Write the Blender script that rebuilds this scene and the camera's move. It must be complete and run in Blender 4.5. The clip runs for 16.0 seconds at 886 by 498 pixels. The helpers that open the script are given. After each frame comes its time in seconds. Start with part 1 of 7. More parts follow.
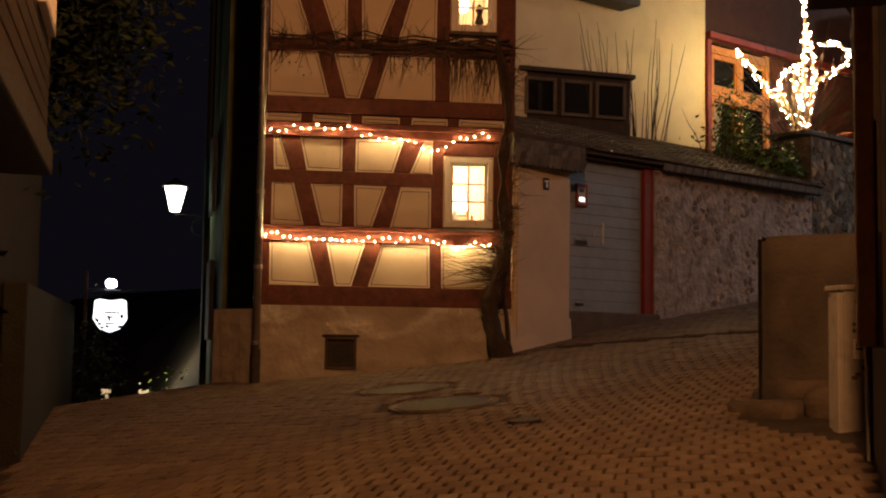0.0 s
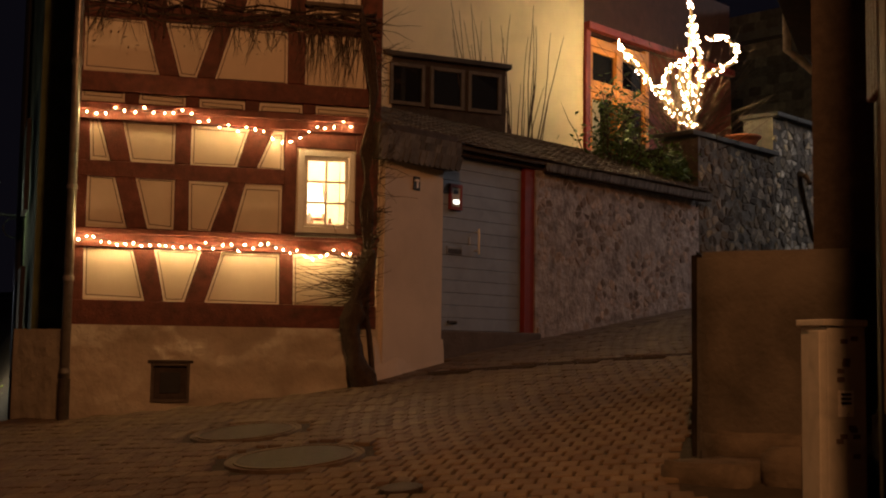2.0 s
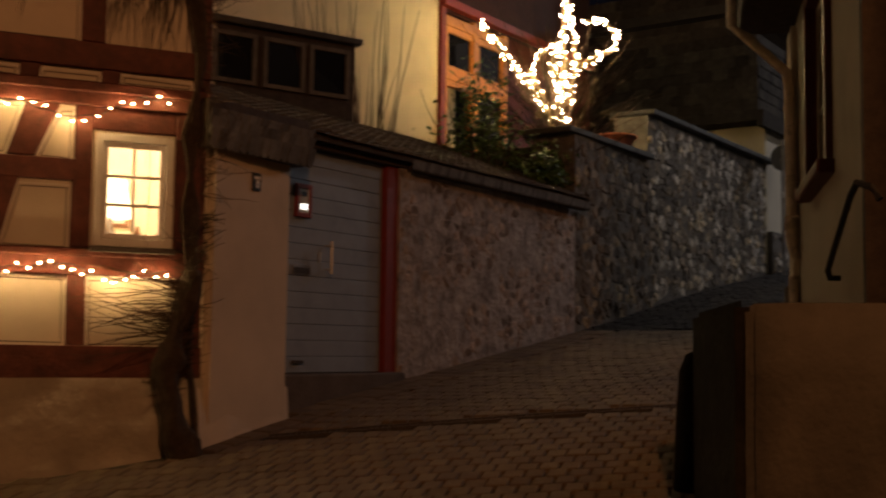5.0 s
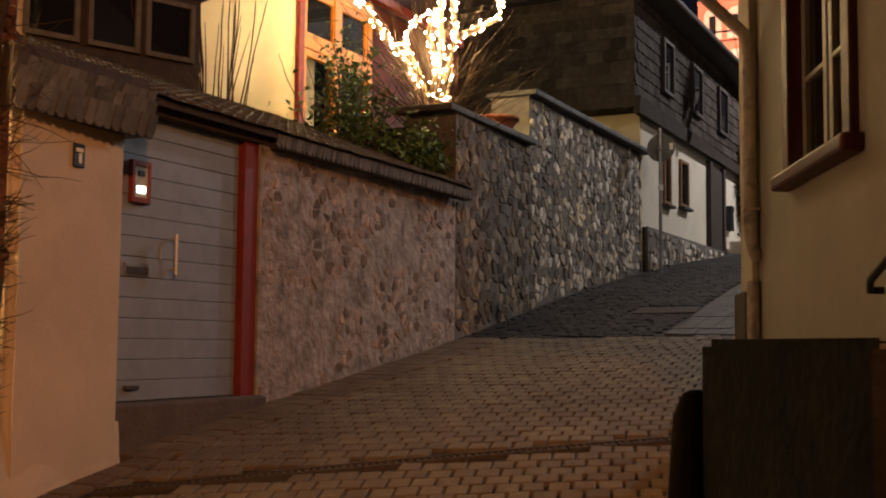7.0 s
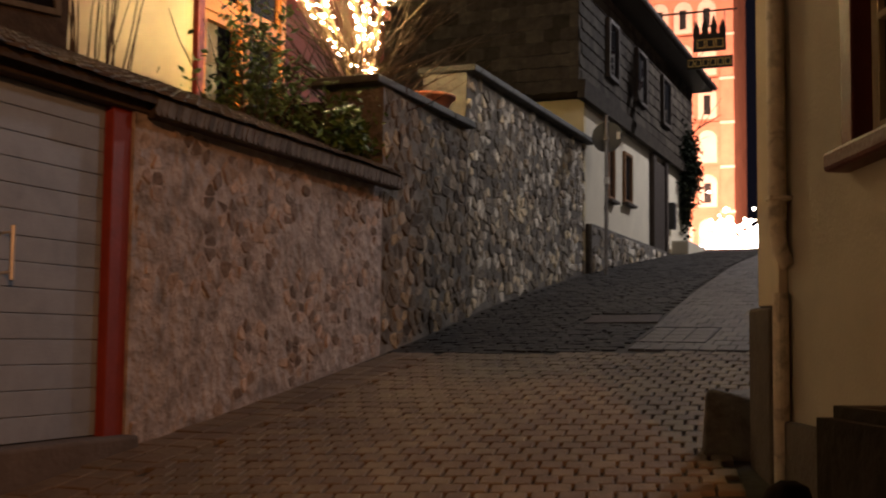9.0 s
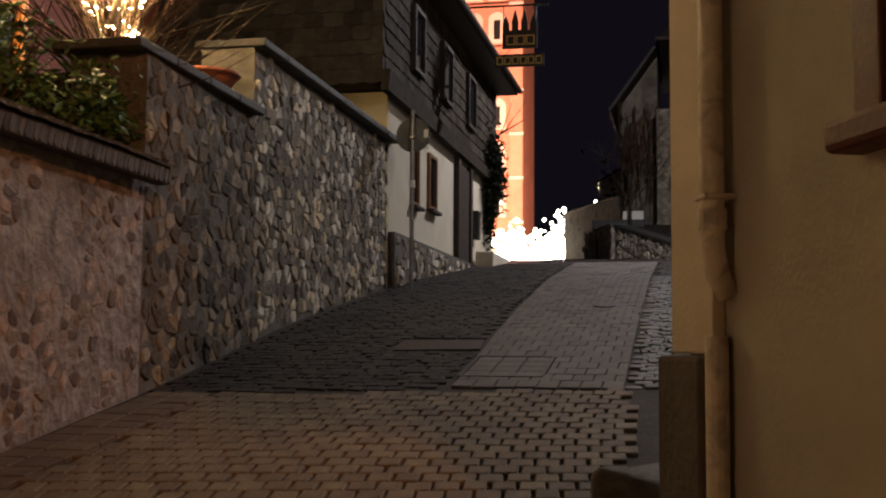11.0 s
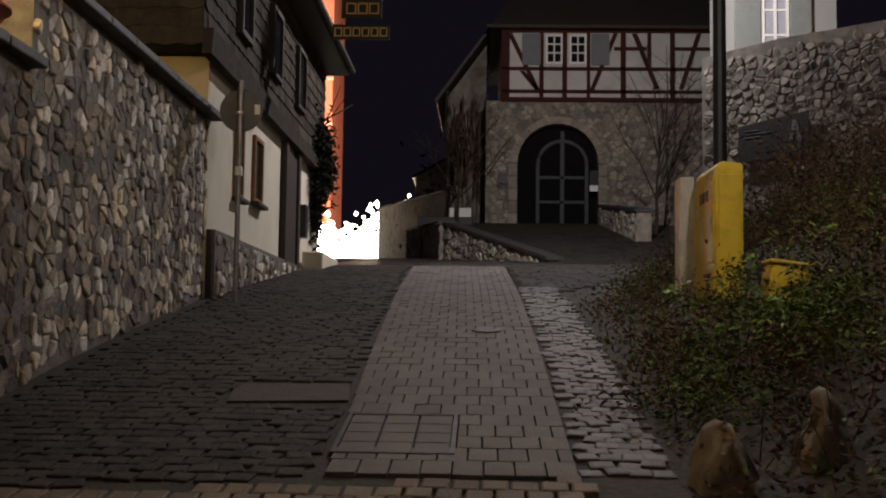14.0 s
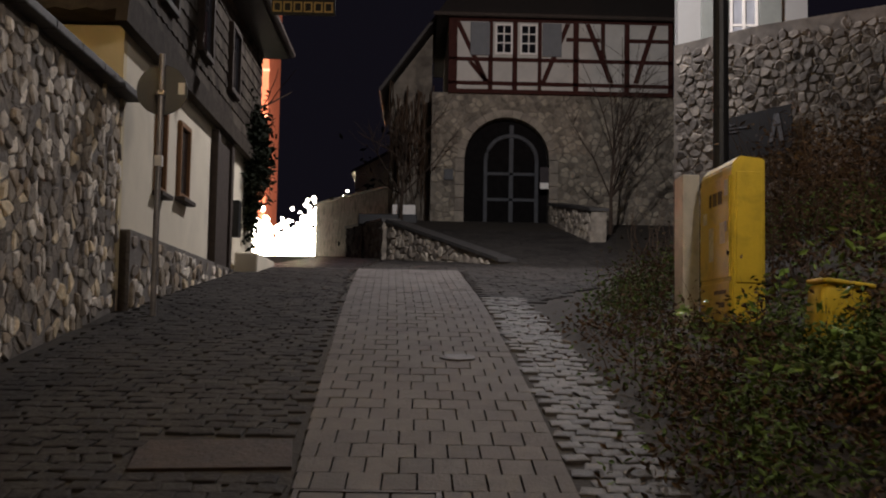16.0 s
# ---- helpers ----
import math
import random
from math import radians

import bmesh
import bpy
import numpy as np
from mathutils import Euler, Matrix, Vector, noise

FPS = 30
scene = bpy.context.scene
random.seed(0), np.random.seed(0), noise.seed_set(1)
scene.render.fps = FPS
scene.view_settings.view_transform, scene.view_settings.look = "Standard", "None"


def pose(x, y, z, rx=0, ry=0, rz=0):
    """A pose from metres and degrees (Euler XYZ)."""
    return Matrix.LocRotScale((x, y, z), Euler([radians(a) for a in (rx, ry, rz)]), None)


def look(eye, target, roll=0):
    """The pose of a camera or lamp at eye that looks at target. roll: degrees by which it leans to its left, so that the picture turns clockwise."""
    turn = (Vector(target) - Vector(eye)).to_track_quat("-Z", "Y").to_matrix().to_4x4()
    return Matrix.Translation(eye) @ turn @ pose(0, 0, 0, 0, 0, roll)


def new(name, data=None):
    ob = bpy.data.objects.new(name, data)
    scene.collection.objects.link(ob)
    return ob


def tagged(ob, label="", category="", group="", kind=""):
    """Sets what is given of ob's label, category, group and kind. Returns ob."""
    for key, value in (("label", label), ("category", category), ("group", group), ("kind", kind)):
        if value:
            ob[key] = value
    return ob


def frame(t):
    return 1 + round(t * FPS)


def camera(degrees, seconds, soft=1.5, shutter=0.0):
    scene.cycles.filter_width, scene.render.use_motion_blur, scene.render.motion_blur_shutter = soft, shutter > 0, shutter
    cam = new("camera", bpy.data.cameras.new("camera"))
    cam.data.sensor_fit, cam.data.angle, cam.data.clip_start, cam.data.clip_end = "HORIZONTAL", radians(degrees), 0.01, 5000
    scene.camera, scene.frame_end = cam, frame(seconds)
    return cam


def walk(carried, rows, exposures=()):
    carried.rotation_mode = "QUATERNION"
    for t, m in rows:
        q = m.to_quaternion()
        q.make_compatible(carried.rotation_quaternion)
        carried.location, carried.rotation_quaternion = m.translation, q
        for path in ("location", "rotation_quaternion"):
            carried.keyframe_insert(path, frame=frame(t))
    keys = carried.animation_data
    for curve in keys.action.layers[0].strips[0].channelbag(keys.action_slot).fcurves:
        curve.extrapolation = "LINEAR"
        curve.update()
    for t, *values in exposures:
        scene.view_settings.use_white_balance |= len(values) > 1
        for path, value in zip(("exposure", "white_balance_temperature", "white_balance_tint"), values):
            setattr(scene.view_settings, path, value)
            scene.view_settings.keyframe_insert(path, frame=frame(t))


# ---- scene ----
cam = camera(41.4, 16.0, soft=2.0, shutter=0.5)
METRES, EYE, TILT, LEAN, TURN = 16.0, 1.6, 0.0, 0.0, -38.5
ROWS = [
    (0.0, 0.0, 0.0, 0.0, -0.07, 4.61, -0.89),
    (0.5, -0.0036, 0.0334, 0.0028, -0.25, 4.56, -1.11),
    (1.0, -0.0013, 0.0652, 0.0051, -1.85, 4.81, -0.8),
    (1.5, 0.0008, 0.099, 0.0121, -6.67, 4.68, -0.76),
    (2.0, -0.0016, 0.1307, 0.016, -7.38, 4.79, -0.84),
    (2.5, -0.0006, 0.162, 0.0164, -8.05, 4.65, -0.76),
    (3.0, -0.0012, 0.1944, 0.0218, -8.34, 4.85, -0.89),
    (3.5, -0.0054, 0.2273, 0.0292, -8.83, 4.72, -0.96),
    (4.0, -0.0049, 0.2613, 0.0314, -9.4, 4.54, -0.74),
    (4.5, -0.0046, 0.2915, 0.0362, -11.3, 4.73, -0.89),
    (5.0, -0.0047, 0.3175, 0.0427, -17.33, 4.85, -0.79),
    (7.5, 0.0228, 0.4739, 0.0568, -26.2, 4.7, -0.42),
    (8.0, 0.0349, 0.5012, 0.0597, -27.11, 4.82, -0.23),
    (8.5, 0.052, 0.5295, 0.0631, -27.63, 4.6, -0.22),
    (9.0, 0.0656, 0.5576, 0.0651, -29.46, 4.5, -0.62),
    (9.5, 0.083, 0.5859, 0.067, -32.62, 4.59, -0.45),
    (12.0, 0.1673, 0.7245, 0.0867, -42.68, 4.79, -0.61),
    (12.5, 0.1858, 0.7511, 0.0902, -43.66, 4.55, -0.63),
    (13.0, 0.1984, 0.775, 0.0918, -44.59, 4.89, -0.91),
    (13.5, 0.2092, 0.795, 0.0984, -47.71, 5.06, -0.75),
    (14.0, 0.2258, 0.8168, 0.1009, -49.6, 4.72, -0.78),
    (14.5, 0.2416, 0.8349, 0.1041, -49.96, 4.85, -0.82),
    (15.0, 0.259, 0.8559, 0.1102, -51.28, 4.88, -0.76),
    (15.5, 0.2833, 0.8786, 0.1128, -52.23, 4.5, -0.8),
    (16.0, 0.3045, 0.9001, 0.1163, -52.78, 4.56, -1.03),
]
walk(cam, [(t, pose(0, 0, EYE, TILT, LEAN, TURN) @ pose(METRES * x, METRES * y, METRES * z, 90 + pitch, roll, yaw)) for t, x, y, z, yaw, pitch, roll in ROWS],
     exposures=[(0.0, 0.12), (2.0, -0.05), (3.5, -0.27), (4.5, -0.4), (5.0, -0.5), (5.3, -0.55), (7.2, 1.0), (8.5, 0.85), (9.6, 0.58), (12.0, 0.68), (16.0, 0.7)])

# ---- world and lamps ----
world = bpy.data.worlds.new("night")
scene.world = world
world.use_nodes = True
wnt = world.node_tree
bg = wnt.nodes["Background"]
bg.inputs["Color"].default_value = (0.011, 0.0095, 0.0155, 1)
bg.inputs["Strength"].default_value = 0.27


def lamp(name, kind, place, power, colour, size=0.1, target=None, spot=None):
    d = bpy.data.lights.new(name, kind)
    d.energy, d.color = power, colour
    if kind == "AREA":
        d.size = size
    else:
        d.shadow_soft_size = size
    if spot:
        d.spot_size, d.spot_blend = radians(spot), 0.5
    o = new(name, d)
    o.matrix_world = look(place, target) if target else Matrix.Translation(place)
    return o


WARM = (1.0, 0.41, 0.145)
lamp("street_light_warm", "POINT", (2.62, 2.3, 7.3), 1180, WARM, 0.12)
lamp("street_light_cool", "POINT", (31.6, 6.0, 11.3), 1200, (1.0, 0.95, 0.98), 0.15)
# Lamp out of view, added to light rubble wall and bank from the front.
lamp("assumed_corner_light", "POINT", (18.0, 5.6, 7.7), 175, (1.0, 0.88, 0.80), 0.15)
lamp("lantern_light", "POINT", (9.5, 19.9, 4.15), 60, (0.85, 1.0, 0.75), 0.1)
lamp("room_light", "POINT", (9.35, 11.75, 4.1), 95, (1.0, 0.74, 0.46), 0.12)
lamp("church_flood", "SPOT", (92, 18, 9.5), 115000, (1.0, 0.52, 0.36), 0.6, (120, 25, 20), 70)

# ---- materials ----
MATS = {}


def mat(name, colour, rough=0.7, vary=0.25, scale=6.0, bump=0.25, bump_scale=40.0, metal=0.0, second=None, stain=0.0, stain_scale=1.2,
        emit=None, power=0.0, island=0.0, per_object=0.0, spec=0.4, hues=None, depth=0.02):
    """A procedural surface: base colour varied at two scales, fine relief, and stains of their own shape."""
    if name in MATS:
        return MATS[name]
    m = bpy.data.materials.new(name)
    m.use_nodes = True
    nt = m.node_tree
    n, l = nt.nodes, nt.links
    b = n["Principled BSDF"]
    b.inputs["Roughness"].default_value, b.inputs["Metallic"].default_value = rough, metal
    b.inputs["Specular IOR Level"].default_value = spec
    geo = n.new("ShaderNodeNewGeometry")
    big = n.new("ShaderNodeTexNoise")
    big.inputs["Scale"].default_value, big.inputs["Detail"].default_value = scale, 6.0
    big.inputs["Roughness"].default_value = 0.65
    l.new(geo.outputs["Position"], big.inputs["Vector"])
    ramp = n.new("ShaderNodeMapRange")
    ramp.inputs["From Min"].default_value, ramp.inputs["From Max"].default_value = 0.3, 0.7
    l.new(big.outputs["Fac"], ramp.inputs["Value"])
    mix = n.new("ShaderNodeMix")
    mix.data_type = "RGBA"
    c2 = second or tuple(min(1.0, c * (1 + vary)) for c in colour)
    c1 = tuple(c * (1 - vary) for c in colour) if second is None else colour
    mix.inputs[6].default_value, mix.inputs[7].default_value = (*c1, 1), (*c2, 1)
    l.new(ramp.outputs["Result"], mix.inputs["Factor"])
    out = mix.outputs[2]
    if stain:
        st = n.new("ShaderNodeTexNoise")
        st.inputs["Scale"].default_value, st.inputs["Detail"].default_value = stain_scale, 8.0
        st.inputs["Distortion"].default_value = 0.6
        l.new(geo.outputs["Position"], st.inputs["Vector"])
        sr = n.new("ShaderNodeMapRange")
        sr.inputs["From Min"].default_value, sr.inputs["From Max"].default_value = 0.5, 0.68
        sr.inputs["To Min"].default_value, sr.inputs["To Max"].default_value = 1.0, 1.0 - stain
        l.new(st.outputs["Fac"], sr.inputs["Value"])
        mm = n.new("ShaderNodeVectorMath")
        mm.operation = "SCALE"
        l.new(out, mm.inputs[0])
        l.new(sr.outputs["Result"], mm.inputs["Scale"])
        out = mm.outputs["Vector"]
    rnd = None
    if island:
        rnd, amount = geo.outputs["Random Per Island"], island
    if per_object:
        info = n.new("ShaderNodeObjectInfo")
        rnd, amount = info.outputs["Random"], per_object
    if rnd is not None:
        rr = n.new("ShaderNodeMapRange")
        rr.inputs["To Min"].default_value, rr.inputs["To Max"].default_value = 1 - amount, 1 + amount
        l.new(rnd, rr.inputs["Value"])
        hs = n.new("ShaderNodeHueSaturation")
        l.new(rr.outputs["Result"], hs.inputs["Value"])
        sm = n.new("ShaderNodeMapRange")
        sm.inputs["To Min"].default_value, sm.inputs["To Max"].default_value = 0.493, 0.507
        l.new(rnd, sm.inputs["Value"])
        l.new(sm.outputs["Result"], hs.inputs["Hue"])
        if hues:
            cr = n.new("ShaderNodeValToRGB")
            cr.color_ramp.interpolation = "CONSTANT"
            while len(cr.color_ramp.elements) < len(hues):
                cr.color_ramp.elements.new(0.5)
            for i, (e, c) in enumerate(zip(cr.color_ramp.elements, hues)):
                e.position, e.color = i / len(hues), (*c, 1)
            l.new(rnd, cr.inputs["Fac"])
            mu = n.new("ShaderNodeMix")
            mu.data_type, mu.blend_type = "RGBA", "MULTIPLY"
            mu.inputs["Factor"].default_value = 1.0
            l.new(out, mu.inputs[6])
            l.new(cr.outputs["Color"], mu.inputs[7])
            out = mu.outputs[2]
        l.new(out, hs.inputs["Color"])
        out = hs.outputs["Color"]
    l.new(out, b.inputs["Base Color"])
    if bump:
        fine = n.new("ShaderNodeTexNoise")
        fine.inputs["Scale"].default_value, fine.inputs["Detail"].default_value = bump_scale, 8.0
        l.new(geo.outputs["Position"], fine.inputs["Vector"])
        bm_ = n.new("ShaderNodeBump")
        bm_.inputs["Strength"].default_value, bm_.inputs["Distance"].default_value = bump, depth
        l.new(fine.outputs["Fac"], bm_.inputs["Height"])
        l.new(bm_.outputs["Normal"], b.inputs["Normal"])
        rm = n.new("ShaderNodeMapRange")
        rm.inputs["To Min"].default_value, rm.inputs["To Max"].default_value = max(0.05, rough - 0.12), min(1.0, rough + 0.12)
        l.new(fine.outputs["Fac"], rm.inputs["Value"])
        l.new(rm.outputs["Result"], b.inputs["Roughness"])
    if emit:
        b.inputs["Emission Color"].default_value, b.inputs["Emission Strength"].default_value = (*emit, 1), power
    MATS[name] = m
    return m


def glass(name, tint=(1, 1, 1), rough=0.02):
    if name in MATS:
        return MATS[name]
    m = bpy.data.materials.new(name)
    m.use_nodes = True
    b = m.node_tree.nodes["Principled BSDF"]
    b.inputs["Base Color"].default_value = (*tint, 1)
    b.inputs["Transmission Weight"].default_value, b.inputs["Roughness"].default_value = 1.0, rough
    b.inputs["IOR"].default_value = 1.08
    MATS[name] = m
    return m


HUES = ((0.55, 0.51, 0.46), (1.05, 1.0, 0.93), (0.30, 0.28, 0.265), (0.72, 0.62, 0.50), (0.45, 0.42, 0.39), (1.25, 1.2, 1.13), (0.48, 0.42, 0.35), (0.24, 0.22, 0.205), (0.9, 0.87, 0.84), (0.38, 0.345, 0.31), (0.95, 0.82, 0.64))
PLASTER = mat("cream_plaster", (0.68, 0.58, 0.46), 0.85, 0.06, 3.0, 0.12, 60, stain=0.06)
LINE = mat("painted_line", (0.12, 0.08, 0.07), 0.8, 0.2, 20, 0)
WHITEEDGE = mat("white_edge", (0.76, 0.70, 0.62), 0.8, 0.08, 12, 0.1)
TIMBER = mat("oxblood_timber", (0.11, 0.027, 0.016), 0.62, 0.4, 9, 0.35, 45, stain=0.3, stain_scale=5)
PLINTH = mat("lumpy_plinth_plaster", (0.46, 0.40, 0.325), 0.9, 0.10, 3, 0.7, 4.5, stain=0.16, stain_scale=2.0, depth=0.07)
PIER = mat("cream_pier_plaster", (0.56, 0.46, 0.36), 0.88, 0.07, 2.5, 0.15, 50, stain=0.12)
GATEPAINT = mat("grey_blue_gate_paint", (0.25, 0.29, 0.36), 0.55, 0.1, 5, 0.15, 70, stain=0.12, stain_scale=3)
REDPAINT = mat("red_jamb_paint", (0.21, 0.028, 0.017), 0.55, 0.15, 8, 0.15)
ORANGE = mat("orange_red_joinery", (0.62, 0.23, 0.03), 0.5, 0.15, 8, 0.1)
SLATE = mat("slate", (0.045, 0.038, 0.032), 0.55, 0.35, 12, 0.3, 50, island=0.45)
SLATEWALL = mat("wall_slate", (0.056, 0.046, 0.037), 0.9, 0.3, 8, 0.3, 50, island=0.4, spec=0.08)
SLATEWALLO = mat("wall_slate_single", (0.056, 0.046, 0.037), 0.9, 0.3, 8, 0.3, 50, per_object=0.4, spec=0.08)
ROOFTILE = mat("old_roof_tile", (0.075, 0.055, 0.038), 0.75, 0.35, 8, 0.4, 40, island=0.4)
MORTAR = mat("rubble_mortar", (0.155, 0.136, 0.118), 0.95, 0.35, 5, 0.8, 24, stain=0.3, stain_scale=1.6)
RENDER = mat("patchy_wall_render", (0.37, 0.315, 0.295), 0.95, 0.35, 5.5, 1.0, 11, stain=0.45, stain_scale=4.5, depth=0.06)
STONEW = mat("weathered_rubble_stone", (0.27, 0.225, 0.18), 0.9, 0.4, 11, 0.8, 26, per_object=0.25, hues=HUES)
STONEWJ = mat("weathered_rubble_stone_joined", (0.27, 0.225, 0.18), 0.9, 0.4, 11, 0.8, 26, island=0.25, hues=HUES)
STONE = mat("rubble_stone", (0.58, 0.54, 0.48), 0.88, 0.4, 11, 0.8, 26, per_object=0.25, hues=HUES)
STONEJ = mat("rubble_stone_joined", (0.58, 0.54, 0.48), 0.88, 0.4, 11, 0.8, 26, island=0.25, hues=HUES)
STONED = mat("embedded_stone", (0.36, 0.305, 0.28), 0.92, 0.45, 9, 0.7, 30, per_object=0.15, hues=((1.0, 0.93, 0.88), (0.5, 0.45, 0.42), (1.25, 1.15, 1.08), (0.8, 0.71, 0.63), (0.4, 0.36, 0.34), (1.05, 0.93, 0.84)))
COPING = mat("coping_slab", (0.065, 0.06, 0.056), 0.7, 0.3, 6, 0.4, 30)
PAVER = mat("concrete_paver", (0.145, 0.106, 0.070), 0.8, 0.22, 5, 0.45, 55, island=0.16, stain=0.25, stain_scale=0.9)
PAVERO = mat("concrete_paver_single", (0.145, 0.106, 0.070), 0.8, 0.22, 5, 0.45, 55, per_object=0.16, stain=0.25, stain_scale=0.9)
STRIP = mat("grey_strip_paver", (0.128, 0.113, 0.102), 0.85, 0.15, 5, 0.4, 55, island=0.14, stain=0.2, stain_scale=0.9)
SETT = mat("dark_basalt_sett", (0.042, 0.037, 0.033), 0.88, 0.35, 5, 0.5, 30, island=0.22, spec=0.2, stain=0.35, stain_scale=1.3)
SETTL = mat("grey_gutter_sett", (0.092, 0.082, 0.072), 0.7, 0.3, 8, 0.4, 40, island=0.35, spec=0.35)
SETTO = mat("dark_basalt_sett_single", (0.042, 0.037, 0.033), 0.88, 0.35, 5, 0.5, 30, per_object=0.22, spec=0.2, stain=0.35, stain_scale=1.3)
SETTLO = mat("grey_gutter_sett_single", (0.092, 0.082, 0.072), 0.7, 0.3, 8, 0.4, 40, per_object=0.35, spec=0.35)
EARTH = mat("joint_earth", (0.034, 0.027, 0.019), 0.97, 0.4, 7, 0.5, 30)
IRON = mat("cast_iron", (0.055, 0.043, 0.034), 0.65, 0.3, 15, 0.3, 50, metal=0.2)
BRIGHTIRON = mat("worn_iron_rim", (0.13, 0.095, 0.065), 0.6, 0.3, 15, 0.3, 50, metal=0.2)
ZINC = mat("zinc_pipe", (0.30, 0.28, 0.27), 0.42, 0.3, 8, 0.15, 30, metal=0.7)
STEEL = mat("brushed_steel", (0.55, 0.53, 0.5), 0.4, 0.1, 20, 0.05, metal=0.6)
WHITEPAINT = mat("white_window_paint", (0.78, 0.74, 0.68), 0.5, 0.06, 10, 0.1)
CREAMWALL = mat("yellow_cream_house_wall", (0.74, 0.60, 0.38), 0.9, 0.06, 1.6, 0.15, 50, stain=0.08)
WHITEWALL = mat("white_house_wall", (0.68, 0.61, 0.48), 0.9, 0.06, 1.6, 0.15, 50, stain=0.1)
RIGHTWALL = mat("ochre_house_wall", (0.41, 0.37, 0.31), 0.9, 0.08, 1.6, 0.2, 50, stain=0.15)
DARKPLINTH = mat("grey_plinth", (0.10, 0.08, 0.07), 0.9, 0.25, 4, 0.4, 30)
BLOCK = mat("worn_render_block", (0.095, 0.082, 0.068), 0.92, 0.22, 2.6, 0.4, 26, stain=0.35, stain_scale=1.8)
BROWNWOOD = mat("brown_stained_board", (0.20, 0.085, 0.035), 0.5, 0.35, 14, 0.3, 40)
DARKWOOD = mat("dark_weathered_wood", (0.05, 0.036, 0.028), 0.8, 0.35, 10, 0.4, 30)
BARK = mat("vine_bark", (0.048, 0.032, 0.022), 0.95, 0.4, 16, 0.8, 45)
TWIG = mat("bare_twig", (0.075, 0.045, 0.026), 0.9, 0.3, 12, 0.3)
TREEBARK = mat("lit_tree_bark", (0.22, 0.15, 0.09), 0.9, 0.3, 12, 0.5)
LEAF = mat("dark_green_leaf", (0.024, 0.036, 0.014), 0.7, 0.4, 10, 0.1, island=0.5, spec=0.2)
LEAFBROWN = mat("autumn_leaf", (0.085, 0.052, 0.028), 0.8, 0.4, 10, 0.1, island=0.5, spec=0.15)
LEAFBRIGHT = mat("fresh_green_leaf", (0.16, 0.24, 0.04), 0.5, 0.3, 10, 0.1, island=0.3)
YELLOW = mat("yellow_cabinet_paint", (0.62, 0.44, 0.03), 0.5, 0.12, 6, 0.1, 40, stain=0.3, stain_scale=4)
GREYBOX = mat("pale_grey_plastic", (0.45, 0.43, 0.38), 0.55, 0.1, 8, 0.1, 40, stain=0.2, stain_scale=6)
BLACK = mat("black_paint", (0.012, 0.012, 0.013), 0.5, 0.3, 10, 0.1)
TERRA = mat("terracotta", (0.30, 0.09, 0.045), 0.75, 0.2, 10, 0.2)
BULB = mat("warm_bulb", (1, 0.9, 0.7), 0.3, 0, 5, 0, emit=(1.0, 0.62, 0.25), power=640)
BULBTREE = mat("tree_bulb", (1, 0.9, 0.7), 0.3, 0, 5, 0, emit=(1.0, 0.72, 0.34), power=360)
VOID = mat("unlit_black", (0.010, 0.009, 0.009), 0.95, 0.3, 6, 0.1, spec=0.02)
# near-black for the parapet's shaded lane side and the guard stone by it
SHADEBLACK = mat("shade_black_stone", (0.020, 0.017, 0.013), 0.95, 0.4, 6, 0.5, 20, stain=0.3, stain_scale=3, spec=0.1)
WETSETT = mat("wet_basalt_sett", (0.045, 0.040, 0.038), 0.32, 0.3, 6, 0.3, 30, island=0.25, spec=0.5)
PANE = glass("window_glass")
DARKPANE = mat("dark_window_glass", (0.012, 0.012, 0.014), 0.02, 0.1, 3, 0, spec=0.5)
ROOM = mat("room_wall", (0.80, 0.70, 0.56), 0.9, 0.05, 3, 0.05)
SHADE = mat("lamp_shade", (0.9, 0.8, 0.6), 0.8, 0.05, 3, 0, emit=(1.0, 0.72, 0.4), power=5)
REDSTONE = mat("red_church_stone", (0.62, 0.26, 0.17), 0.85, 0.15, 0.6, 0, stain=0.2, stain_scale=0.3)
PALESTONE = mat("pale_church_render", (0.80, 0.62, 0.52), 0.85, 0.1, 0.5, 0, stain=0.1, stain_scale=0.3)
MARKET = mat("market_glow", (1, 1, 1), 0.5, 0, 1, 0, emit=(1.0, 0.86, 0.66), power=16)

# ---- building helpers ----
def mesh_of(bm, name):
    me = bpy.data.meshes.new(name)
    bm.to_mesh(me)
    bm.free()
    return me


def part(name, bm, material, parent=None, label="", smooth=False):
    """Links a bmesh as one mesh object under a thing or a part."""
    me = mesh_of(bm, name)
    me.materials.append(material)
    if smooth:
        me.shade_smooth()
    ob = new(name, me)
    if parent is not None:
        ob.parent = parent
    if label:
        ob["label"] = label
    return ob


def thing(name, m, label, category, group="", kind=""):
    ob = new(name)
    ob.empty_display_size = 0.2
    ob.matrix_world = m
    return tagged(ob, label, category, group, kind)


def shared(name, me, parent, m=None):
    ob = new(name, me)
    ob.parent = parent
    if m is not None:
        ob.matrix_basis = m
    return ob


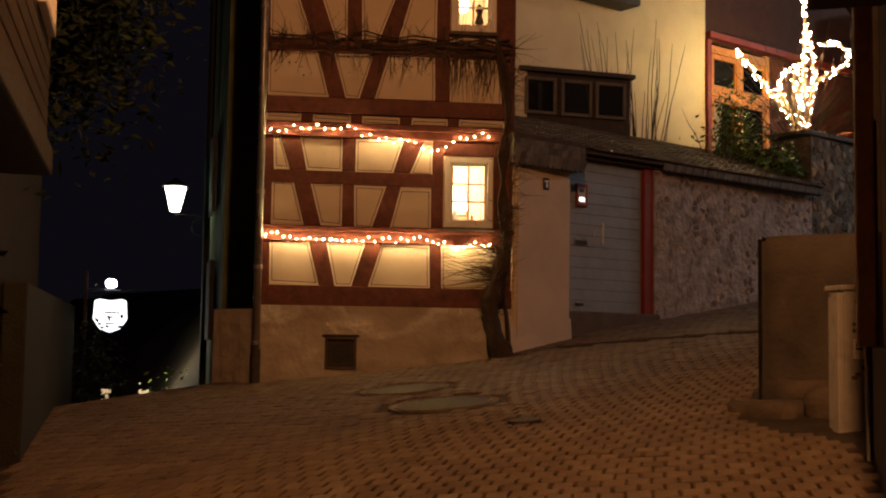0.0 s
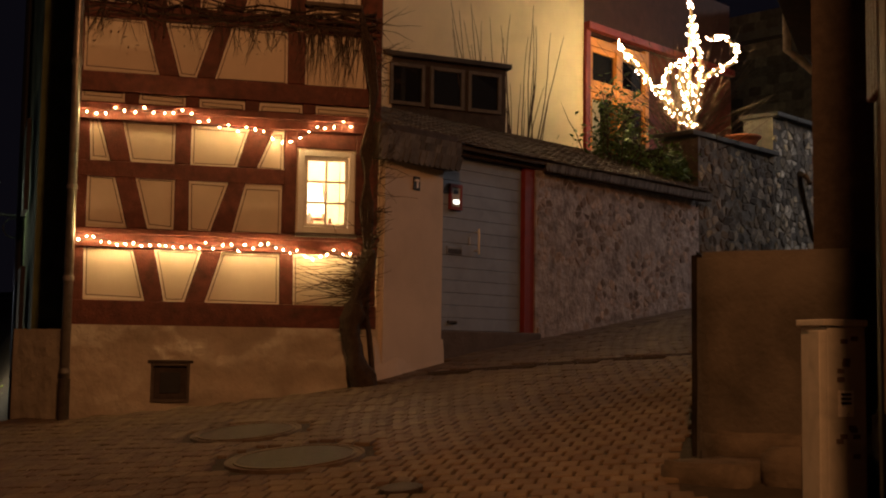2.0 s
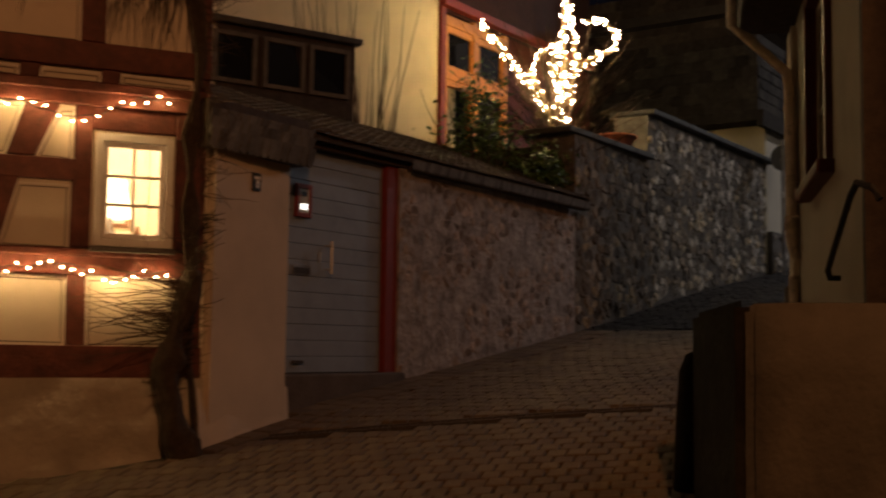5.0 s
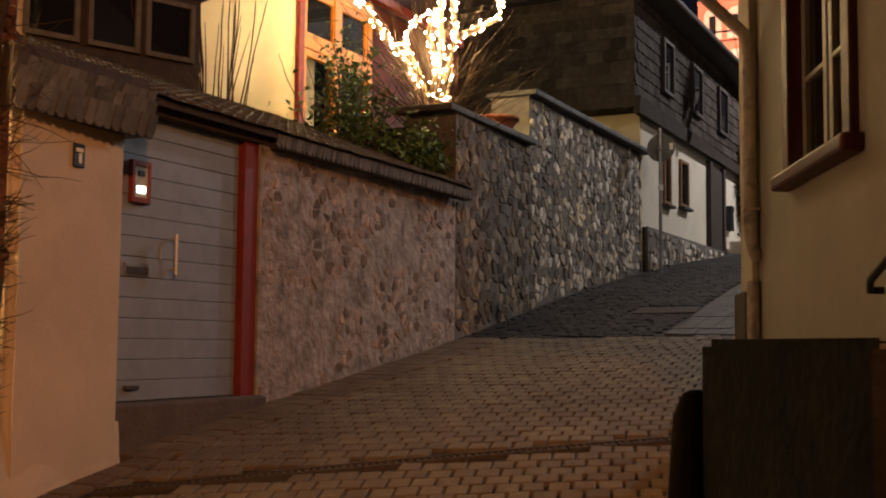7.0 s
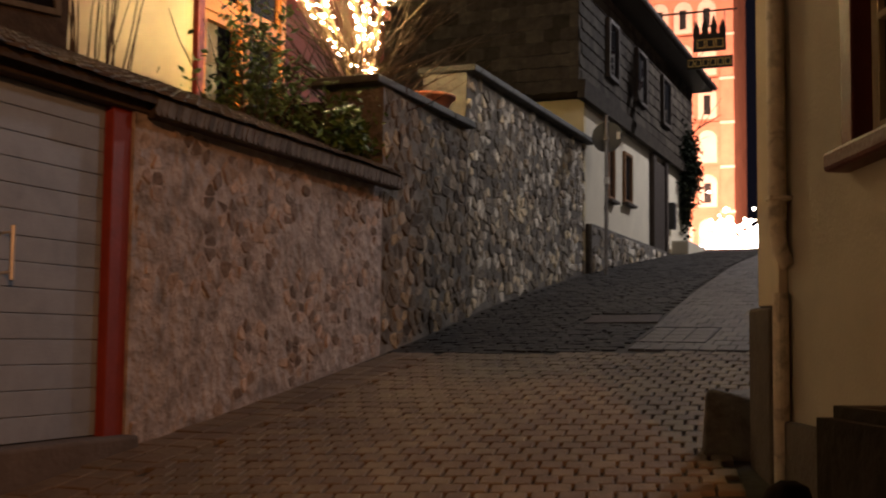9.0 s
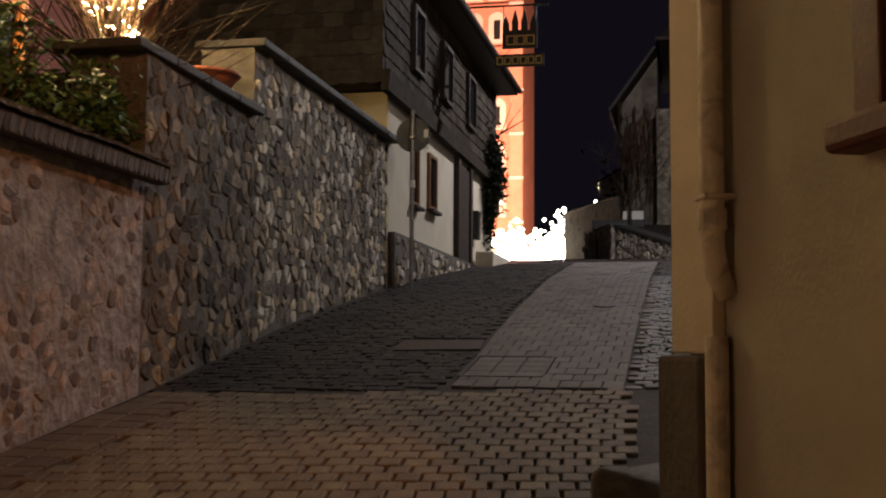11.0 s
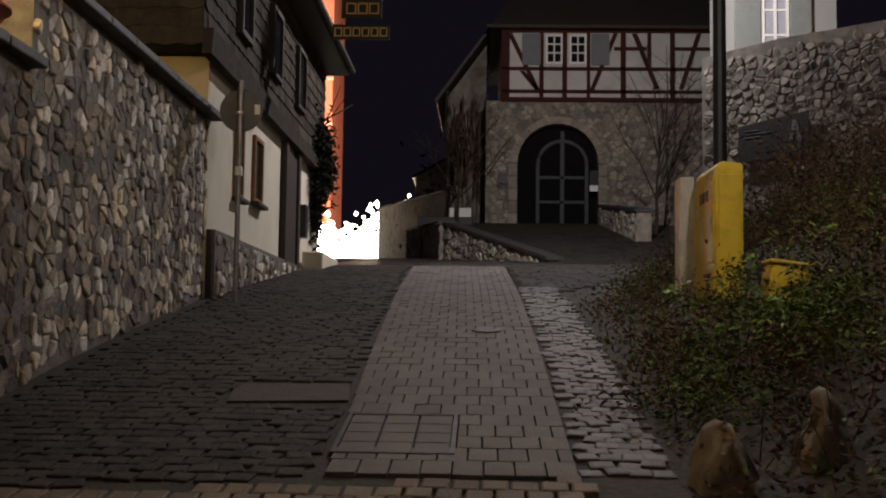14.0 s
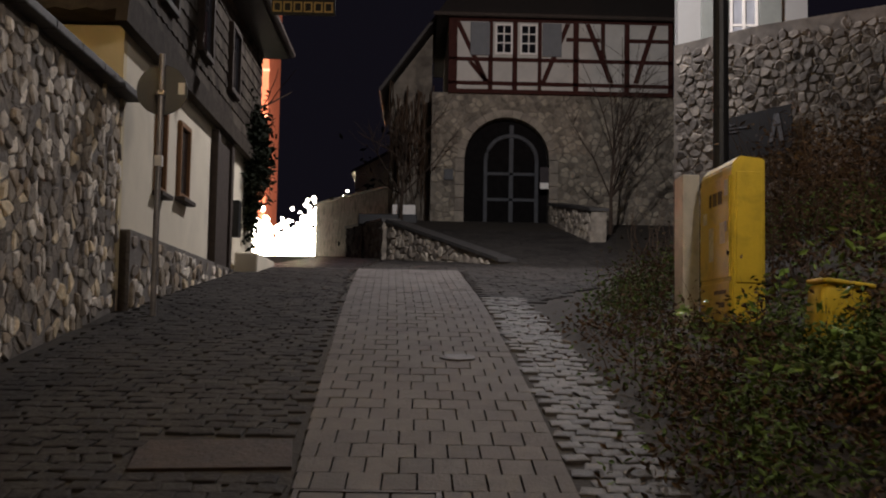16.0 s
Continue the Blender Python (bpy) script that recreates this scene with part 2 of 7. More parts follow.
def box(bm, x0, x1, y0, y1, z0, z1, bevel=0.0, m=None):
    """A box between two corners, with its edges rounded by bevel."""
    got = bmesh.ops.create_cube(bm, size=1)["verts"]
    for v in got:
        v.co = Vector(((x0 + x1) / 2 + v.co.x * (x1 - x0), (y0 + y1) / 2 + v.co.y * (y1 - y0), (z0 + z1) / 2 + v.co.z * (z1 - z0)))
    if bevel:
        edges = list({e for v in got for e in v.link_edges})
        made = bmesh.ops.bevel(bm, geom=edges, offset=bevel, segments=2, affect="EDGES", profile=0.5)
        got = list({v for f in made["faces"] for v in f.verts} | {v for v in got if v.is_valid})
    if m is not None:
        bmesh.ops.transform(bm, matrix=m, verts=got)
    return bm


def boxed(*a, bevel=0.0, m=None):
    return box(bmesh.new(), *a, bevel=bevel, m=m)


def prism(bm, outline, y0, y1):
    """An outline in x and z, pushed from y0 to y1."""
    a = [bm.verts.new((x, y0, z)) for x, z in outline]
    b = [bm.verts.new((x, y1, z)) for x, z in outline]
    bm.faces.new(a)
    bm.faces.new(list(reversed(b)))
    for i in range(len(a)):
        j = (i + 1) % len(a)
        bm.faces.new((a[j], a[i], b[i], b[j]))
    bmesh.ops.recalc_face_normals(bm, faces=bm.faces)
    return bm


def slab(bm, outline, z0, z1):
    """A plan outline in x and y, pushed from z0 to z1."""
    a = [bm.verts.new((x, y, z0)) for x, y in outline]
    b = [bm.verts.new((x, y, z1)) for x, y in outline]
    bm.faces.new(list(reversed(a)))
    bm.faces.new(b)
    for i in range(len(a)):
        j = (i + 1) % len(a)
        bm.faces.new((a[i], a[j], b[j], b[i]))
    bmesh.ops.recalc_face_normals(bm, faces=bm.faces)
    return bm


def tube(bm, pts, r0, r1=None, sides=8):
    """A tapering tube along points."""
    r1 = r0 if r1 is None else r1
    pts = [Vector(p) for p in pts]
    rings = []
    for i, p in enumerate(pts):
        d = (pts[min(i + 1, len(pts) - 1)] - pts[max(i - 1, 0)]).normalized()
        side = d.cross(Vector((0.3, 0.2, 0.9)) if abs(d.z) < 0.9 else Vector((1, 0.1, 0))).normalized()
        up = side.cross(d)
        r = r0 + (r1 - r0) * i / (len(pts) - 1)
        rings.append([bm.verts.new(p + r * (math.cos(a) * side + math.sin(a) * up)) for a in (2 * math.pi * k / sides for k in range(sides))])
    for a, b in zip(rings, rings[1:]):
        for k in range(sides):
            bm.faces.new((a[k], a[(k + 1) % sides], b[(k + 1) % sides], b[k]))
    bm.faces.new(list(reversed(rings[0])))
    bm.faces.new(rings[-1])
    return bm


def lathe(bm, profile, sides=20, centre=(0, 0, 0)):
    """Turns a profile of (radius, height) about z."""
    rings = []
    for r, z in profile:
        rings.append([bm.verts.new((centre[0] + r * math.cos(2 * math.pi * k / sides), centre[1] + r * math.sin(2 * math.pi * k / sides), centre[2] + z))
                      for k in range(sides)])
    for a, b in zip(rings, rings[1:]):
        for k in range(sides):
            bm.faces.new((a[k], a[(k + 1) % sides], b[(k + 1) % sides], b[k]))
    bm.faces.new(list(reversed(rings[0])))
    bm.faces.new(rings[-1])
    return bm


def pydata(name, verts, faces, material, parent=None, label=""):
    me = bpy.data.meshes.new(name)
    me.from_pydata(verts, [], faces)
    me.materials.append(material)
    ob = new(name, me)
    if parent is not None:
        ob.parent = parent
    if label:
        ob["label"] = label
    return ob


def leaf_cloud(name, spots, size, material, parent, seed, label=""):
    """Leaves as small bent four-sided blades round the given spots (place, spread, count)."""
    rng = random.Random(seed)
    vs, fs = [], []
    for (cx, cy, cz), (sx, sy, sz), count in spots:
        for _ in range(count):
            p = Vector((rng.gauss(cx, sx), rng.gauss(cy, sy), rng.gauss(cz, sz)))
            a = Vector((rng.uniform(-1, 1), rng.uniform(-1, 1), rng.uniform(-0.7, 0.5))).normalized()
            b = a.cross(Vector((rng.uniform(-1, 1), rng.uniform(-1, 1), rng.uniform(-1, 1)))).normalized()
            s = size * rng.uniform(0.5, 1.3)
            k = len(vs)
            vs += [p - a * s, p + b * s * 0.42 - a.cross(b) * s * 0.15, p + a * s, p - b * s * 0.42 - a.cross(b) * s * 0.15]
            fs += [(k, k + 1, k + 2), (k, k + 2, k + 3)]
    ob = pydata(name, vs, fs, material, parent, label)
    return ob


def twig(rng, bm, start, way, length, r, bend=0.25, steps=4, sides=5):
    pts, p, d = [Vector(start)], Vector(start), Vector(way).normalized()
    for _ in range(steps):
        d = (d + Vector((rng.uniform(-bend, bend), rng.uniform(-bend, bend), rng.uniform(-bend, bend)))).normalized()
        p = p + d * length / steps
        pts.append(p.copy())
    tube(bm, pts, r, r * 0.25, sides)
    return pts


def cells(w, h, dx, dz, seed, jitter=0.5):
    """The cells of an irregular stone pattern in a field w by h: lists of (x, z) corners."""
    rng = random.Random(seed)
    nx, nz = max(1, round(w / dx)), max(1, round(h / dz))
    seeds = {}
    for j in range(-1, nz + 1):
        for i in range(-1, nx + 1):
            seeds[i, j] = ((i + 0.5 + 0.5 * (j % 2) * 0.8 + rng.uniform(-jitter, jitter)) * w / nx, (j + 0.5 + rng.uniform(-jitter, jitter) * 0.75) * h / nz)
    out = []
    for j in range(nz):
        for i in range(nx):
            sx, sz = seeds[i, j]
            poly = [(sx - 1.3 * dx, sz - 1.3 * dz), (sx + 1.3 * dx, sz - 1.3 * dz), (sx + 1.3 * dx, sz + 1.3 * dz), (sx - 1.3 * dx, sz + 1.3 * dz)]
            for b in range(-2, 3):
                for a in range(-2, 3):
                    o = seeds.get((i + a, j + b))
                    if (a or b) and o:
                        mx, mz, nx_, nz_ = (sx + o[0]) / 2, (sz + o[1]) / 2, o[0] - sx, o[1] - sz
                        cut = []
                        for k in range(len(poly)):
                            p, q = poly[k], poly[(k + 1) % len(poly)]
                            dp = (p[0] - mx) * nx_ + (p[1] - mz) * nz_
                            dq = (q[0] - mx) * nx_ + (q[1] - mz) * nz_
                            if dp <= 0:
                                cut.append(p)
                            if dp * dq < 0:
                                s = dp / (dp - dq)
                                cut.append((p[0] + s * (q[0] - p[0]), p[1] + s * (q[1] - p[1])))
                        poly = cut
                        if len(poly) < 3:
                            break
                if len(poly) < 3:
                    break
            if len(poly) >= 3:
                out.append([(min(max(x, 0), w), min(max(z, 0), h)) for x, z in poly])
    return out


def stone_data(poly, joint, rise, rng):
    """Verts and faces of one stone over its cell, its corners worn round, its face towards -y, about its middle."""
    cx, cz = sum(p[0] for p in poly) / len(poly), sum(p[1] for p in poly) / len(poly)
    worn = []
    for i, (x, z) in enumerate(poly):
        for ox, oz in (poly[i - 1], poly[(i + 1) % len(poly)]):
            k = rng.uniform(0.10, 0.28)
            worn.append((x + (ox - x) * k, z + (oz - z) * k))
    n = len(worn)
    vs = []
    tilt = rng.uniform(-0.3, 0.3), rng.uniform(-0.3, 0.3)
    wobble = [rng.uniform(0.86, 1.05) for _ in worn]
    for k, (f, y) in enumerate(((1 - joint, 0.02), (1 - joint * 1.15, -rise * 0.6), (0.80 - joint, -rise))):
        for (x, z), j in zip(worn, wobble):
            dx, dz = (x - cx) * f * j, (z - cz) * f * j
            vs.append((dx, y + (dx * tilt[0] + dz * tilt[1]) * (k == 2) * 0.5, dz))
    fs = []
    for r in range(2):
        for i in range(n):
            j = (i + 1) % n
            fs.append((r * n + i, r * n + j, r * n + n + j, r * n + n + i))
    fs.append(tuple(range(2 * n, 3 * n)))
    return (cx, cz), vs, fs


def stone_field(parent, w, h, dx, dz, seed, joint, rise, single, joined, keep, limit, odds=1.0, origin=(0, 0, 0), slope=0.0):
    """Rubble stones on a wall's face: the first ones as parts, the rest in one mesh."""
    rng = random.Random(seed)
    vs_all, fs_all, made = [], [], 0
    for poly in cells(w, h, dx, dz, seed):
        xs, zs = [p[0] for p in poly], [p[1] for p in poly]
        if max(xs) - min(xs) < 0.04 or max(zs) - min(zs) < 0.03:
            continue
        (cx, cz), vs, fs = stone_data(poly, joint * rng.uniform(0.5, 2.2), rise * rng.uniform(0.3, 1.5), rng)
        if not keep(cx + origin[0], cz + origin[2]) or rng.random() > odds:
            continue
        if made < limit:
            me = bpy.data.meshes.new("stone")
            me.from_pydata(vs, [], fs)
            me.materials.append(single)
            shared("stone", me, parent, Matrix.Translation((cx + origin[0], origin[1] + slope * cx, cz + origin[2])))
            made += 1
        else:
            k = len(vs_all)
            vs_all += [(x + cx + origin[0], y + origin[1] + slope * cx, z + cz + origin[2]) for x, y, z in vs]
            fs_all += [tuple(i + k for i in f) for f in fs]
    if vs_all:
        ob = pydata("stone_rest", vs_all, fs_all, joined, parent)
        ob["kind"] = "stuff"


# ---- the lie of the land ----
FX = [-60, -6, 0, 3.1, 6.4, 8.0, 9.3, 10.7, 12.8, 17, 20.2, 25, 32, 45, 60, 75, 400]
FZ = [-7, -0.7, 0.0, 0.62, 1.03, 1.22, 1.42, 1.72, 2.0, 2.62, 3.18, 3.87, 4.65, 5.75, 6.85, 7.8, 8.0]


def rise(x):
    return sum(float(np.interp(x + d, FX, FZ)) for d in (-1.0, -0.5, 0, 0.5, 1.0)) / 5


def step(a, b, v):
    s = min(1.0, max(0.0, (v - a) / (b - a)))
    return s * s * (3 - 2 * s)


def ground(x, y):
    z = rise(x)
    z -= 0.17 * max(0.0, y - 12.9) * step(9.5, 7.0, x - 0.35 * (y - 12.9))      # the lane falls away beside the house
    edge = float(np.interp(x, (36, 38, 42.5, 50, 80), (5.4, 6.5, 9.05, 10.4, 12.0)))
    z += 1.12 * min(1.0, max(0.0, (x - 37.6) / 8.8)) * step(edge - 0.1, edge - 0.45, y)   # ramp to the gatehouse behind its retaining wall
    low = 0.22 * max(0.0, x - 22)
    z += 0.95 * step(6.75 - low, 4.3 - low, y) * step(14.6, 17.2, x) * step(36, 30, x)     # planted bank
    return z


gv, gf = [], []
gx = [-300, -120, -60, -30, -15, -8] + [-4 + 0.4 * i for i in range(95)] + [34.5 + 0.75 * i for i in range(32)] + [62, 70, 90, 130, 200, 400]
gy = [-300, -100, -50, -25, -15] + [-10 + 0.5 * i for i in range(24)] + [2 + 0.35 * i for i in range(34)] + [14 + 0.8 * i for i in range(22)] + [35, 50, 80, 150, 300]
for y in gy:
    for x in gx:
        gv.append((x, y, ground(x, y) - 0.014))
for j in range(len(gy) - 1):
    for i in range(len(gx) - 1):
        k = j * len(gx) + i
        gf.append((k, k + 1, k + 1 + len(gx), k + len(gx)))
GROUND = pydata("ground", gv, gf, EARTH)
GROUND.data.shade_smooth()
tagged(GROUND, "dark earth between the paving stones of a rising lane", "ground", kind="structure")

# ---- half-timbered house ----
HC = Vector((7.0, 12.378, 0.0))
HM = Matrix.Translation(HC) @ Matrix.Rotation(radians(-33), 4, "Z")       # x along the front, y into the house
house = thing("half_timbered_house", HM, "narrow half-timbered house, oxblood beams and cream panels on a plaster base", "house")
ROW_A = [[(0.14, 2.86), (0.61, 2.80), (0.74, 2.28), (0.15, 2.30)], [(0.82, 2.80), (1.29, 2.80), (1.13, 2.27), (0.93, 2.27)],
         [(1.49, 2.79), (2.07, 2.78), (2.08, 2.26), (1.33, 2.27)], [(2.21, 2.78), (2.88, 2.80), (2.87, 2.26), (2.22, 2.25)]]
ROW_B = [[(0.15, 3.53), (0.41, 3.52), (0.54, 3.02), (0.15, 3.04)], [(0.61, 3.52), (1.00, 3.52), (1.00, 3.00), (0.74, 3.02)],
         [(1.14, 3.50), (1.53, 3.49), (1.36, 2.98), (1.15, 2.99)], [(1.70, 3.47), (2.08, 3.47), (2.08, 2.97), (1.58, 2.98)]]
ROW_C = [[(0.15, 4.11), (0.24, 4.10), (0.36, 3.68), (0.17, 3.69)], [(0.47, 4.09), (0.99, 4.10), (0.99, 3.67), (0.56, 3.68)],
         [(1.15, 4.07), (1.73, 4.06), (1.61, 3.66), (1.15, 3.66)], [(1.97, 4.04), (2.09, 4.06), (2.09, 3.64), (1.81, 3.65)]]
ROW_D = [[(0.06, 4.40), (0.48, 4.39), (0.48, 4.29), (0.06, 4.30)], [(0.63, 4.39), (1.08, 4.37), (1.08, 4.27), (0.62, 4.29)],
         [(1.22, 4.35), (1.68, 4.34), (1.68, 4.24), (1.22, 4.26)], [(1.83, 4.34), (2.27, 4.34), (2.27, 4.24), (1.82, 4.24)],
         [(2.41, 4.35), (2.97, 4.33), (2.97, 4.25), (2.41, 4.25)]]
ROW_E = [[(0.07, 5.14), (0.66, 5.13), (0.81, 4.58), (0.07, 4.60)], [(0.86, 5.12), (1.35, 5.12), (1.18, 4.57), (1.01, 4.58)],
         [(1.53, 5.13), (2.10, 5.11), (2.11, 4.55), (1.36, 4.55)], [(2.29, 5.14), (2.94, 5.14), (2.94, 4.53), (2.29, 4.54)]]
ROW_F = [[(0.07, 6.10), (0.32, 6.10), (0.60, 5.30), (0.08, 5.31)], [(0.60, 6.10), (1.01, 6.10), (1.02, 5.28), (0.88, 5.28)],
         [(1.18, 6.10), (1.70, 6.10), (1.40, 5.28), (1.20, 5.28)], [(1.86, 6.10), (2.12, 6.10), (2.12, 5.28), (1.63, 5.27)]]


def inset(poly, d):
    n, out = len(poly), []
    for i in range(n):
        p, a, b = Vector(poly[i]), Vector(poly[i - 1]), Vector(poly[(i + 1) % n])
        u, v = (a - p).normalized(), (b - p).normalized()
        k = max(0.2, abs(u.x * v.y - u.y * v.x))
        out.append(tuple(p + (u + v) * d / k))
    return out


def ring(bm, poly, d0, d1, y):
    """A flat painted band between two insets of an outline, standing a little proud."""
    a, b = inset(poly, d0), inset(poly, d1)
    va, vb = [bm.verts.new((x, y, z)) for x, z in a], [bm.verts.new((x, y, z)) for x, z in b]
    for i in range(len(a)):
        j = (i + 1) % len(a)
        bm.faces.new((va[i], vb[i], vb[j], va[j]))
    return bm


# solid walls behind the frame, with the window openings left free
SIDE = 3.1
for x0, x1, z0, z1 in ((0, SIDE, 2.0, 3.02), (0, 2.25, 3.02, 3.87), (2.82, SIDE, 3.02, 3.87), (0, SIDE, 3.87, 5.45), (0, 2.3, 5.45, 6.3), (2.84, SIDE, 5.45, 6.3), (0, SIDE, 6.3, 9.0)):
    part("front_wall", boxed(x0, x1, 0.0, 0.2, z0, z1), PLASTER, house)
side = bmesh.new()
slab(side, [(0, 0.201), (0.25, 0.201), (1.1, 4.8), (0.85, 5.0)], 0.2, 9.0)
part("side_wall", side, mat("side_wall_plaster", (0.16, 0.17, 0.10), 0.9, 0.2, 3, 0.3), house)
part("side_wall", boxed(2.9, 3.1, 0.201, 4.8, 1.0, 9.0), PLASTER, house)
part("rear_wall", boxed(0.9, 3.1, 4.81, 5.0, 0.2, 9.0), PLASTER, house)
roof = bmesh.new()
prism(roof, [(-0.3, 8.9), (3.4, 8.9), (1.55, 12.0)], -0.35, 5.2)
part("roof", roof, SLATE, house)


def beam(outline, y=-0.035, name="beam"):
    bm = prism(bmesh.new(), outline, y, 0.03)
    bmesh.ops.bevel(bm, geom=[e for e in bm.edges if all(v.co.y < 0 for v in e.verts)], offset=0.006, segments=1, affect="EDGES")
    return part(name, bm, TIMBER, house)


def timber_row(row, left, right, top, bottom):
    """The panels of a storey and the upright or slanting timbers between them."""
    edges = [((left, top), (left, bottom))]
    for p in row:
        edges += [(p[0], p[3]), (p[1], p[2])]
    edges.append(((right, top), (right, bottom)))
    for (a, b), (c, d) in zip(edges[0::2], edges[1::2]):
        if min(c[0] - a[0], d[0] - b[0]) < -0.001 or max(c[0] - a[0], d[0] - b[0]) < 0.01:
            continue

        def at(p, q, z):
            s = (z - p[1]) / (q[1] - p[1])
            return p[0] + s * (q[0] - p[0])
        beam([(at(a, b, top), top), (at(c, d, top), top), (at(c, d, bottom), bottom), (at(a, b, bottom), bottom)], -0.030, "post")
    for p in row:
        part("panel_edge", ring(bmesh.new(), p, 0.0, 0.012, -0.006), WHITEEDGE, house)
        part("panel_line", ring(bmesh.new(), p, 0.024, 0.032, -0.004), LINE, house)


timber_row(ROW_A, 0.0, SIDE, 2.80, 2.27)
timber_row(ROW_B, 0.0, 2.2, 3.51, 3.0)
timber_row(ROW_C, 0.0, 2.2, 4.08, 3.67)
timber_row(ROW_D, 0.0, SIDE, 4.37, 4.26)
timber_row(ROW_E, 0.0, SIDE, 5.13, 4.57)
timber_row(ROW_F, 0.0, 2.26, 6.10, 5.28)
for z0, z1, x1, y in ((2.02, 2.275, SIDE, -0.045), (2.80, 3.0, SIDE, -0.05), (3.51, 3.67, 2.2, -0.034), (4.08, 4.26, SIDE, -0.07), (4.37, 4.57, SIDE, -0.05),
                      (5.13, 5.285, SIDE, -0.05), (6.10, 6.3, SIDE, -0.05), (7.4, 7.6, SIDE, -0.05)):
    beam([(0, z1), (x1, z1 - 0.01), (x1, z0 - 0.01), (0, z0)], y, "rail")
beam([(2.10, 4.08), (2.225, 4.08), (2.225, 3.0), (2.10, 3.0)], -0.04, "post")
beam([(2.845, 4.08), (SIDE, 4.08), (SIDE, 3.0), (2.845, 3.0)], -0.04, "post")
beam([(2.226, 4.08), (2.844, 4.08), (2.844, 3.90), (2.226, 3.90)], -0.03, "lintel")
beam([(2.12, 6.1), (2.285, 6.1), (2.285, 5.285), (2.12, 5.285)], -0.04, "post")
beam([(2.865, 6.1), (SIDE, 6.1), (SIDE, 5.285), (2.865, 5.285)], -0.04, "post")
part("moulding", boxed(-0.02, SIDE, -0.10, -0.071, 4.17, 4.25, bevel=0.012), TIMBER, house)
part("moulding", boxed(-0.02, SIDE, -0.09, -0.051, 2.93, 2.99, bevel=0.012), TIMBER, house)


def window(parent, x0, x1, z0, z1, rows, cols, glass_mat=PANE):
    w = bmesh.new()
    for a, b, c, d in ((x0, x0 + 0.06, z0, z1), (x1 - 0.06, x1, z0, z1), (x0 + 0.06, x1 - 0.06, z1 - 0.06, z1), (x0 + 0.06, x1 - 0.06, z0, z0 + 0.06)):
        box(w, a, b, -0.055, 0.06, c, d, bevel=0.006)
    win = part("window", w, WHITEPAINT, parent, "white painted casement window with glazing bars")
    s = bmesh.new()
    for a, b, c, d in ((x0 + 0.065, x0 + 0.10, z0 + 0.065, z1 - 0.065), (x1 - 0.10, x1 - 0.065, z0 + 0.065, z1 - 0.065),
                       (x0 + 0.10, x1 - 0.10, z1 - 0.10, z1 - 0.065), (x0 + 0.10, x1 - 0.10, z0 + 0.065, z0 + 0.10)):
        box(s, a, b, -0.03, 0.02, c, d, bevel=0.004)
    part("sash", s, WHITEPAINT, win)
    ix0, ix1, iz0, iz1 = x0 + 0.10, x1 - 0.10, z0 + 0.10, z1 - 0.10
    for i in range(1, cols):
        x = ix0 + (ix1 - ix0) * i / cols
        part("glazing_bar", boxed(x - 0.011, x + 0.011, -0.024, 0.01, iz0, iz1, bevel=0.003), WHITEPAINT, win)
    for i in range(1, rows):
        z = iz0 + (iz1 - iz0) * i / rows
        part("glazing_bar", boxed(ix0, ix1, -0.021, 0.007, z - 0.011, z + 0.011, bevel=0.003), WHITEPAINT, win)
    pane = part("pane", boxed(ix0, ix1, -0.008, -0.004, iz0, iz1), glass_mat, win)
    pane.visible_shadow = False
    part("sill", boxed(x0 - 0.03, x1 + 0.03, -0.11, 0.0, z0 - 0.05, z0 - 0.005, bevel=0.008), DARKPLINTH, win)
    return win


window(house, 2.245, 2.83, 3.015, 3.875, 3, 2)
window(house, 2.295, 2.845, 5.445, 6.3, 3, 2)
# lit rooms behind the two windows
for z0, z1 in ((2.7, 4.4), (5.0, 6.7)):
    r = bmesh.new()
    for a in ((1.6, 2.895, 1.6, 1.66, z0, z1), (1.54, 1.6, 0.21, 1.66, z0, z1), (1.6, 2.895, 0.21, 1.6, z1, z1 + 0.05), (1.6, 2.895, 0.21, 1.6, z0 - 0.05, z0)):
        box(r, *a)
    part("room_lining", r, ROOM, house)

# plaster base with a small cellar opening
pb = bmesh.new()
for x0, x1, z0, z1 in ((-0.02, 0.83, 0.2, 2.03), (1.21, SIDE, 0.2, 2.03), (0.83, 1.21, 0.2, 1.27), (0.83, 1.21, 1.66, 2.03)):
    prism(pb, [(x0, z0), (x1, z0), (x1, z1), (x0, z1)], -0.075, 0.0)
bmesh.ops.delete(pb, geom=[f for f in pb.faces if f.normal.y > -0.5], context="FACES")
bmesh.ops.subdivide_edges(pb, edges=list(pb.edges), cuts=26, use_grid_fill=True)
for v in pb.verts:
    if v.co.y < -0.05:
        edge = min(1.0, min(abs(v.co.x - x) for x in (0.83, 1.21)) * 8 + (abs(v.co.z - 1.46) > 0.22))
        v.co.y += edge * (0.030 * noise.noise(Vector((v.co.x * 2.2, 3.0, v.co.z * 4.5))) + 0.012 * noise.noise(Vector((v.co.x * 8, 1.0, v.co.z * 10))))
bmesh.ops.remove_doubles(pb, verts=pb.verts, dist=0.0005)
core = boxed(-0.018, SIDE - 0.002, -0.018, 0.15, 0.2, 2.0)
box(core, -0.018, 0.80, -0.05, -0.018, 0.2, 2.02)
box(core, 1.24, SIDE - 0.002, -0.05, -0.018, 0.2, 2.02)
part("plinth_core", core, PLINTH, house)
part("plinth", pb, PLINTH, house, "lumpy cream plaster base with worn patches", smooth=True)
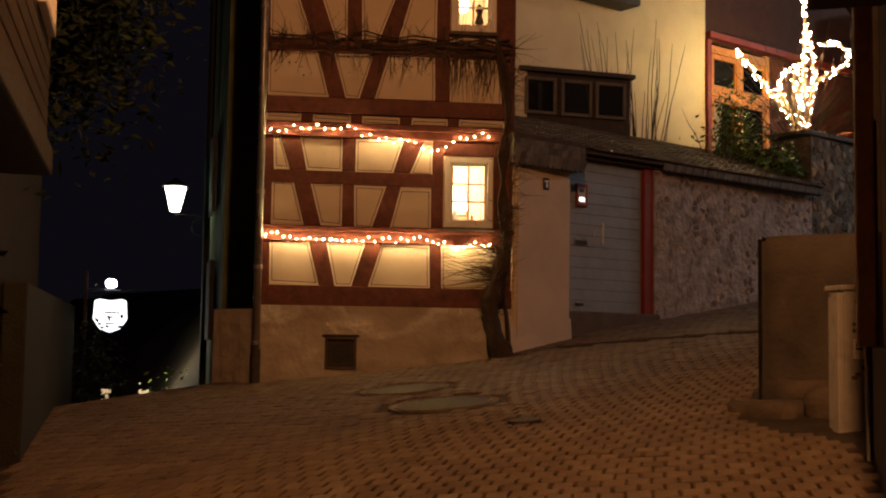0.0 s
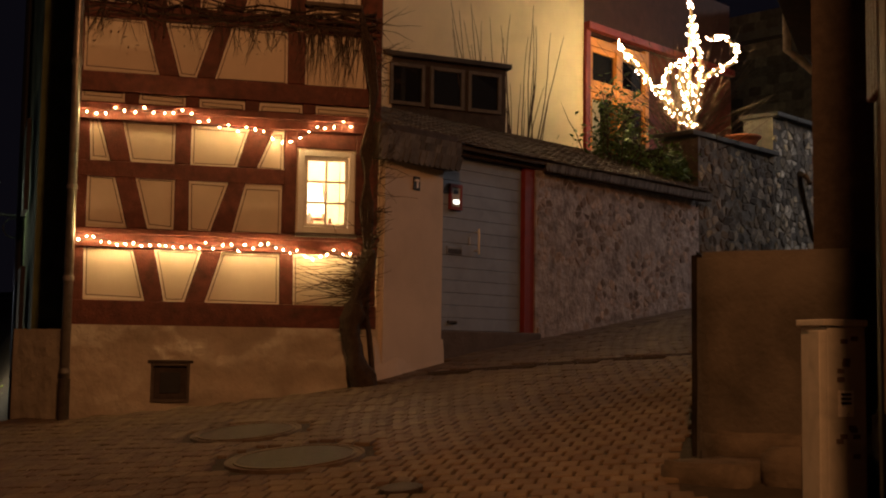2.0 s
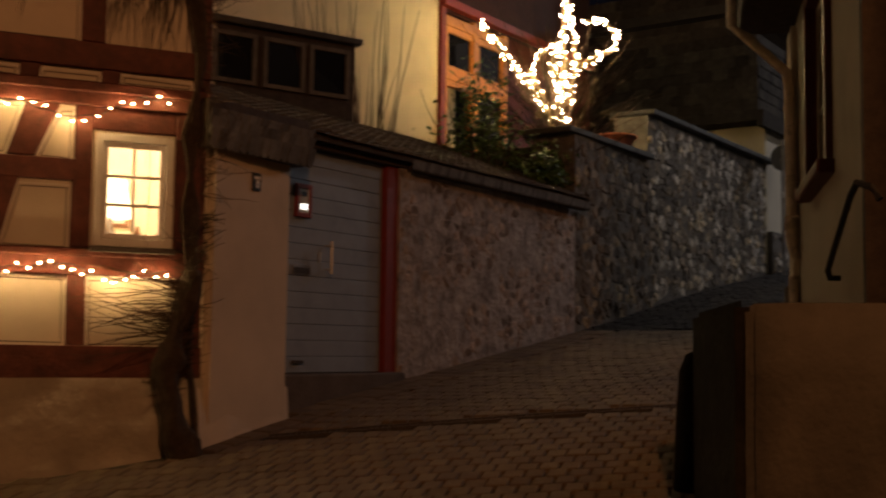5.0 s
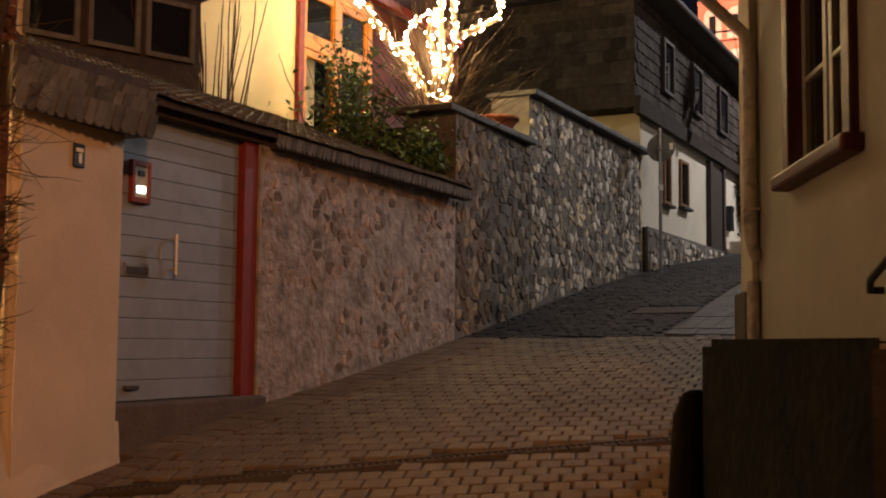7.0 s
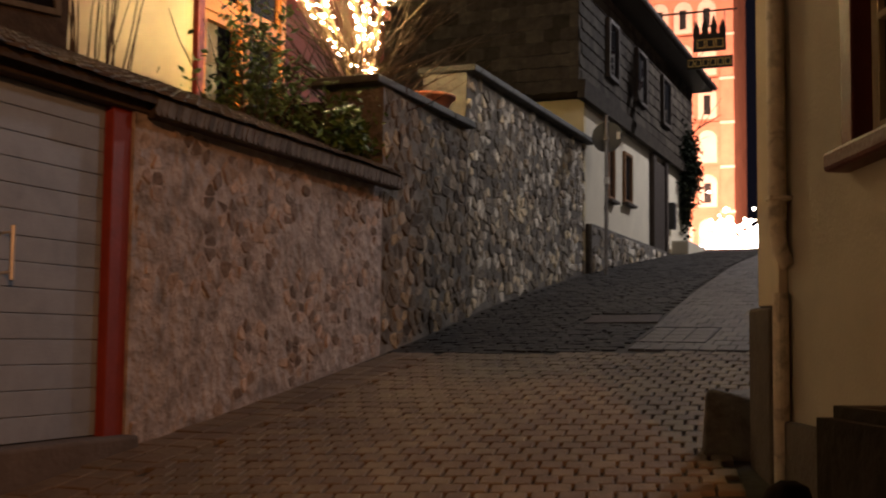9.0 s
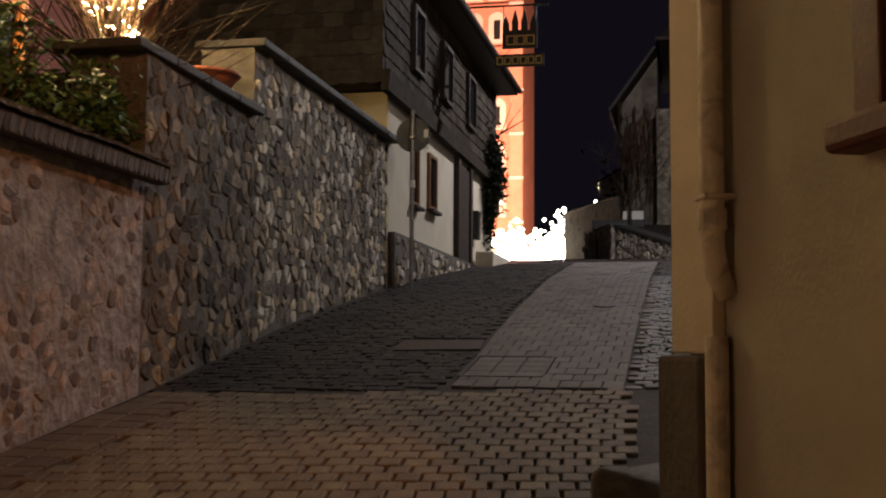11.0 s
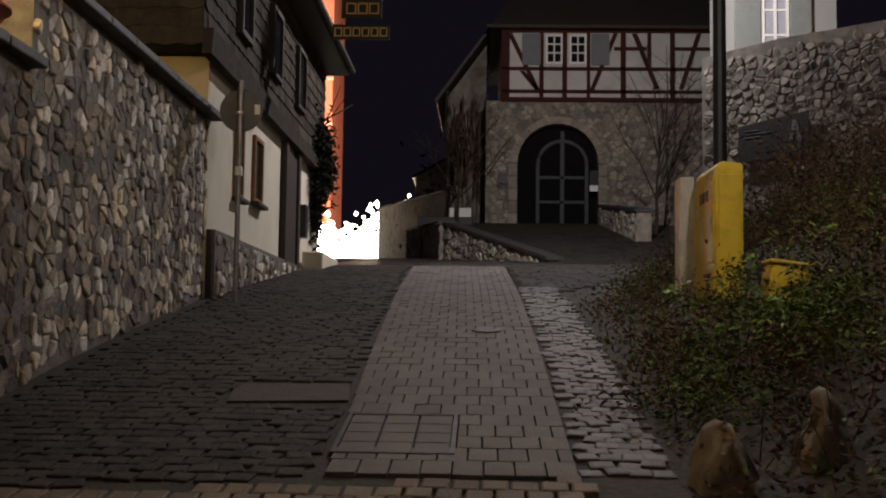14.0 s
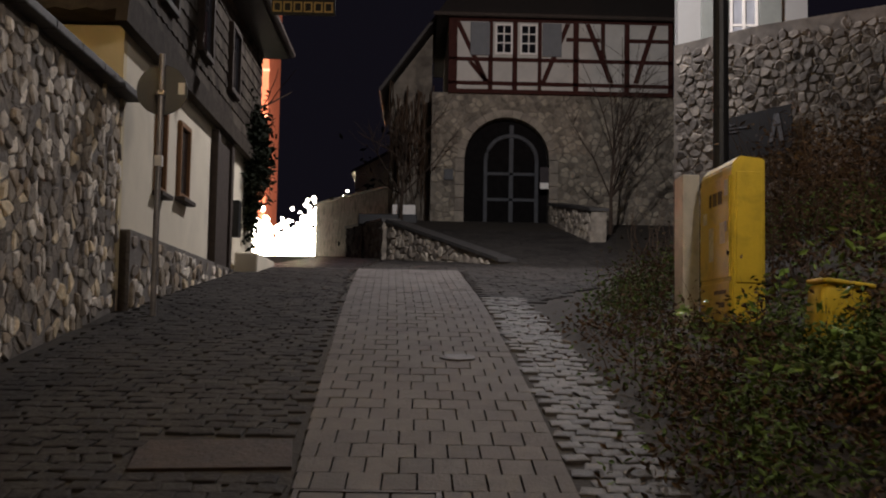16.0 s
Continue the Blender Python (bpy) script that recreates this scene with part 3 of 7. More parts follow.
part("plinth", slab(bmesh.new(), [(-0.03, -0.074), (-0.55, 0.55), (-0.1, 4.0), (0.3, 4.0), (0.0, 0.2)], 0.0, 1.98), PLINTH, house)
vent = bmesh.new()
for a, b, c, d in ((0.83, 0.86, 1.27, 1.66), (1.18, 1.21, 1.27, 1.66), (0.86, 1.18, 1.63, 1.66), (0.86, 1.18, 1.27, 1.30)):
    box(vent, a, b, -0.085, 0.0, c, d, bevel=0.004)
grate = part("cellar_window", vent, DARKPLINTH, house, "small dark cellar window with a timber lintel")
part("lintel", boxed(0.80, 1.24, -0.10, -0.01, 1.661, 1.69, bevel=0.006), DARKWOOD, grate)
part("cover", boxed(0.861, 1.179, -0.045, -0.02, 1.301, 1.629), DARKWOOD, grate)
part("inner_panel", boxed(0.92, 1.12, -0.055, -0.045, 1.36, 1.57, bevel=0.004), BLACK, grate)

# ---- gate bay: pier, gate, lintel, roof ----
GATE_Y = 10.98
pier = bmesh.new()
slab(pier, [(9.56, 10.60), (10.62, 10.70), (10.66, 10.95), (10.66, 11.25), (9.56, 11.25)], 1.2, 3.82)
bmesh.ops.bevel(pier, geom=[e for e in pier.edges if abs(e.verts[0].co.z - e.verts[1].co.z) > 1], offset=0.05, segments=3, affect="EDGES")
tagged(part("gate_pier", pier, PIER), "smooth cream plastered pier beside the gate", "pier", kind="structure")
foot = bmesh.new()
slab(foot, [(9.50, 10.53), (10.64, 10.62), (10.69, 10.95), (9.50, 10.95)], 1.2, 1.95)
for v in foot.verts:
    if v.co.z > 1.9:
        v.co.y = max(v.co.y, 10.63 + 0.09 * (v.co.x - 9.5)) if v.co.y < 10.8 else v.co.y
        v.co.x = min(v.co.x, 10.64)
bmesh.ops.subdivide_edges(foot, edges=list(foot.edges), cuts=6, use_grid_fill=True)
for v in foot.verts:
    v.co += 0.02 * noise.noise_vector(v.co * 4)
tagged(part("pier_foot", foot, PIER), "battered plaster foot of the gate pier", "pier", kind="structure")

gate = thing("board_gate", Matrix.Translation((10.66, GATE_Y, 2.05)), "grey-blue boarded gate with a long steel pull", "gate")
for i in range(14):
    z0 = i * 0.1445
    part("board", boxed(0.005, 1.585, 0.0, 0.045, z0 + 0.002, z0 + 0.1425, bevel=0.004), GATEPAINT, gate)
part("backing", boxed(0.0, 1.585, 0.046, 0.06, 0.0, 2.03), DARKWOOD, gate)
pull = tube(bmesh.new(), [(0.75, -0.07, 0.90), (0.75, -0.07, 1.20)], 0.014, sides=10)
tube(pull, [(0.75, 0.0, 0.94), (0.75, -0.07, 0.94)], 0.009)
tube(pull, [(0.75, 0.0, 1.16), (0.75, -0.07, 1.16)], 0.009)
part("handle", pull, STEEL, gate, "long brushed steel pull handle")
part("lock_plate", boxed(0.645, 0.67, -0.008, 0.0, 1.0, 1.1, bevel=0.002), STEEL, gate)
slot = part("letter_slot", boxed(0.27, 0.53, -0.012, 0.0, 0.87, 0.965, bevel=0.004), ZINC, gate, "narrow metal letter flap")
part("flap", boxed(0.29, 0.51, -0.017, -0.012, 0.885, 0.94, bevel=0.002), IRON, slot)
part("door_stop", boxed(0.30, 0.44, -0.03, 0.0, 0.08, 0.11, bevel=0.006), IRON, gate)
bell = thing("door_intercom", Matrix.Translation((11.05, GATE_Y - 0.012, 3.57)), "red-framed intercom with a glowing name plate on the gate", "intercom")
fr = bmesh.new()
for a in ((-0.10, -0.07, -0.13, 0.17), (0.07, 0.10, -0.13, 0.17), (-0.07, 0.07, 0.13, 0.17), (-0.07, 0.07, -0.13, -0.09)):
    box(fr, a[0], a[1], -0.03, 0.010, a[2], a[3], bevel=0.004)
part("frame", fr, REDPAINT, bell)
part("panel", boxed(-0.07, 0.07, -0.02, 0.010, -0.09, 0.13), GREYBOX, bell)
part("speaker", boxed(-0.035, 0.035, -0.026, -0.02, 0.06, 0.10, bevel=0.003), BLACK, bell)
part("name_plate", boxed(-0.045, 0.045, -0.026, -0.02, -0.06, -0.01, bevel=0.003),
     mat("lit_plate", (1, 1, 1), 0.4, 0, 5, 0, emit=(1, 0.95, 0.85), power=3.0), bell, "small glowing white name plate")
number = thing("house_number_plate", Matrix.Translation((10.105, 10.647, 3.62)) @ Matrix.Rotation(radians(5.4), 4, "Z"), "small dark enamel number plate on the pier", "plate")
part("plate", boxed(-0.055, 0.055, -0.012, 0.0, -0.075, 0.075, bevel=0.006), BLACK, number)
part("bar", boxed(-0.035, 0.035, -0.016, -0.012, 0.02, 0.045), WHITEPAINT, number)
part("bar", boxed(-0.008, 0.02, -0.016, -0.012, -0.05, 0.015), WHITEPAINT, number)
for x0, x1 in ((12.25, 12.435),):
    tagged(part("gate_jamb", boxed(x0, x1, GATE_Y - 0.06, GATE_Y + 0.1, 2.03, 4.10, bevel=0.006), REDPAINT), "red painted timber gate jamb", "jamb", kind="structure")
tagged(part("gate_lintel", boxed(10.62, 12.6, GATE_Y - 0.10, GATE_Y + 0.2, 4.075, 4.20, bevel=0.01), DARKWOOD), "dark timber lintel over the gate", "lintel", kind="structure")
tagged(part("gate_threshold", boxed(10.62, 12.45, 10.80, 11.2, 1.5, 2.045, bevel=0.02), DARKPLINTH), "dark stone threshold under the gate", "threshold", kind="structure")


# lean-to roof over the gate and the rendered wall
def roof_z(x, y):
    return 4.20 + (y - 10.78) * 0.40


rm = bmesh.new()
prism(rm, [(9.5, 0), (16.35, 0), (16.35, 0.06), (9.5, 0.06)], 0.0, 1.0)
for v in rm.verts:
    y = 10.80 + v.co.y * 1.95
    v.co = Vector((v.co.x, y, v.co.z + roof_z(v.co.x, y) - 0.08))
lean = part("lean_to_roof", rm, DARKWOOD)
tagged(lean, "low mossy tiled lean-to roof over the gate and wall", "roof", kind="structure")
rng = random.Random(5)
vs, fs = [], []
for j in range(13):
    for i in range(46):
        x0 = 9.5 + i * 0.15 + (j % 2) * 0.075
        x1 = min(x0 + 0.145, 16.38)
        if x1 - x0 < 0.03:
            continue
        y0, y1 = 10.74 + j * 0.15, 10.74 + j * 0.15 + 0.19
        h = 0.018 + rng.uniform(-0.004, 0.008)
        k = len(vs)
        za, zb = roof_z(0, y0) + h, roof_z(0, y1) - 0.005
        xm = (x0 + x1) / 2
        vs += [(x0, y0 + 0.03, za), (xm, y0, za - 0.004), (x1, y0 + 0.03, za), (x1, y1, zb), (x0, y1, zb),
               (x0, y0 + 0.03, za - 0.015), (xm, y0, za - 0.02), (x1, y0 + 0.03, za - 0.015)]
        fs += [(k, k + 1, k + 2, k + 3, k + 4), (k + 5, k + 6, k + 1, k), (k + 6, k + 7, k + 2, k + 1), (k + 7, k + 3, k + 2), (k, k + 4, k + 5)]
tiles = pydata("roof_tiles", vs, fs, ROOFTILE, lean)
tiles["kind"] = "stuff"
# slanting slate edges: over the pier, and along the rendered wall
VERGE = mat("verge_slate", (0.115, 0.108, 0.105), 0.8, 0.3, 9, 0.15, 50, per_object=0.35, spec=0.12)
for x0, x1, y, z0, z1, n, hook in ((9.46, 10.66, 10.56, 3.99, 4.13, 15, 0.05), (9.46, 10.66, 10.55, 3.90, 4.06, 15, 0.05), (9.46, 10.66, 10.54, 3.80, 3.97, 15, 0.05), (12.5, 16.34, 10.80, 4.055, 4.165, 72, 0.03)):
    for i in range(n):
        a, w = x0 + (x1 - x0) * i / n, (x1 - x0) / n
        bm = prism(bmesh.new(), [(a, z0 + 0.03), (a + w * 0.35, z0 + 0.004), (a + w * 0.75, z0), (a + w * 1.05, z0 + 0.03), (a + w + hook, z1), (a + hook, z1)], y - 0.010 - 0.005 * (i % 3), y)
        part("verge_slate", bm, VERGE, lean)
part("verge_board", boxed(12.56, 16.34, 10.805, 10.90, 4.05, 4.19), DARKWOOD, lean)
part("verge_board", boxed(9.48, 10.66, 10.57, 10.80, 3.82, 4.20), DARKWOOD, lean)

# ---- rendered rubble wall beside the gate ----
wr = bmesh.new()
slab(wr, [(12.436, 10.90), (16.3, 10.98), (16.3, 11.45), (12.436, 11.40)], 1.4, 4.12)
rendered = part("rendered_wall", wr, RENDER)
tagged(rendered, "rubble wall with patchy pinkish render and stones showing through", "wall", kind="structure")
stone_field(rendered, 3.8, 2.2, 0.15, 0.085, 11, 0.10, 0.010, STONED, STONED, lambda x, z: noise.noise(Vector((x * 1.5, 0.0, z * 2.2))) > -0.12 and z > ground(x, 10.8) + 0.03 and not (x < 13.75 and z < 2.95 and z > 2.2 + 0.1 * math.sin(x * 9)), 300, 0.75, (12.46, 10.9035, 1.85), 0.0207)

# ---- exposed rubble wall going uphill ----
ws = bmesh.new()
slab(ws, [(16.3, 10.98), (18.7, 11.06), (18.7, 11.6), (16.3, 11.6)], 2.0, 5.05)
slab(ws, [(18.7, 11.06), (24.0, 11.10), (24.0, 11.6), (18.7, 11.6)], 2.2, 5.72)
rubble = part("rubble_wall", ws, MORTAR)
tagged(rubble, "tall bare rubble stone retaining wall with dark coping", "wall", kind="structure")


def keep_rubble(x, z):
    return z > ground(x, 10.9) + 0.02 and z < (5.03 if x < 18.62 else 5.70) - 0.03 and x < 23.9


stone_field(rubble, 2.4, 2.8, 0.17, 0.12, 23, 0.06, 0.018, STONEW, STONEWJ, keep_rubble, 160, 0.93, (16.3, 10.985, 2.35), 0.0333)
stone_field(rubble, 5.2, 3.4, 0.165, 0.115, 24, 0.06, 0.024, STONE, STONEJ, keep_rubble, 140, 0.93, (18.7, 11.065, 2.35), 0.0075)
for x0, x1, z, n in ((16.1, 18.72, 5.05, 4), (18.66, 24.05, 5.72, 8)):
    for i in range(n):
        a, b = x0 + (x1 - x0) * i / n, x0 + (x1 - x0) * (i + 1) / n
        part("coping_slab", boxed(a, b - 0.012, 10.94, 11.66, z, z + 0.075, bevel=0.012), COPING, rubble)

# ---- cream house behind the wall ----
cream = thing("cream_house", Matrix.Translation((16.4, 13.2, 4.3)), "tall yellow-cream rendered house with orange-red glazed doors", "house")
part("wall", boxed(-6.5, 0.0, 0.0, 0.3, -0.6, 6.5), CREAMWALL, cream)
part("wall", boxed(0.0, 4.6, 0.0, 0.3, 2.75, 4.2), mat("dark_boarding", (0.05, 0.018, 0.012), 0.8, 0.2, 6, 0.2), cream)
part("wall", boxed(-6.5, 3.2, 4.0, 4.3, -0.6, 6.5), CREAMWALL, cream)
part("roof_edge", boxed(-4.5, -2.2, -0.45, 0.0, 2.86, 3.02, bevel=0.01), SLATE, cream, "dark slate edge of a small roof")
part("wall", boxed(1.82, 4.6, -0.02, 0.25, 0.0, 2.74), mat("red_boarding", (0.09, 0.016, 0.008), 0.7, 0.2, 6, 0.2), cream, "red painted boarding behind the tree")
part("eave_board", boxed(0.0, 4.6, -0.12, 0.0, 2.80, 2.92, bevel=0.01), REDPAINT, cream)
doors = part("glazed_door", boxed(0.0, 0.12, -0.06, 0.1, 0.3, 2.79, bevel=0.01), REDPAINT, cream, "orange-red timber glazed doors with a top light")
for x in (0.90, 1.75):
    part("post", boxed(x - 0.06, x + 0.06, -0.05, 0.1, 0.3, 2.75, bevel=0.01), ORANGE, doors)
part("transom", boxed(0.12, 1.75, -0.045, 0.08, 1.78, 1.90, bevel=0.01), ORANGE, doors)
part("head", boxed(0.12, 1.75, -0.045, 0.08, 2.55, 2.70, bevel=0.01), ORANGE, doors)
for a in (0.12, 0.96):
    for z0, z1 in ((0.5, 1.78), (1.90, 2.55)):
        f = bmesh.new()
        for p in ((a, a + 0.09, z0, z1), (a + 0.69, a + 0.78, z0, z1), (a + 0.09, a + 0.69, z1 - 0.09, z1), (a + 0.09, a + 0.69, z0, z0 + 0.09)):
            box(f, p[0], p[1], -0.03, 0.05, p[2], p[3], bevel=0.006)
        part("sash", f, ORANGE, doors)
        part("pane", boxed(a + 0.09, a + 0.69, 0.0, 0.006, z0 + 0.09, z1 - 0.09), DARKPANE if a > 0.2 or z0 > 1 else PANE, doors)
part("curtain", boxed(0.22, 0.52, 0.05, 0.09, 0.5, 1.75), mat("pale_curtain", (0.75, 0.68, 0.5), 0.9, 0.1, 9, 0.1), doors, "pale curtain behind the glass")
part("dark_room", boxed(0.0, 3.0, 0.3, 0.5, 0.2, 2.8), BLACK, cream)

# the low dormer with a window strip in front of the cream wall
dormer = thing("window_dormer", Matrix.Translation((12.97, 12.83, 5.06)) @ Matrix.Rotation(radians(-22), 4, "Z"), "dark weathered dormer with a strip of small windows", "dormer")
part("body", boxed(-1.05, 0.80, 0.02, 0.75, -0.5, 0.76), DARKWOOD, dormer)
part("roof_edge", boxed(-1.1, 0.86, -0.08, 0.80, 0.76, 0.83, bevel=0.01), SLATE, dormer)
for x in (-0.98, -0.38, 0.20):
    fm = bmesh.new()
    for p in ((x, x + 0.05, 0.10, 0.68), (x + 0.47, x + 0.52, 0.10, 0.68), (x + 0.05, x + 0.47, 0.63, 0.68), (x + 0.05, x + 0.47, 0.10, 0.15)):
        box(fm, p[0], p[1], -0.03, 0.02, p[2], p[3], bevel=0.005)
    fw = part("frame", fm, mat("grey_old_paint", (0.13, 0.11, 0.09), 0.8, 0.3, 8, 0.2), dormer)
    part("pane", boxed(x + 0.05, x + 0.47, 0.0, 0.01, 0.15, 0.63), DARKPANE, fw)

# tall bare shoots in front of the cream wall
shoots = thing("bare_shrub", Matrix.Translation((14.2, 12.85, 4.4)), "tall bare upright shoots of a winter shrub", "shrub")
rng = random.Random(3)
for i in range(34):
    bm = bmesh.new()
    x = rng.uniform(-1.4, 0.9)
    twig(rng, bm, (x * 0.75, rng.uniform(-0.05, 0.08), 0.2), (0.25 * x + rng.uniform(-0.06, 0.12), 0, 1), rng.uniform(1.0, 2.5), 0.011, 0.08, 6)
    part("shoot", bm, TWIG, shoots)

# ---- lit tree ----
TREE_M = Matrix.Translation((16.64, 11.42, 4.78)) @ Matrix.Rotation(radians(-60), 4, "Z") @ Matrix.Scale(0.93, 4)
tree = thing("lit_tree", TREE_M, "small bare tree wrapped in warm fairy lights", "tree")
rng = random.Random(9)
TREE_LIMBS = [[(0, 0, 0), (-0.12, 0, 0.7), (-0.3, 0, 0.95), (-0.62, 0, 1.35), (-0.95, 0.05, 1.8), (-1.12, 0.05, 2.05)],
              [(-0.12, 0, 0.7), (-0.39, 0.1, 1.29), (-0.30, 0.1, 1.5), (-0.13, 0.1, 1.67)],
              [(0, 0, 0), (0.05, 0.05, 0.7), (0.08, 0.05, 1.3), (0.07, 0.1, 1.9), (0.1, 0.1, 2.5), (0.05, 0.1, 3.1)],
              [(0.1, 0, 0), (0.15, 0, 0.8), (0.26, 0, 1.38), (0.2, 0, 1.9), (0.12, 0, 2.4)],
              [(0.24, 0.0, 1.35), (0.45, 0.05, 1.45), (0.81, 0.05, 1.63), (0.84, 0.05, 1.82), (0.65, 0.05, 2.05), (0.33, 0.05, 2.03)],
              [(-0.05, -0.1, 0.6), (0.05, -0.1, 0.95), (-0.1, -0.1, 1.35), (-0.02, -0.1, 1.7)]]
tb, bulbs_at = bmesh.new(), []
for n, limb in enumerate(TREE_LIMBS):
    tube(tb, limb, 0.05, 0.018, 7)
    for a, b in zip(limb, limb[1:]):
        a, b = Vector(a), Vector(b)
        for _ in range(int((b - a).length * 50)):
            p = a.lerp(b, rng.random())
            bulbs_at.append(p + Vector((rng.uniform(-1, 1), rng.uniform(-1, 1), rng.uniform(-1, 1))).normalized() * rng.uniform(0.03, 0.075))
part("trunk", tb, TREEBARK, tree)
tw = bmesh.new()
for i in range(150):
    ang = rng.uniform(-0.95, 1.05)
    twig(rng, tw, (0.2 * math.sin(ang) + rng.uniform(-.1, .1), rng.uniform(-0.1, 0.1), rng.uniform(0.0, 0.7)), (math.sin(ang), rng.uniform(-0.3, 0.3), math.cos(ang)), rng.uniform(0.7, 1.9), 0.009, 0.16, 5, 4)
tagged(part("twig_mass", tw, TWIG, tree), kind="stuff")
vs, fs = [], []
for p in bulbs_at:
    k, r = len(vs), 0.0105
    vs += [p + Vector(d) * r for d in ((1, 0, 0), (-1, 0, 0), (0, 1, 0), (0, -1, 0), (0, 0, 1), (0, 0, -1))]
    fs += [(k + a, k + b, k + c) for a, b, c in ((0, 2, 4), (2, 1, 4), (1, 3, 4), (3, 0, 4), (2, 0, 5), (1, 2, 5), (3, 1, 5), (0, 3, 5))]
fairy = pydata("fairy_lights", vs, fs, BULBTREE, None)
fairy.matrix_world = TREE_M
tagged(fairy, "dense warm-white fairy lights wound round tree limbs", "fairy lights", kind="stuff")
ivy = thing("evergreen_shrub", Matrix.Translation((15.75, 11.95, 4.55)), "dark evergreen shrub spilling over the wall", "shrub")
leaf_cloud("leaves", [((0, 0, 0.2), (0.32, 0.25, 0.25), 1100), ((-0.2, 0.1, 0.65), (0.14, 0.14, 0.36), 420), ((0.15, 0.1, 0.75), (0.12, 0.12, 0.3), 260), ((0.4, -0.75, -0.05), (0.2, 0.10, 0.15), 350), ((0.1, -0.8, 0.02), (0.2, 0.12, 0.14), 300)], 0.05, mat("shrub_leaf", (0.075, 0.13, 0.03), 0.5, 0.4, 10, 0.1, island=0.5), ivy, 4)
for i in range(26):
    bm = bmesh.new()
    twig(rng, bm, (rng.uniform(-0.4, 0.4), rng.uniform(-0.2, 0.2), -0.2), (rng.uniform(-0.5, 0.4), rng.uniform(-0.4, 0.2), 1), rng.uniform(0.7, 1.5), 0.01, 0.2, 5, 4)
    part("stem", bm, TWIG, ivy)
soil = bmesh.new()
box(soil, 10.9, 23.9, 11.5, 16.0, 3.0, 4.4)
box(soil, 16.4, 23.9, 11.55, 13.19, 4.4, 4.95)
tagged(part("terrace", soil, EARTH), "earth terrace behind the retaining wall", "ground", kind="structure")
pot = thing("plant_bowl", Matrix.Translation((18.1, 11.3, 5.125)), "wide terracotta bowl on the wall's coping", "planter")
part("bowl", lathe(bmesh.new(), [(0.13, 0.0), (0.24, 0.08), (0.30, 0.17), (0.32, 0.17), (0.32, 0.20), (0.28, 0.20), (0.2, 0.12)], 22), TERRA, pot, smooth=True)

# ---- slate-hung house uphill ----
slate_house = thing("slate_hung_house", Matrix.Translation((23.95, 11.08, 3.7)), "white rendered house with a dark slate-hung upper storey", "house")
part("wall", boxed(0.0, 8.9, 0.0, 0.25, -0.6, 2.72), WHITEWALL, slate_house)
part("wall", boxed(-0.12, 0.0, 0.0, 5.0, 0.2, 2.72), mat("cream_gable", (0.62, 0.52, 0.32), 0.9, 0.06, 1.6, 0.15), slate_house)
up = part("upper_storey", boxed(-0.6, 9.0, -0.05, 5.4, 2.75, 5.3), SLATEWALL, slate_house)
flare = bmesh.new()
prism(flare, [(-0.68, 2.62), (9.05, 2.62), (9.0, 2.80), (-0.6, 2.92)], -0.16, -0.05)
part("skirt", flare, SLATEWALL, slate_house)
rng = random.Random(12)
for face in ("front", "gable"):
    vs, fs = [], []
    width = 9.6 if face == "front" else 5.4
    for j in range(13):
        z0 = 2.72 + j * 0.2
        for i in range(int(width / 0.28) + 1):
            u0 = i * 0.28 + (j % 2) * 0.14
            u1 = min(u0 + 0.275, width)
            if u1 - u0 < 0.04:
                continue
            e, k = 0.022 + rng.uniform(-0.004, 0.008), len(vs)
            q = [(u0, e, z0 + 0.03), ((u0 + u1) / 2, e, z0), (u1, e, z0 + 0.03), (u1, 0.004, z0 + 0.22), (u0, 0.004, z0 + 0.22), (u0, 0.002, z0 + 0.03), ((u0 + u1) / 2, 0.002, z0), (u1, 0.002, z0 + 0.03)]
            at_ = [(-0.6 + u, -0.05 - y, z) if face == "front" else (-0.6 - y, -0.05 + u, z) for u, y, z in q]
            if u0 < (5.4 if face == "front" else 5.0):
                pydata("slate", at_, [(0, 1, 2, 3, 4), (5, 6, 1, 0), (6, 7, 2, 1)], SLATEWALLO, up)
                continue
            vs += at_
            fs += [(k, k + 1, k + 2, k + 3, k + 4), (k + 5, k + 6, k + 1, k), (k + 6, k + 7, k + 2, k + 1)]
    sh = pydata("slate_rest", vs, fs, SLATEWALL, up)
    sh["kind"] = "stuff"
part("roof", prism(bmesh.new(), [(-0.9, 4.68), (9.2, 4.68), (9.2, 4.86), (-0.9, 4.86)], -0.5, 5.6), SLATE, slate_house)
part("gutter", tube(bmesh.new(), [(-0.9, -0.55, 4.70), (9.2, -0.55, 4.76)], 0.06, sides=8), DARKWOOD, slate_house)
for x0, x1, z0, z1 in ((1.3, 1.75, 1.32, 2.26), (2.45, 3.05, 1.40, 2.30)):
    fm = bmesh.new()
    for p in ((x0, x0 + 0.06, z0, z1), (x1 - 0.06, x1, z0, z1), (x0 + 0.06, x1 - 0.06, z1 - 0.06, z1), (x0 + 0.06, x1 - 0.06, z0, z0 + 0.06)):
        box(fm, p[0], p[1], -0.05, 0.0, p[2], p[3], bevel=0.006)
    w = part("window", fm, mat("orange_stained_frame", (0.24, 0.12, 0.05), 0.55, 0.2, 9, 0.15), slate_house, "small window in an orange-brown timber frame")
    part("pane", boxed(x0 + 0.06, x1 - 0.06, -0.012, -0.004, z0 + 0.06, z1 - 0.06), DARKPANE, w)
    part("sill", boxed(x0 - 0.05, x1 + 0.05, -0.12, 0.0, z0 - 0.05, z0, bevel=0.008), DARKWOOD, w)
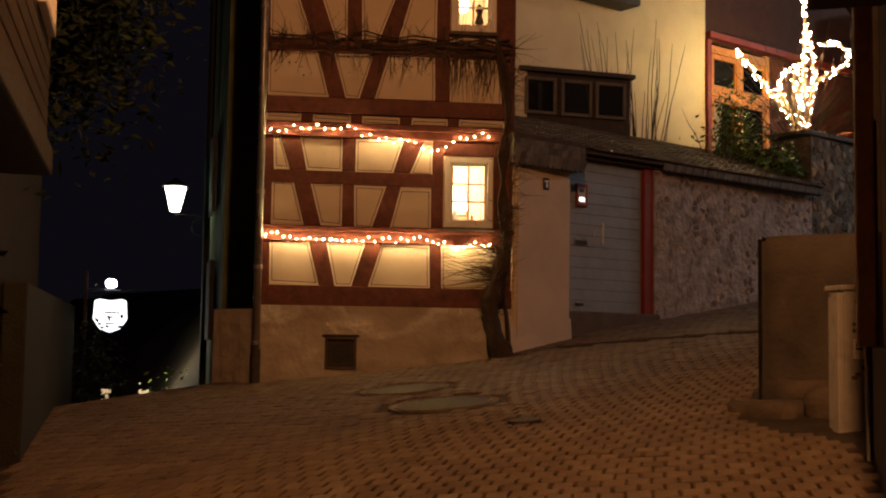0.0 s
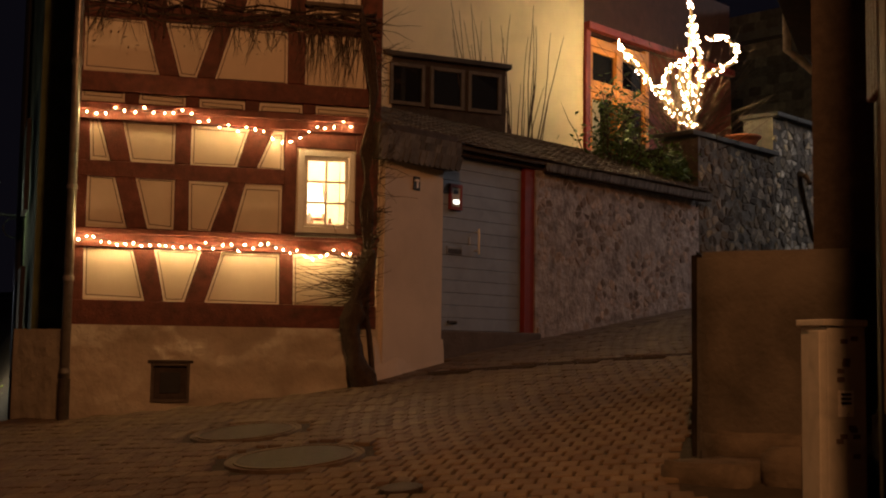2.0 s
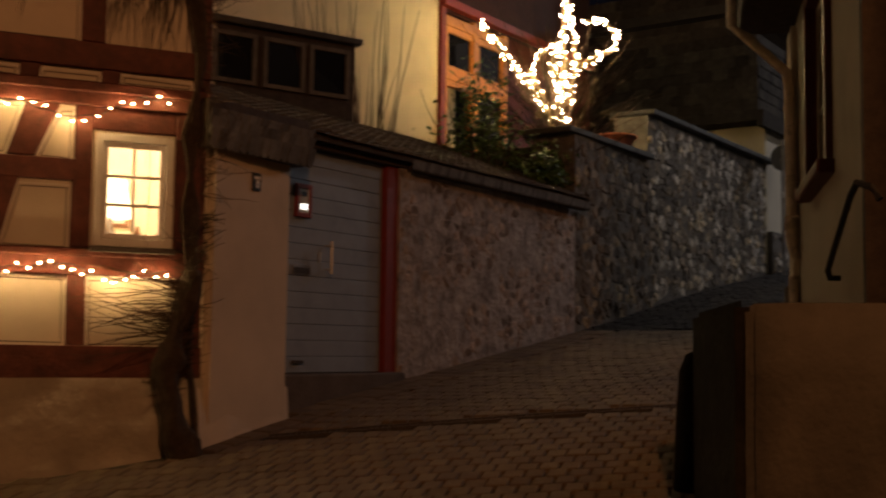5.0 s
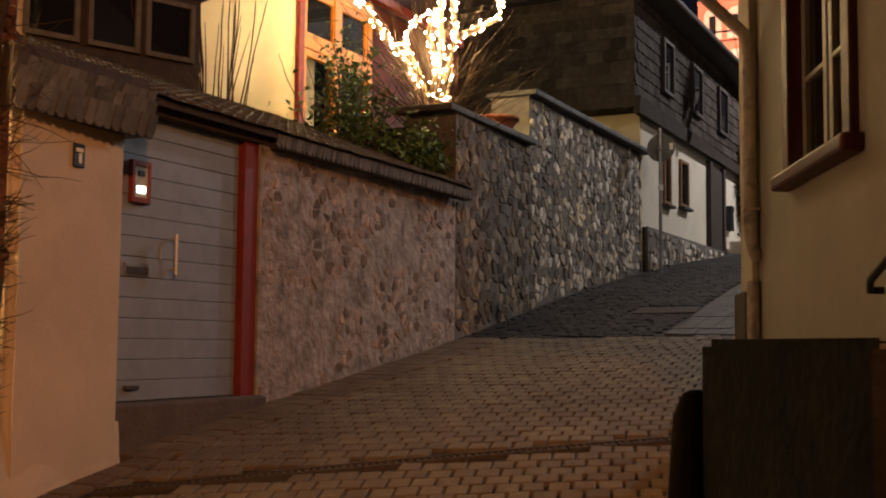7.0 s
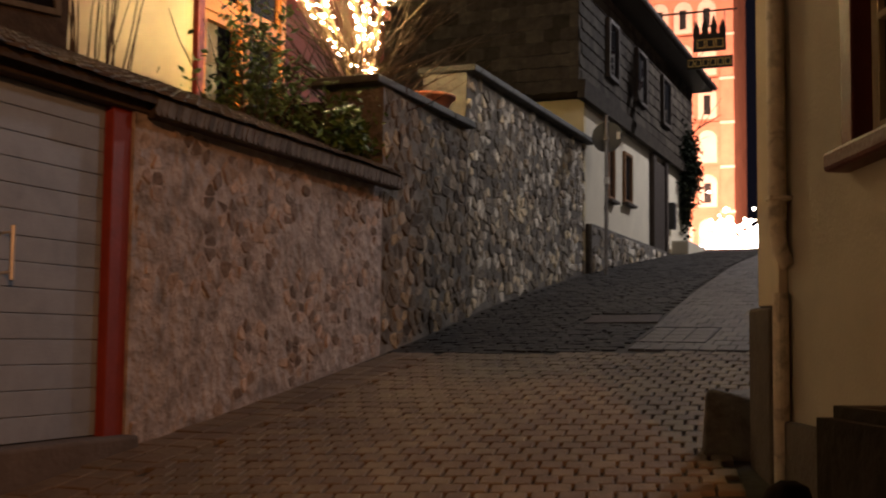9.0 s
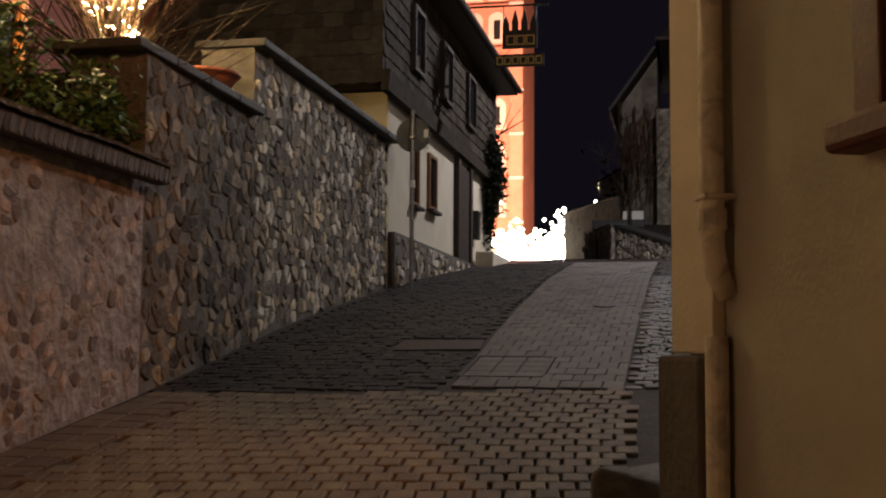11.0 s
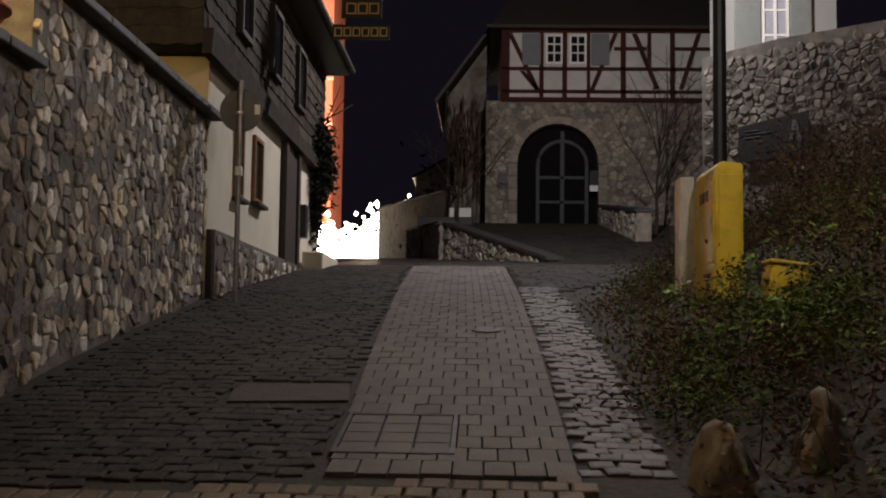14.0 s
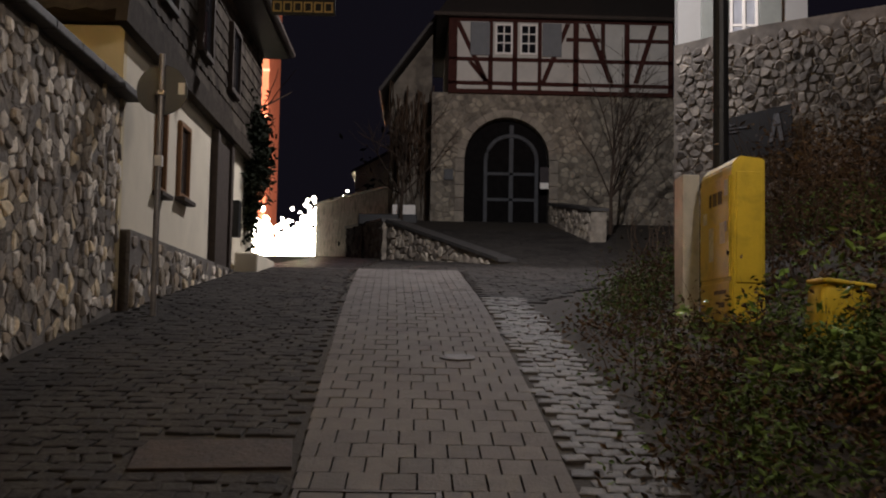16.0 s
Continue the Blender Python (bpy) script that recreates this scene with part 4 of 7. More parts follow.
for x0, x1, z0, z1 in ((1.0, 1.7, 3.3, 4.3), (3.1, 3.9, 3.3, 4.3), (5.4, 6.2, 3.3, 4.3)):
    fm = bmesh.new()
    for p in ((x0, x0 + 0.07, z0, z1), (x1 - 0.07, x1, z0, z1), (x0 + 0.07, x1 - 0.07, z1 - 0.07, z1), (x0 + 0.07, x1 - 0.07, z0, z0 + 0.07)):
        box(fm, p[0], p[1], -0.14, -0.05, p[2], p[3], bevel=0.006)
    w = part("window", fm, DARKWOOD, slate_house, "dark upper window among the slates")
    part("pane", boxed(x0 + 0.07, x1 - 0.07, -0.10, -0.09, z0 + 0.07, z1 - 0.07), DARKPANE, w)
dr = part("door", boxed(4.85, 5.85, -0.06, 0.0, 0.75, 2.5, bevel=0.01), DARKWOOD, slate_house, "dark timber front door in a deep frame")
for x0, x1 in ((4.65, 4.84), (5.86, 6.05)):
    part("jamb", boxed(x0, x1, -0.10, 0.0, 0.6, 2.6, bevel=0.01), DARKWOOD, dr)
part("mailbox", boxed(6.5, 6.75, -0.12, 0.0, 1.3, 1.85, bevel=0.01), BLACK, slate_house, "dark letter box on the white wall")
footing = part("footing", boxed(0.0, 8.2, -0.10, 0.0, -0.6, 0.78), MORTAR, slate_house, "rough stone footing under the white wall")
stone_field(footing, 6.2, 1.3, 0.22, 0.15, 29, 0.11, 0.025, STONE, STONEJ, lambda x, z: z < 0.74, 180, 0.9, (0.0, -0.102, -0.55))
part("step", boxed(6.3, 8.3, -0.45, -0.1, -0.2, 1.05, bevel=0.03), WHITEWALL, slate_house)
bush = thing("climbing_bush", Matrix.Translation((31.9, 10.9, 4.9)), "dark bush hugging the far corner of the house", "bush")
leaf_cloud("leaves", [((0, 0.0, 1.55), (0.25, 0.10, 0.36), 3000), ((0, 0.08, 0.8), (0.2, 0.06, 0.35), 900)], 0.06, mat("dusky_leaf", (0.012, 0.015, 0.008), 0.8, 0.4, 10, 0.1, island=0.4, spec=0.1), bush, 8)
sign = thing("traffic_sign", Matrix.Translation((23.5, 10.64, ground(23.5, 10.64) - 0.05)), "round traffic sign seen from behind on a galvanised pole", "traffic sign")
part("pole", tube(bmesh.new(), [(0, 0, 0), (0, 0, 2.47)], 0.028, sides=12), ZINC, sign, "galvanised steel pole")
disc = tube(bmesh.new(), [(0.035, 0, 2.14), (0.05, 0, 2.14)], 0.235, sides=32)
part("disc", disc, mat("sign_back", (0.10, 0.10, 0.10), 0.6, 0.1, 8, 0.05), sign)
part("sticker", boxed(0.028, 0.034, -0.21, -0.15, 2.10, 2.21), WHITEPAINT, sign)
part("clamp", boxed(-0.04, 0.04, -0.04, 0.04, 2.08, 2.13, bevel=0.006), ZINC, sign)
part("clamp", boxed(-0.036, 0.036, -0.036, 0.036, 1.42, 1.52, bevel=0.006), WHITEPAINT, sign)

# ---- hanging inn sign ----
inn = thing("hanging_inn_sign", Matrix.Translation((28.0, 9.82, 7.95)), "dark hanging inn sign shaped like church spires, gold letter shapes", "sign")
GOLD = mat("gilded_metal", (0.55, 0.40, 0.16), 0.4, 0.2, 12, 0.1, metal=0.5)
part("plate", boxed(-0.015, 0.015, -0.30, 0.30, 0.10, 0.42), BLACK, inn)
part("plate", boxed(-0.015, 0.015, -0.42, 0.42, -0.22, 0.0), BLACK, inn)
for y, h in ((-0.24, 0.28), (-0.08, 0.38), (0.08, 0.38), (0.24, 0.28)):
    part("spire", prism(bmesh.new(), [(-0.06, 0.0), (0.06, 0.0), (0.06, h * 0.4), (0, h), (-0.06, h * 0.4)], -0.012, 0.012), BLACK, inn).matrix_basis = Matrix.Translation((0, y, 0.42)) @ Matrix.Rotation(radians(90), 4, "Z")
for y0, n, z0, w, h in ((-0.26, 3, 0.16, 0.15, 0.17), (-0.39, 6, -0.18, 0.115, 0.14)):
    for i in range(n):
        lb = bmesh.new()
        a = y0 + i * (w + 0.02)
        for p in ((a, a + 0.02, z0, z0 + h), (a + w - 0.02, a + w, z0, z0 + h), (a + 0.02, a + w - 0.02, z0 + h - 0.02, z0 + h), (a + 0.02, a + w - 0.02, z0, z0 + 0.02)):
            box(lb, -0.02, -0.016, p[0], p[1], p[2], p[3])
        part("letter_shape", lb, GOLD, inn)
part("arm", tube(bmesh.new(), [(0, -0.5, 0.86), (0, 1.0, 0.86)], 0.018), BLACK, inn)
part("hanger", tube(bmesh.new(), [(0, -0.28, 0.42), (0, -0.28, 0.86)], 0.01), BLACK, inn)
part("hanger", tube(bmesh.new(), [(0, 0.28, 0.42), (0, 0.28, 0.86)], 0.01), BLACK, inn)

# ---- ochre house at the lane's inner side ----
OC = Vector((12.77, 7.055, 0.0))
OM = Matrix.Translation(OC) @ Matrix.Rotation(radians(22.3), 4, "Z")      # x runs back down the lane when negative, y towards the lane
ochre = thing("ochre_house", OM, "ochre plastered house with a dark red window and grey plinth", "house")
for x0, x1, z0, z1 in ((-3.9, -2.65, 0.8, 5.0), (-2.65, -1.25, 0.8, 3.47), (-2.65, -1.25, 4.9, 5.0), (-1.25, 0.0, 0.8, 5.0)):
    part("wall", boxed(x0, x1, -0.3, 0.0, z0, z1), RIGHTWALL, ochre)
part("end_wall", boxed(-0.3, 0.0, -6.0, -0.301, 1.0, 5.0), RIGHTWALL, ochre)
part("recess_wall", boxed(-8.0, -3.95, -1.3, -1.0, 0.3, 5.0), DARKWOOD, ochre)
part("recess_wall", boxed(-4.0, -3.91, -1.0, 0.01, 0.3, 5.0), DARKWOOD, ochre)
part("back_wall", boxed(-8.0, -0.3, -6.0, -5.7, 0.6, 5.0), RIGHTWALL, ochre)
part("corner_strip", boxed(-0.33, 0.05, 0.0, 0.05, 2.84, 4.95, bevel=0.01), mat("pale_corner_render", (0.68, 0.59, 0.46), 0.9, 0.08, 1.6, 0.2, 50, stain=0.15), ochre)
part("plinth", boxed(-3.9, -0.39, 0.0, 0.05, 0.8, 2.27, bevel=0.015), DARKPLINTH, ochre)
part("plinth", boxed(-0.30, 0.10, 0.0, 0.09, 1.2, 2.835, bevel=0.02), DARKPLINTH, ochre)
part("plinth", boxed(0.0, 0.06, -6.0, -0.001, 1.0, 2.80, bevel=0.015), DARKPLINTH, ochre)
DRED = mat("dark_red_frame", (0.10, 0.02, 0.016), 0.55, 0.2, 8, 0.15)
rw = part("window", boxed(-2.51, -1.39, -0.14, 0.045, 4.78, 4.9, bevel=0.01), DRED, ochre, "dark red window frame with pale sashes")
for x0 in (-2.65, -1.39):
    part("jamb", boxed(x0, x0 + 0.14, -0.14, 0.045, 3.47, 4.9, bevel=0.01), DRED, rw)
part("sill", boxed(-2.73, -1.20, -0.14, 0.11, 3.38, 3.469, bevel=0.02), DRED, rw)
for a, b in ((-2.51, -1.97), (-1.93, -1.39)):
    sf = bmesh.new()
    for p in ((a, a + 0.075, 3.48, 4.78), (b - 0.075, b, 3.48, 4.78), (a + 0.075, b - 0.075, 4.7, 4.78), (a + 0.075, b - 0.075, 3.48, 3.56), (a + 0.075, b - 0.075, 3.98, 4.01)):
        box(sf, p[0], p[1], -0.10, -0.04, p[2], p[3], bevel=0.006)
    sash = part("sash", sf, mat("grey_sash_paint", (0.34, 0.28, 0.22), 0.55, 0.1, 9, 0.1), rw)
    part("pane", boxed(a + 0.075, b - 0.075, -0.075, -0.07, 3.56, 4.7), DARKPANE, sash)
part("dark_room", boxed(-2.65, -1.25, -0.28, -0.2, 3.48, 4.9), BLACK, rw)
part("jetty", boxed(-4.6, 0.1, -6.0, 0.45, 5.0, 7.5, bevel=0.02), DARKWOOD, ochre, "dark boarded overhang of the upper floor")
PIPEMAT = mat("flaking_cream_pipe", (0.72, 0.64, 0.54), 0.6, 0.2, 9, 0.3, 30, stain=0.4, stain_scale=13)
dp = tube(bmesh.new(), [(-0.38, 0.01, 3.04), (-0.38, 0.05, 3.10), (-0.38, 0.07, 3.20), (-0.38, 0.07, 4.35), (-0.38, 0.09, 4.55), (-0.38, 0.40, 4.85), (-0.38, 0.52, 4.95), (-0.38, 0.53, 7.4)], 0.042, sides=14)
part("downpipe", dp, PIPEMAT, ochre, "flaking cream painted downpipe", smooth=True)
part("pipe_collar", tube(bmesh.new(), [(-0.38, 0.07, 3.26), (-0.38, 0.07, 3.33)], 0.05, sides=14), PIPEMAT, ochre)
part("pipe_clip", boxed(-0.430, -0.330, 0.0, 0.118, 3.36, 3.38, bevel=0.006), PIPEMAT, ochre)
part("downpipe_foot", tube(bmesh.new(), [(-0.36, 0.05, 1.8), (-0.36, 0.05, 2.9)], 0.04, sides=12), PIPEMAT, ochre)
stn = thing("corner_stone", Matrix.Translation((13.1, 7.30, ground(13.1, 7.3) - 0.05)), "rough squat kerb stone guarding the house corner", "stone")
bm = boxed(-0.16, 0.16, -0.15, 0.15, 0, 0.38, bevel=0.05)
for v in bm.verts:
    v.co += 0.05 * noise.noise_vector(v.co * 5)
part("stone", bm, mat("grey_kerb_stone", (0.15, 0.135, 0.12), 0.9, 0.35, 7, 0.7, 18, stain=0.4, stain_scale=4), stn, smooth=True)
rail = thing("door_rail", OM, "thin dark iron hand rail beside the door", "rail")
part("rail", tube(bmesh.new(), [(-3.0, 0.01, 2.72), (-3.0, 0.07, 2.72), (-3.08, 0.09, 2.76), (-4.1, 0.09, 3.06), (-4.25, 0.08, 3.10), (-4.38, 0.03, 3.06), (-4.4, 0.0, 3.0)], 0.018, sides=8), BLACK, rail)

# ---- parapet block, steps and cabinet ----
bl = slab(bmesh.new(), [(7.74, 5.68), (7.95, 4.75), (8.9, 4.85), (9.75, 5.70), (9.27, 6.46)], 0.8, 2.48)
bmesh.ops.subdivide_edges(bl, edges=list(bl.edges), cuts=5, use_grid_fill=True)
bmesh.ops.bevel(bl, geom=[e for e in bl.edges if len(e.link_faces) == 2 and e.calc_face_angle() > 0.5], offset=0.035, segments=2, affect="EDGES")
for v in bl.verts:
    v.co += 0.012 * noise.noise_vector(v.co * 3.1)
tagged(part("parapet_block", bl, BLOCK, smooth=True), "worn plastered parapet block beside the steps", "parapet", kind="structure")
for x0, x1, y0, y1, z in ((7.12, 7.78, 5.0, 5.55, 1.22), (7.25, 7.86, 4.40, 4.98, 1.32), (7.75, 9.0, 4.2, 5.7, 1.37), (7.4, 8.0, 3.95, 4.41, 1.55)):
    s = boxed(x0, x1, y0, y1, 0.7, z)
    bmesh.ops.subdivide_edges(s, edges=list(s.edges), cuts=4, use_grid_fill=True)
    bmesh.ops.bevel(s, geom=[e for e in s.edges if e.calc_face_angle() > 0.5], offset=0.025, segments=2, affect="EDGES")
    for v in s.verts:
        v.co += 0.03 * noise.noise_vector(v.co * 3.5)
    tagged(part("stone_step", s, mat("step_stone", (0.11, 0.088, 0.066), 0.9, 0.3, 5, 0.6, 22, stain=0.4, stain_scale=3), smooth=True), "worn sandstone step with chipped edges", "step", group="steps to the house door")
# Shell added over the lane side; that side's deep shade is its colour.
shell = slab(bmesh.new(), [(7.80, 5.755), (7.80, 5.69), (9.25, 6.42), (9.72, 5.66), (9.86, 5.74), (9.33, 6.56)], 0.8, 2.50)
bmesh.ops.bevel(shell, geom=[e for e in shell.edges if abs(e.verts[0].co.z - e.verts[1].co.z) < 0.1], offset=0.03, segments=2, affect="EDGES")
tagged(part("parapet_flank", shell, SHADEBLACK), "near-black shell over the parapet's lane side, shade put into its colour", "parapet", kind="structure")
for gx_, gy_, top, r in ((9.60, 6.66, 2.28, 0.11),):
    base = ground(gx_, gy_) - 0.06
    gs = lathe(bmesh.new(), [(r * 1.1, 0.0), (r * 1.05, (top - base) * 0.5), (r * 0.9, (top - base) * 0.86), (r * 0.5, (top - base) * 0.98), (0.02, top - base)], 14)
    for v in gs.verts:
        v.co += 0.02 * noise.noise_vector(v.co * 6 + Vector((gx_, 0, 0)))
    ob = part("guard_stone", gs, SHADEBLACK, None, smooth=True)
    ob.matrix_world = Matrix.Translation((gx_, gy_, base))
    tagged(ob, "rounded dark guard stone beside the parapet", "stone")
cab = thing("meter_cabinet", Matrix.Translation((6.91, 4.31, 1.04)) @ Matrix.Rotation(radians(-33), 4, "Z"), "narrow pale grey service cabinet with stickers and scrawls", "cabinet")
part("body", boxed(-0.10, 0.12, 0.0, 0.25, 0.0, 0.95, bevel=0.008), GREYBOX, cab)
part("lid", boxed(-0.12, 0.13, -0.01, 0.26, 0.95, 0.985, bevel=0.006), GREYBOX, cab)
part("side_post", boxed(-0.145, -0.10, -0.005, 0.1, 0.0, 0.93, bevel=0.006), GREYBOX, cab)
part("sticker", boxed(-0.04, 0.045, -0.004, 0.0, 0.50, 0.63), WHITEPAINT, cab, "white sticker with dark bars")
for k in range(3):
    part("sticker_bar", boxed(-0.025, 0.03, -0.007, -0.004, 0.605 - k * 0.022, 0.617 - k * 0.022), BLACK, cab)
rngc = random.Random(2)
for k in range(12):
    x, z = rngc.uniform(-0.05, 0.06), rngc.choice((rngc.uniform(0.68, 0.9), rngc.uniform(0.2, 0.45)))
    part("scrawl", boxed(x - 0.02, x + 0.02, -0.003, 0.0, z - 0.012, z + 0.012, bevel=0.0), mat("scrawl_ink", (0.12, 0.09, 0.08), 0.8, 0.3, 9, 0), cab)

# ---- boarded porch house near the start ----
DM = Matrix.Translation((6.18, 3.70, 0)) @ Matrix.Rotation(radians(34), 4, "Z")       # x back along the wall when negative
porch = thing("boarded_house", DM, "old house with stained vertical boards over a brown plinth", "house")
BROWNR = mat("brown_render", (0.22, 0.13, 0.07), 0.9, 0.25, 3, 0.3, stain=0.3, stain_scale=3)
part("wall", boxed(-9.0, 0.0, -0.3, 0.0, -1.0, 6.5), BROWNR, porch)
part("end_wall", boxed(-0.3, 0.0, -4.0, -0.3, 0.0, 6.5), BROWNR, porch)
part("plinth", boxed(-9.0, 0.03, 0.0, 0.06, -1.0, 1.62, bevel=0.015), DARKPLINTH, porch)
for k in range(4):
    part("board", boxed(-0.16 + k * 0.068, -0.098 + k * 0.068, 0.06, 0.12, 2.95, 6.5, bevel=0.010), BROWNWOOD, porch)
part("post", boxed(-0.02, 0.06, 0.02, 0.10, 0.9, 2.94, bevel=0.01), BLACK, porch)
part("wood_post", boxed(-0.55, -0.40, 0.061, 0.16, 1.62, 3.6, bevel=0.012), mat("tan_wood", (0.36, 0.20, 0.09), 0.55, 0.3, 10, 0.3), porch)
part("overhang", boxed(-9.0, -0.75, 0.0, 0.4, 3.4, 6.5, bevel=0.02), DARKWOOD, porch, "dark overhanging upper storey")
part("cable", tube(bmesh.new(), [(-0.25, 0.14, 4.6), (-0.32, 0.13, 3.4), (-0.22, 0.13, 2.6), (-0.3, 0.13, 1.9), (-0.2, 0.10, 1.5), (-0.35, 0.10, 1.0)], 0.009, sides=6), GREYBOX, porch, "pale cable hanging down the wall")
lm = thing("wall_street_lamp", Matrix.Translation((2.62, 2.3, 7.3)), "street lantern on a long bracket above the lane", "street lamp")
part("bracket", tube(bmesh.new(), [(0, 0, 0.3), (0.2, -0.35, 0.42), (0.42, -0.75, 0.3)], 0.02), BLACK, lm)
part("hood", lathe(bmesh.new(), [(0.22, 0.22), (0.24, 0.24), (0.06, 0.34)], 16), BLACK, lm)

# ---- left side: dark house, ivy, lantern and shield sign ----
LM = Matrix.Translation((2.42, 7.30, 0.14)) @ Matrix.Rotation(radians(66), 4, "Z")        # x up the side lane, y to its far side
left = thing("dark_house", LM, "dark timber-boarded house edge with an overhanging upper floor", "house")
part("wall", boxed(-4.0, 5.6, 0.3, 0.6, -0.6, 7.5), mat("dark_plaster", (0.02, 0.016, 0.012), 0.95, 0.3, 3, 0.4), left)
for k in range(30):
    part("shingle_board", boxed(-4.0, 0.6, -0.12, 0.0, 2.75 + k * 0.125, 2.87 + k * 0.125, bevel=0.010), mat("worn_shingle", (0.055, 0.036, 0.025), 0.85, 0.4, 9, 0.5, 30, per_object=0.3), left)
wf = bmesh.new()
for p in ((-0.55, -0.49, 3.42, 5.2), (0.24, 0.30, 3.42, 5.2), (-0.49, 0.24, 3.42, 3.48), (-0.14, -0.10, 3.48, 5.2), (-0.49, -0.14, 4.0, 4.03), (-0.10, 0.24, 4.0, 4.03)):
    box(wf, p[0], p[1], -0.17, -0.121, p[2], p[3], bevel=0.004)
lw_ = part("window", wf, WHITEPAINT, left, "white window frame with a lace curtain")
part("pane", boxed(-0.49, 0.24, -0.14, -0.125, 3.48, 5.2), mat("lace_curtain", (0.45, 0.38, 0.30), 0.8, 0.5, 18, 0.3), lw_)
part("floor_edge", boxed(-4.0, 0.65, -0.16, 0.3, 2.55, 2.74, bevel=0.015), DARKWOOD, left)
part("upper_wall", boxed(-4.0, 0.6, 0.0, 0.3, 2.75, 7.5), DARKWOOD, left)
part("low_wall", boxed(2.2, 9.5, 0.1, 0.29, -2.0, 1.9, bevel=0.02), mat("mossy_wall", (0.022, 0.022, 0.013), 0.95, 0.3, 4, 0.5), left)
hang = thing("hanging_ivy", Matrix.Translation((3.6, 10.6, 4.6)), "dense dark ivy hanging from the eaves", "ivy")
leaf_cloud("leaves", [((0, 0, 0.9), (0.5, 0.6, 0.8), 6500), ((0.35, 0.3, 0.0), (0.4, 0.4, 0.5), 3000), ((0.1, 0.5, -0.6), (0.2, 0.3, 0.3), 350), ((0.7, 0.2, 0.6), (0.25, 0.3, 0.6), 700)], 0.07, LEAF, hang, 21)
for k in range(6):
    part("stem", tube(bmesh.new(), [(-0.4 + 0.16 * k, 0.1 * k, 2.2), (-0.3 + 0.15 * k, 0.1 * k, 1.0), (-0.1 + 0.12 * k, 0.1 * k, 0.0)], 0.02, 0.008, 6), BARK, hang)
ivy2 = thing("wall_creeper", Matrix.Translation((1.95, 7.6, 1.0)), "brownish creeper covering the dark wall", "ivy")
leaf_cloud("leaves", [((0, 0, 0.2), (0.08, 0.5, 0.6), 700)], 0.05, mat("dead_creeper_leaf", (0.028, 0.017, 0.010), 0.8, 0.4, 10, 0.1, island=0.5), ivy2, 22)
lan = thing("wall_lantern", Matrix.Translation((9.5, 19.9, 3.95)), "lit street lantern on a scrolled wall bracket", "street lamp")
part("glass", lathe(bmesh.new(), [(0.10, 0.0), (0.22, 0.45)], 6), mat("lantern_glass", (0.9, 1, 0.8), 0.4, 0, 5, 0, emit=(0.86, 1.0, 0.72), power=7), lan)
part("cap", lathe(bmesh.new(), [(0.25, 0.45), (0.24, 0.48), (0.08, 0.58), (0.02, 0.62)], 12), BLACK, lan)
part("bracket", tube(bmesh.new(), [(0.0, 0, -0.06), (0.45, -0.05, -0.07), (0.95, -0.1, -0.06)], 0.02), BLACK, lan)
part("scroll", tube(bmesh.new(), [(0.5 + 0.18 * math.cos(a), -0.05, -0.27 + 0.16 * math.sin(a)) for a in (k * 0.5 for k in range(14))], 0.012), BLACK, lan)
nb = thing("neighbour_house", Matrix.Identity(4), "greenish plastered neighbour house edge in lantern light", "house")
GREENP = mat("greenish_plaster", (0.17, 0.20, 0.10), 0.9, 0.25, 2, 0.2, stain=0.4, stain_scale=1.5)
part("wall", slab(bmesh.new(), [(8.35, 15.8), (10.35, 20.2), (14, 20.2), (12, 15.6)], -2, 9), GREENP, nb)
part("corner_board", slab(bmesh.new(), [(10.30, 20.05), (10.38, 20.25), (10.30, 20.32), (10.2, 20.1)], -1, 9), mat("mossy_board", (0.16, 0.22, 0.06), 0.8, 0.3, 6, 0.3), nb)
part("downpipe", tube(bmesh.new(), [(9.55, 18.7, -1), (9.55, 18.7, 9)], 0.06, sides=10), BLACK, nb)
for z0 in (1.6, 3.7):
    part("shutter", slab(bmesh.new(), [(8.95, 17.25), (9.35, 18.15), (9.30, 18.18), (8.90, 17.28)], z0, z0 + 1.3), DARKWOOD, nb)
shd = thing("shield_sign", Matrix.Translation((8.5, 20.3, 1.75)) @ Matrix.Rotation(radians(-22), 4, "Z"), "white shield-shaped inn sign, its spotlight's light given as a glow", "sign")
# The shield emits in place of light falling on it from the spotlight.
part("shield", prism(bmesh.new(), [(-0.28, 0.52), (-0.2, 0.56), (0, 0.53), (0.2, 0.56), (0.28, 0.52), (0.3, 0.2), (0.18, 0.02), (0, -0.05), (-0.18, 0.02), (-0.3, 0.2)], -0.03, 0.03),
     mat("shield_white_lit", (0.9, 0.9, 0.92), 0.5, 0.02, 3, 0, emit=(0.95, 0.97, 1.0), power=1.6), shd)
for z, w in ((0.30, 0.10), (0.22, 0.06), (0.10, 0.08)):
    part("bar", boxed(-w, w, -0.036, -0.03, z, z + 0.025), mat("faded_red", (0.6, 0.3, 0.25), 0.6, 0.1, 5, 0), shd)
part("arm", tube(bmesh.new(), [(-0.45, 0, 0.72), (0.48, 0, 0.72)], 0.02), BLACK, shd)
part("post", boxed(-0.47, -0.40, -0.03, 0.03, -0.2, 1.05, bevel=0.01), DARKWOOD, shd)
part("spotlight", lathe(bmesh.new(), [(0.05, 0.76), (0.10, 0.80), (0.10, 0.88), (0.05, 0.92)], 12), mat("spot_glow", (1, 1, 1), 0.5, 0, 5, 0, emit=(0.8, 0.85, 1.0), power=14), shd)
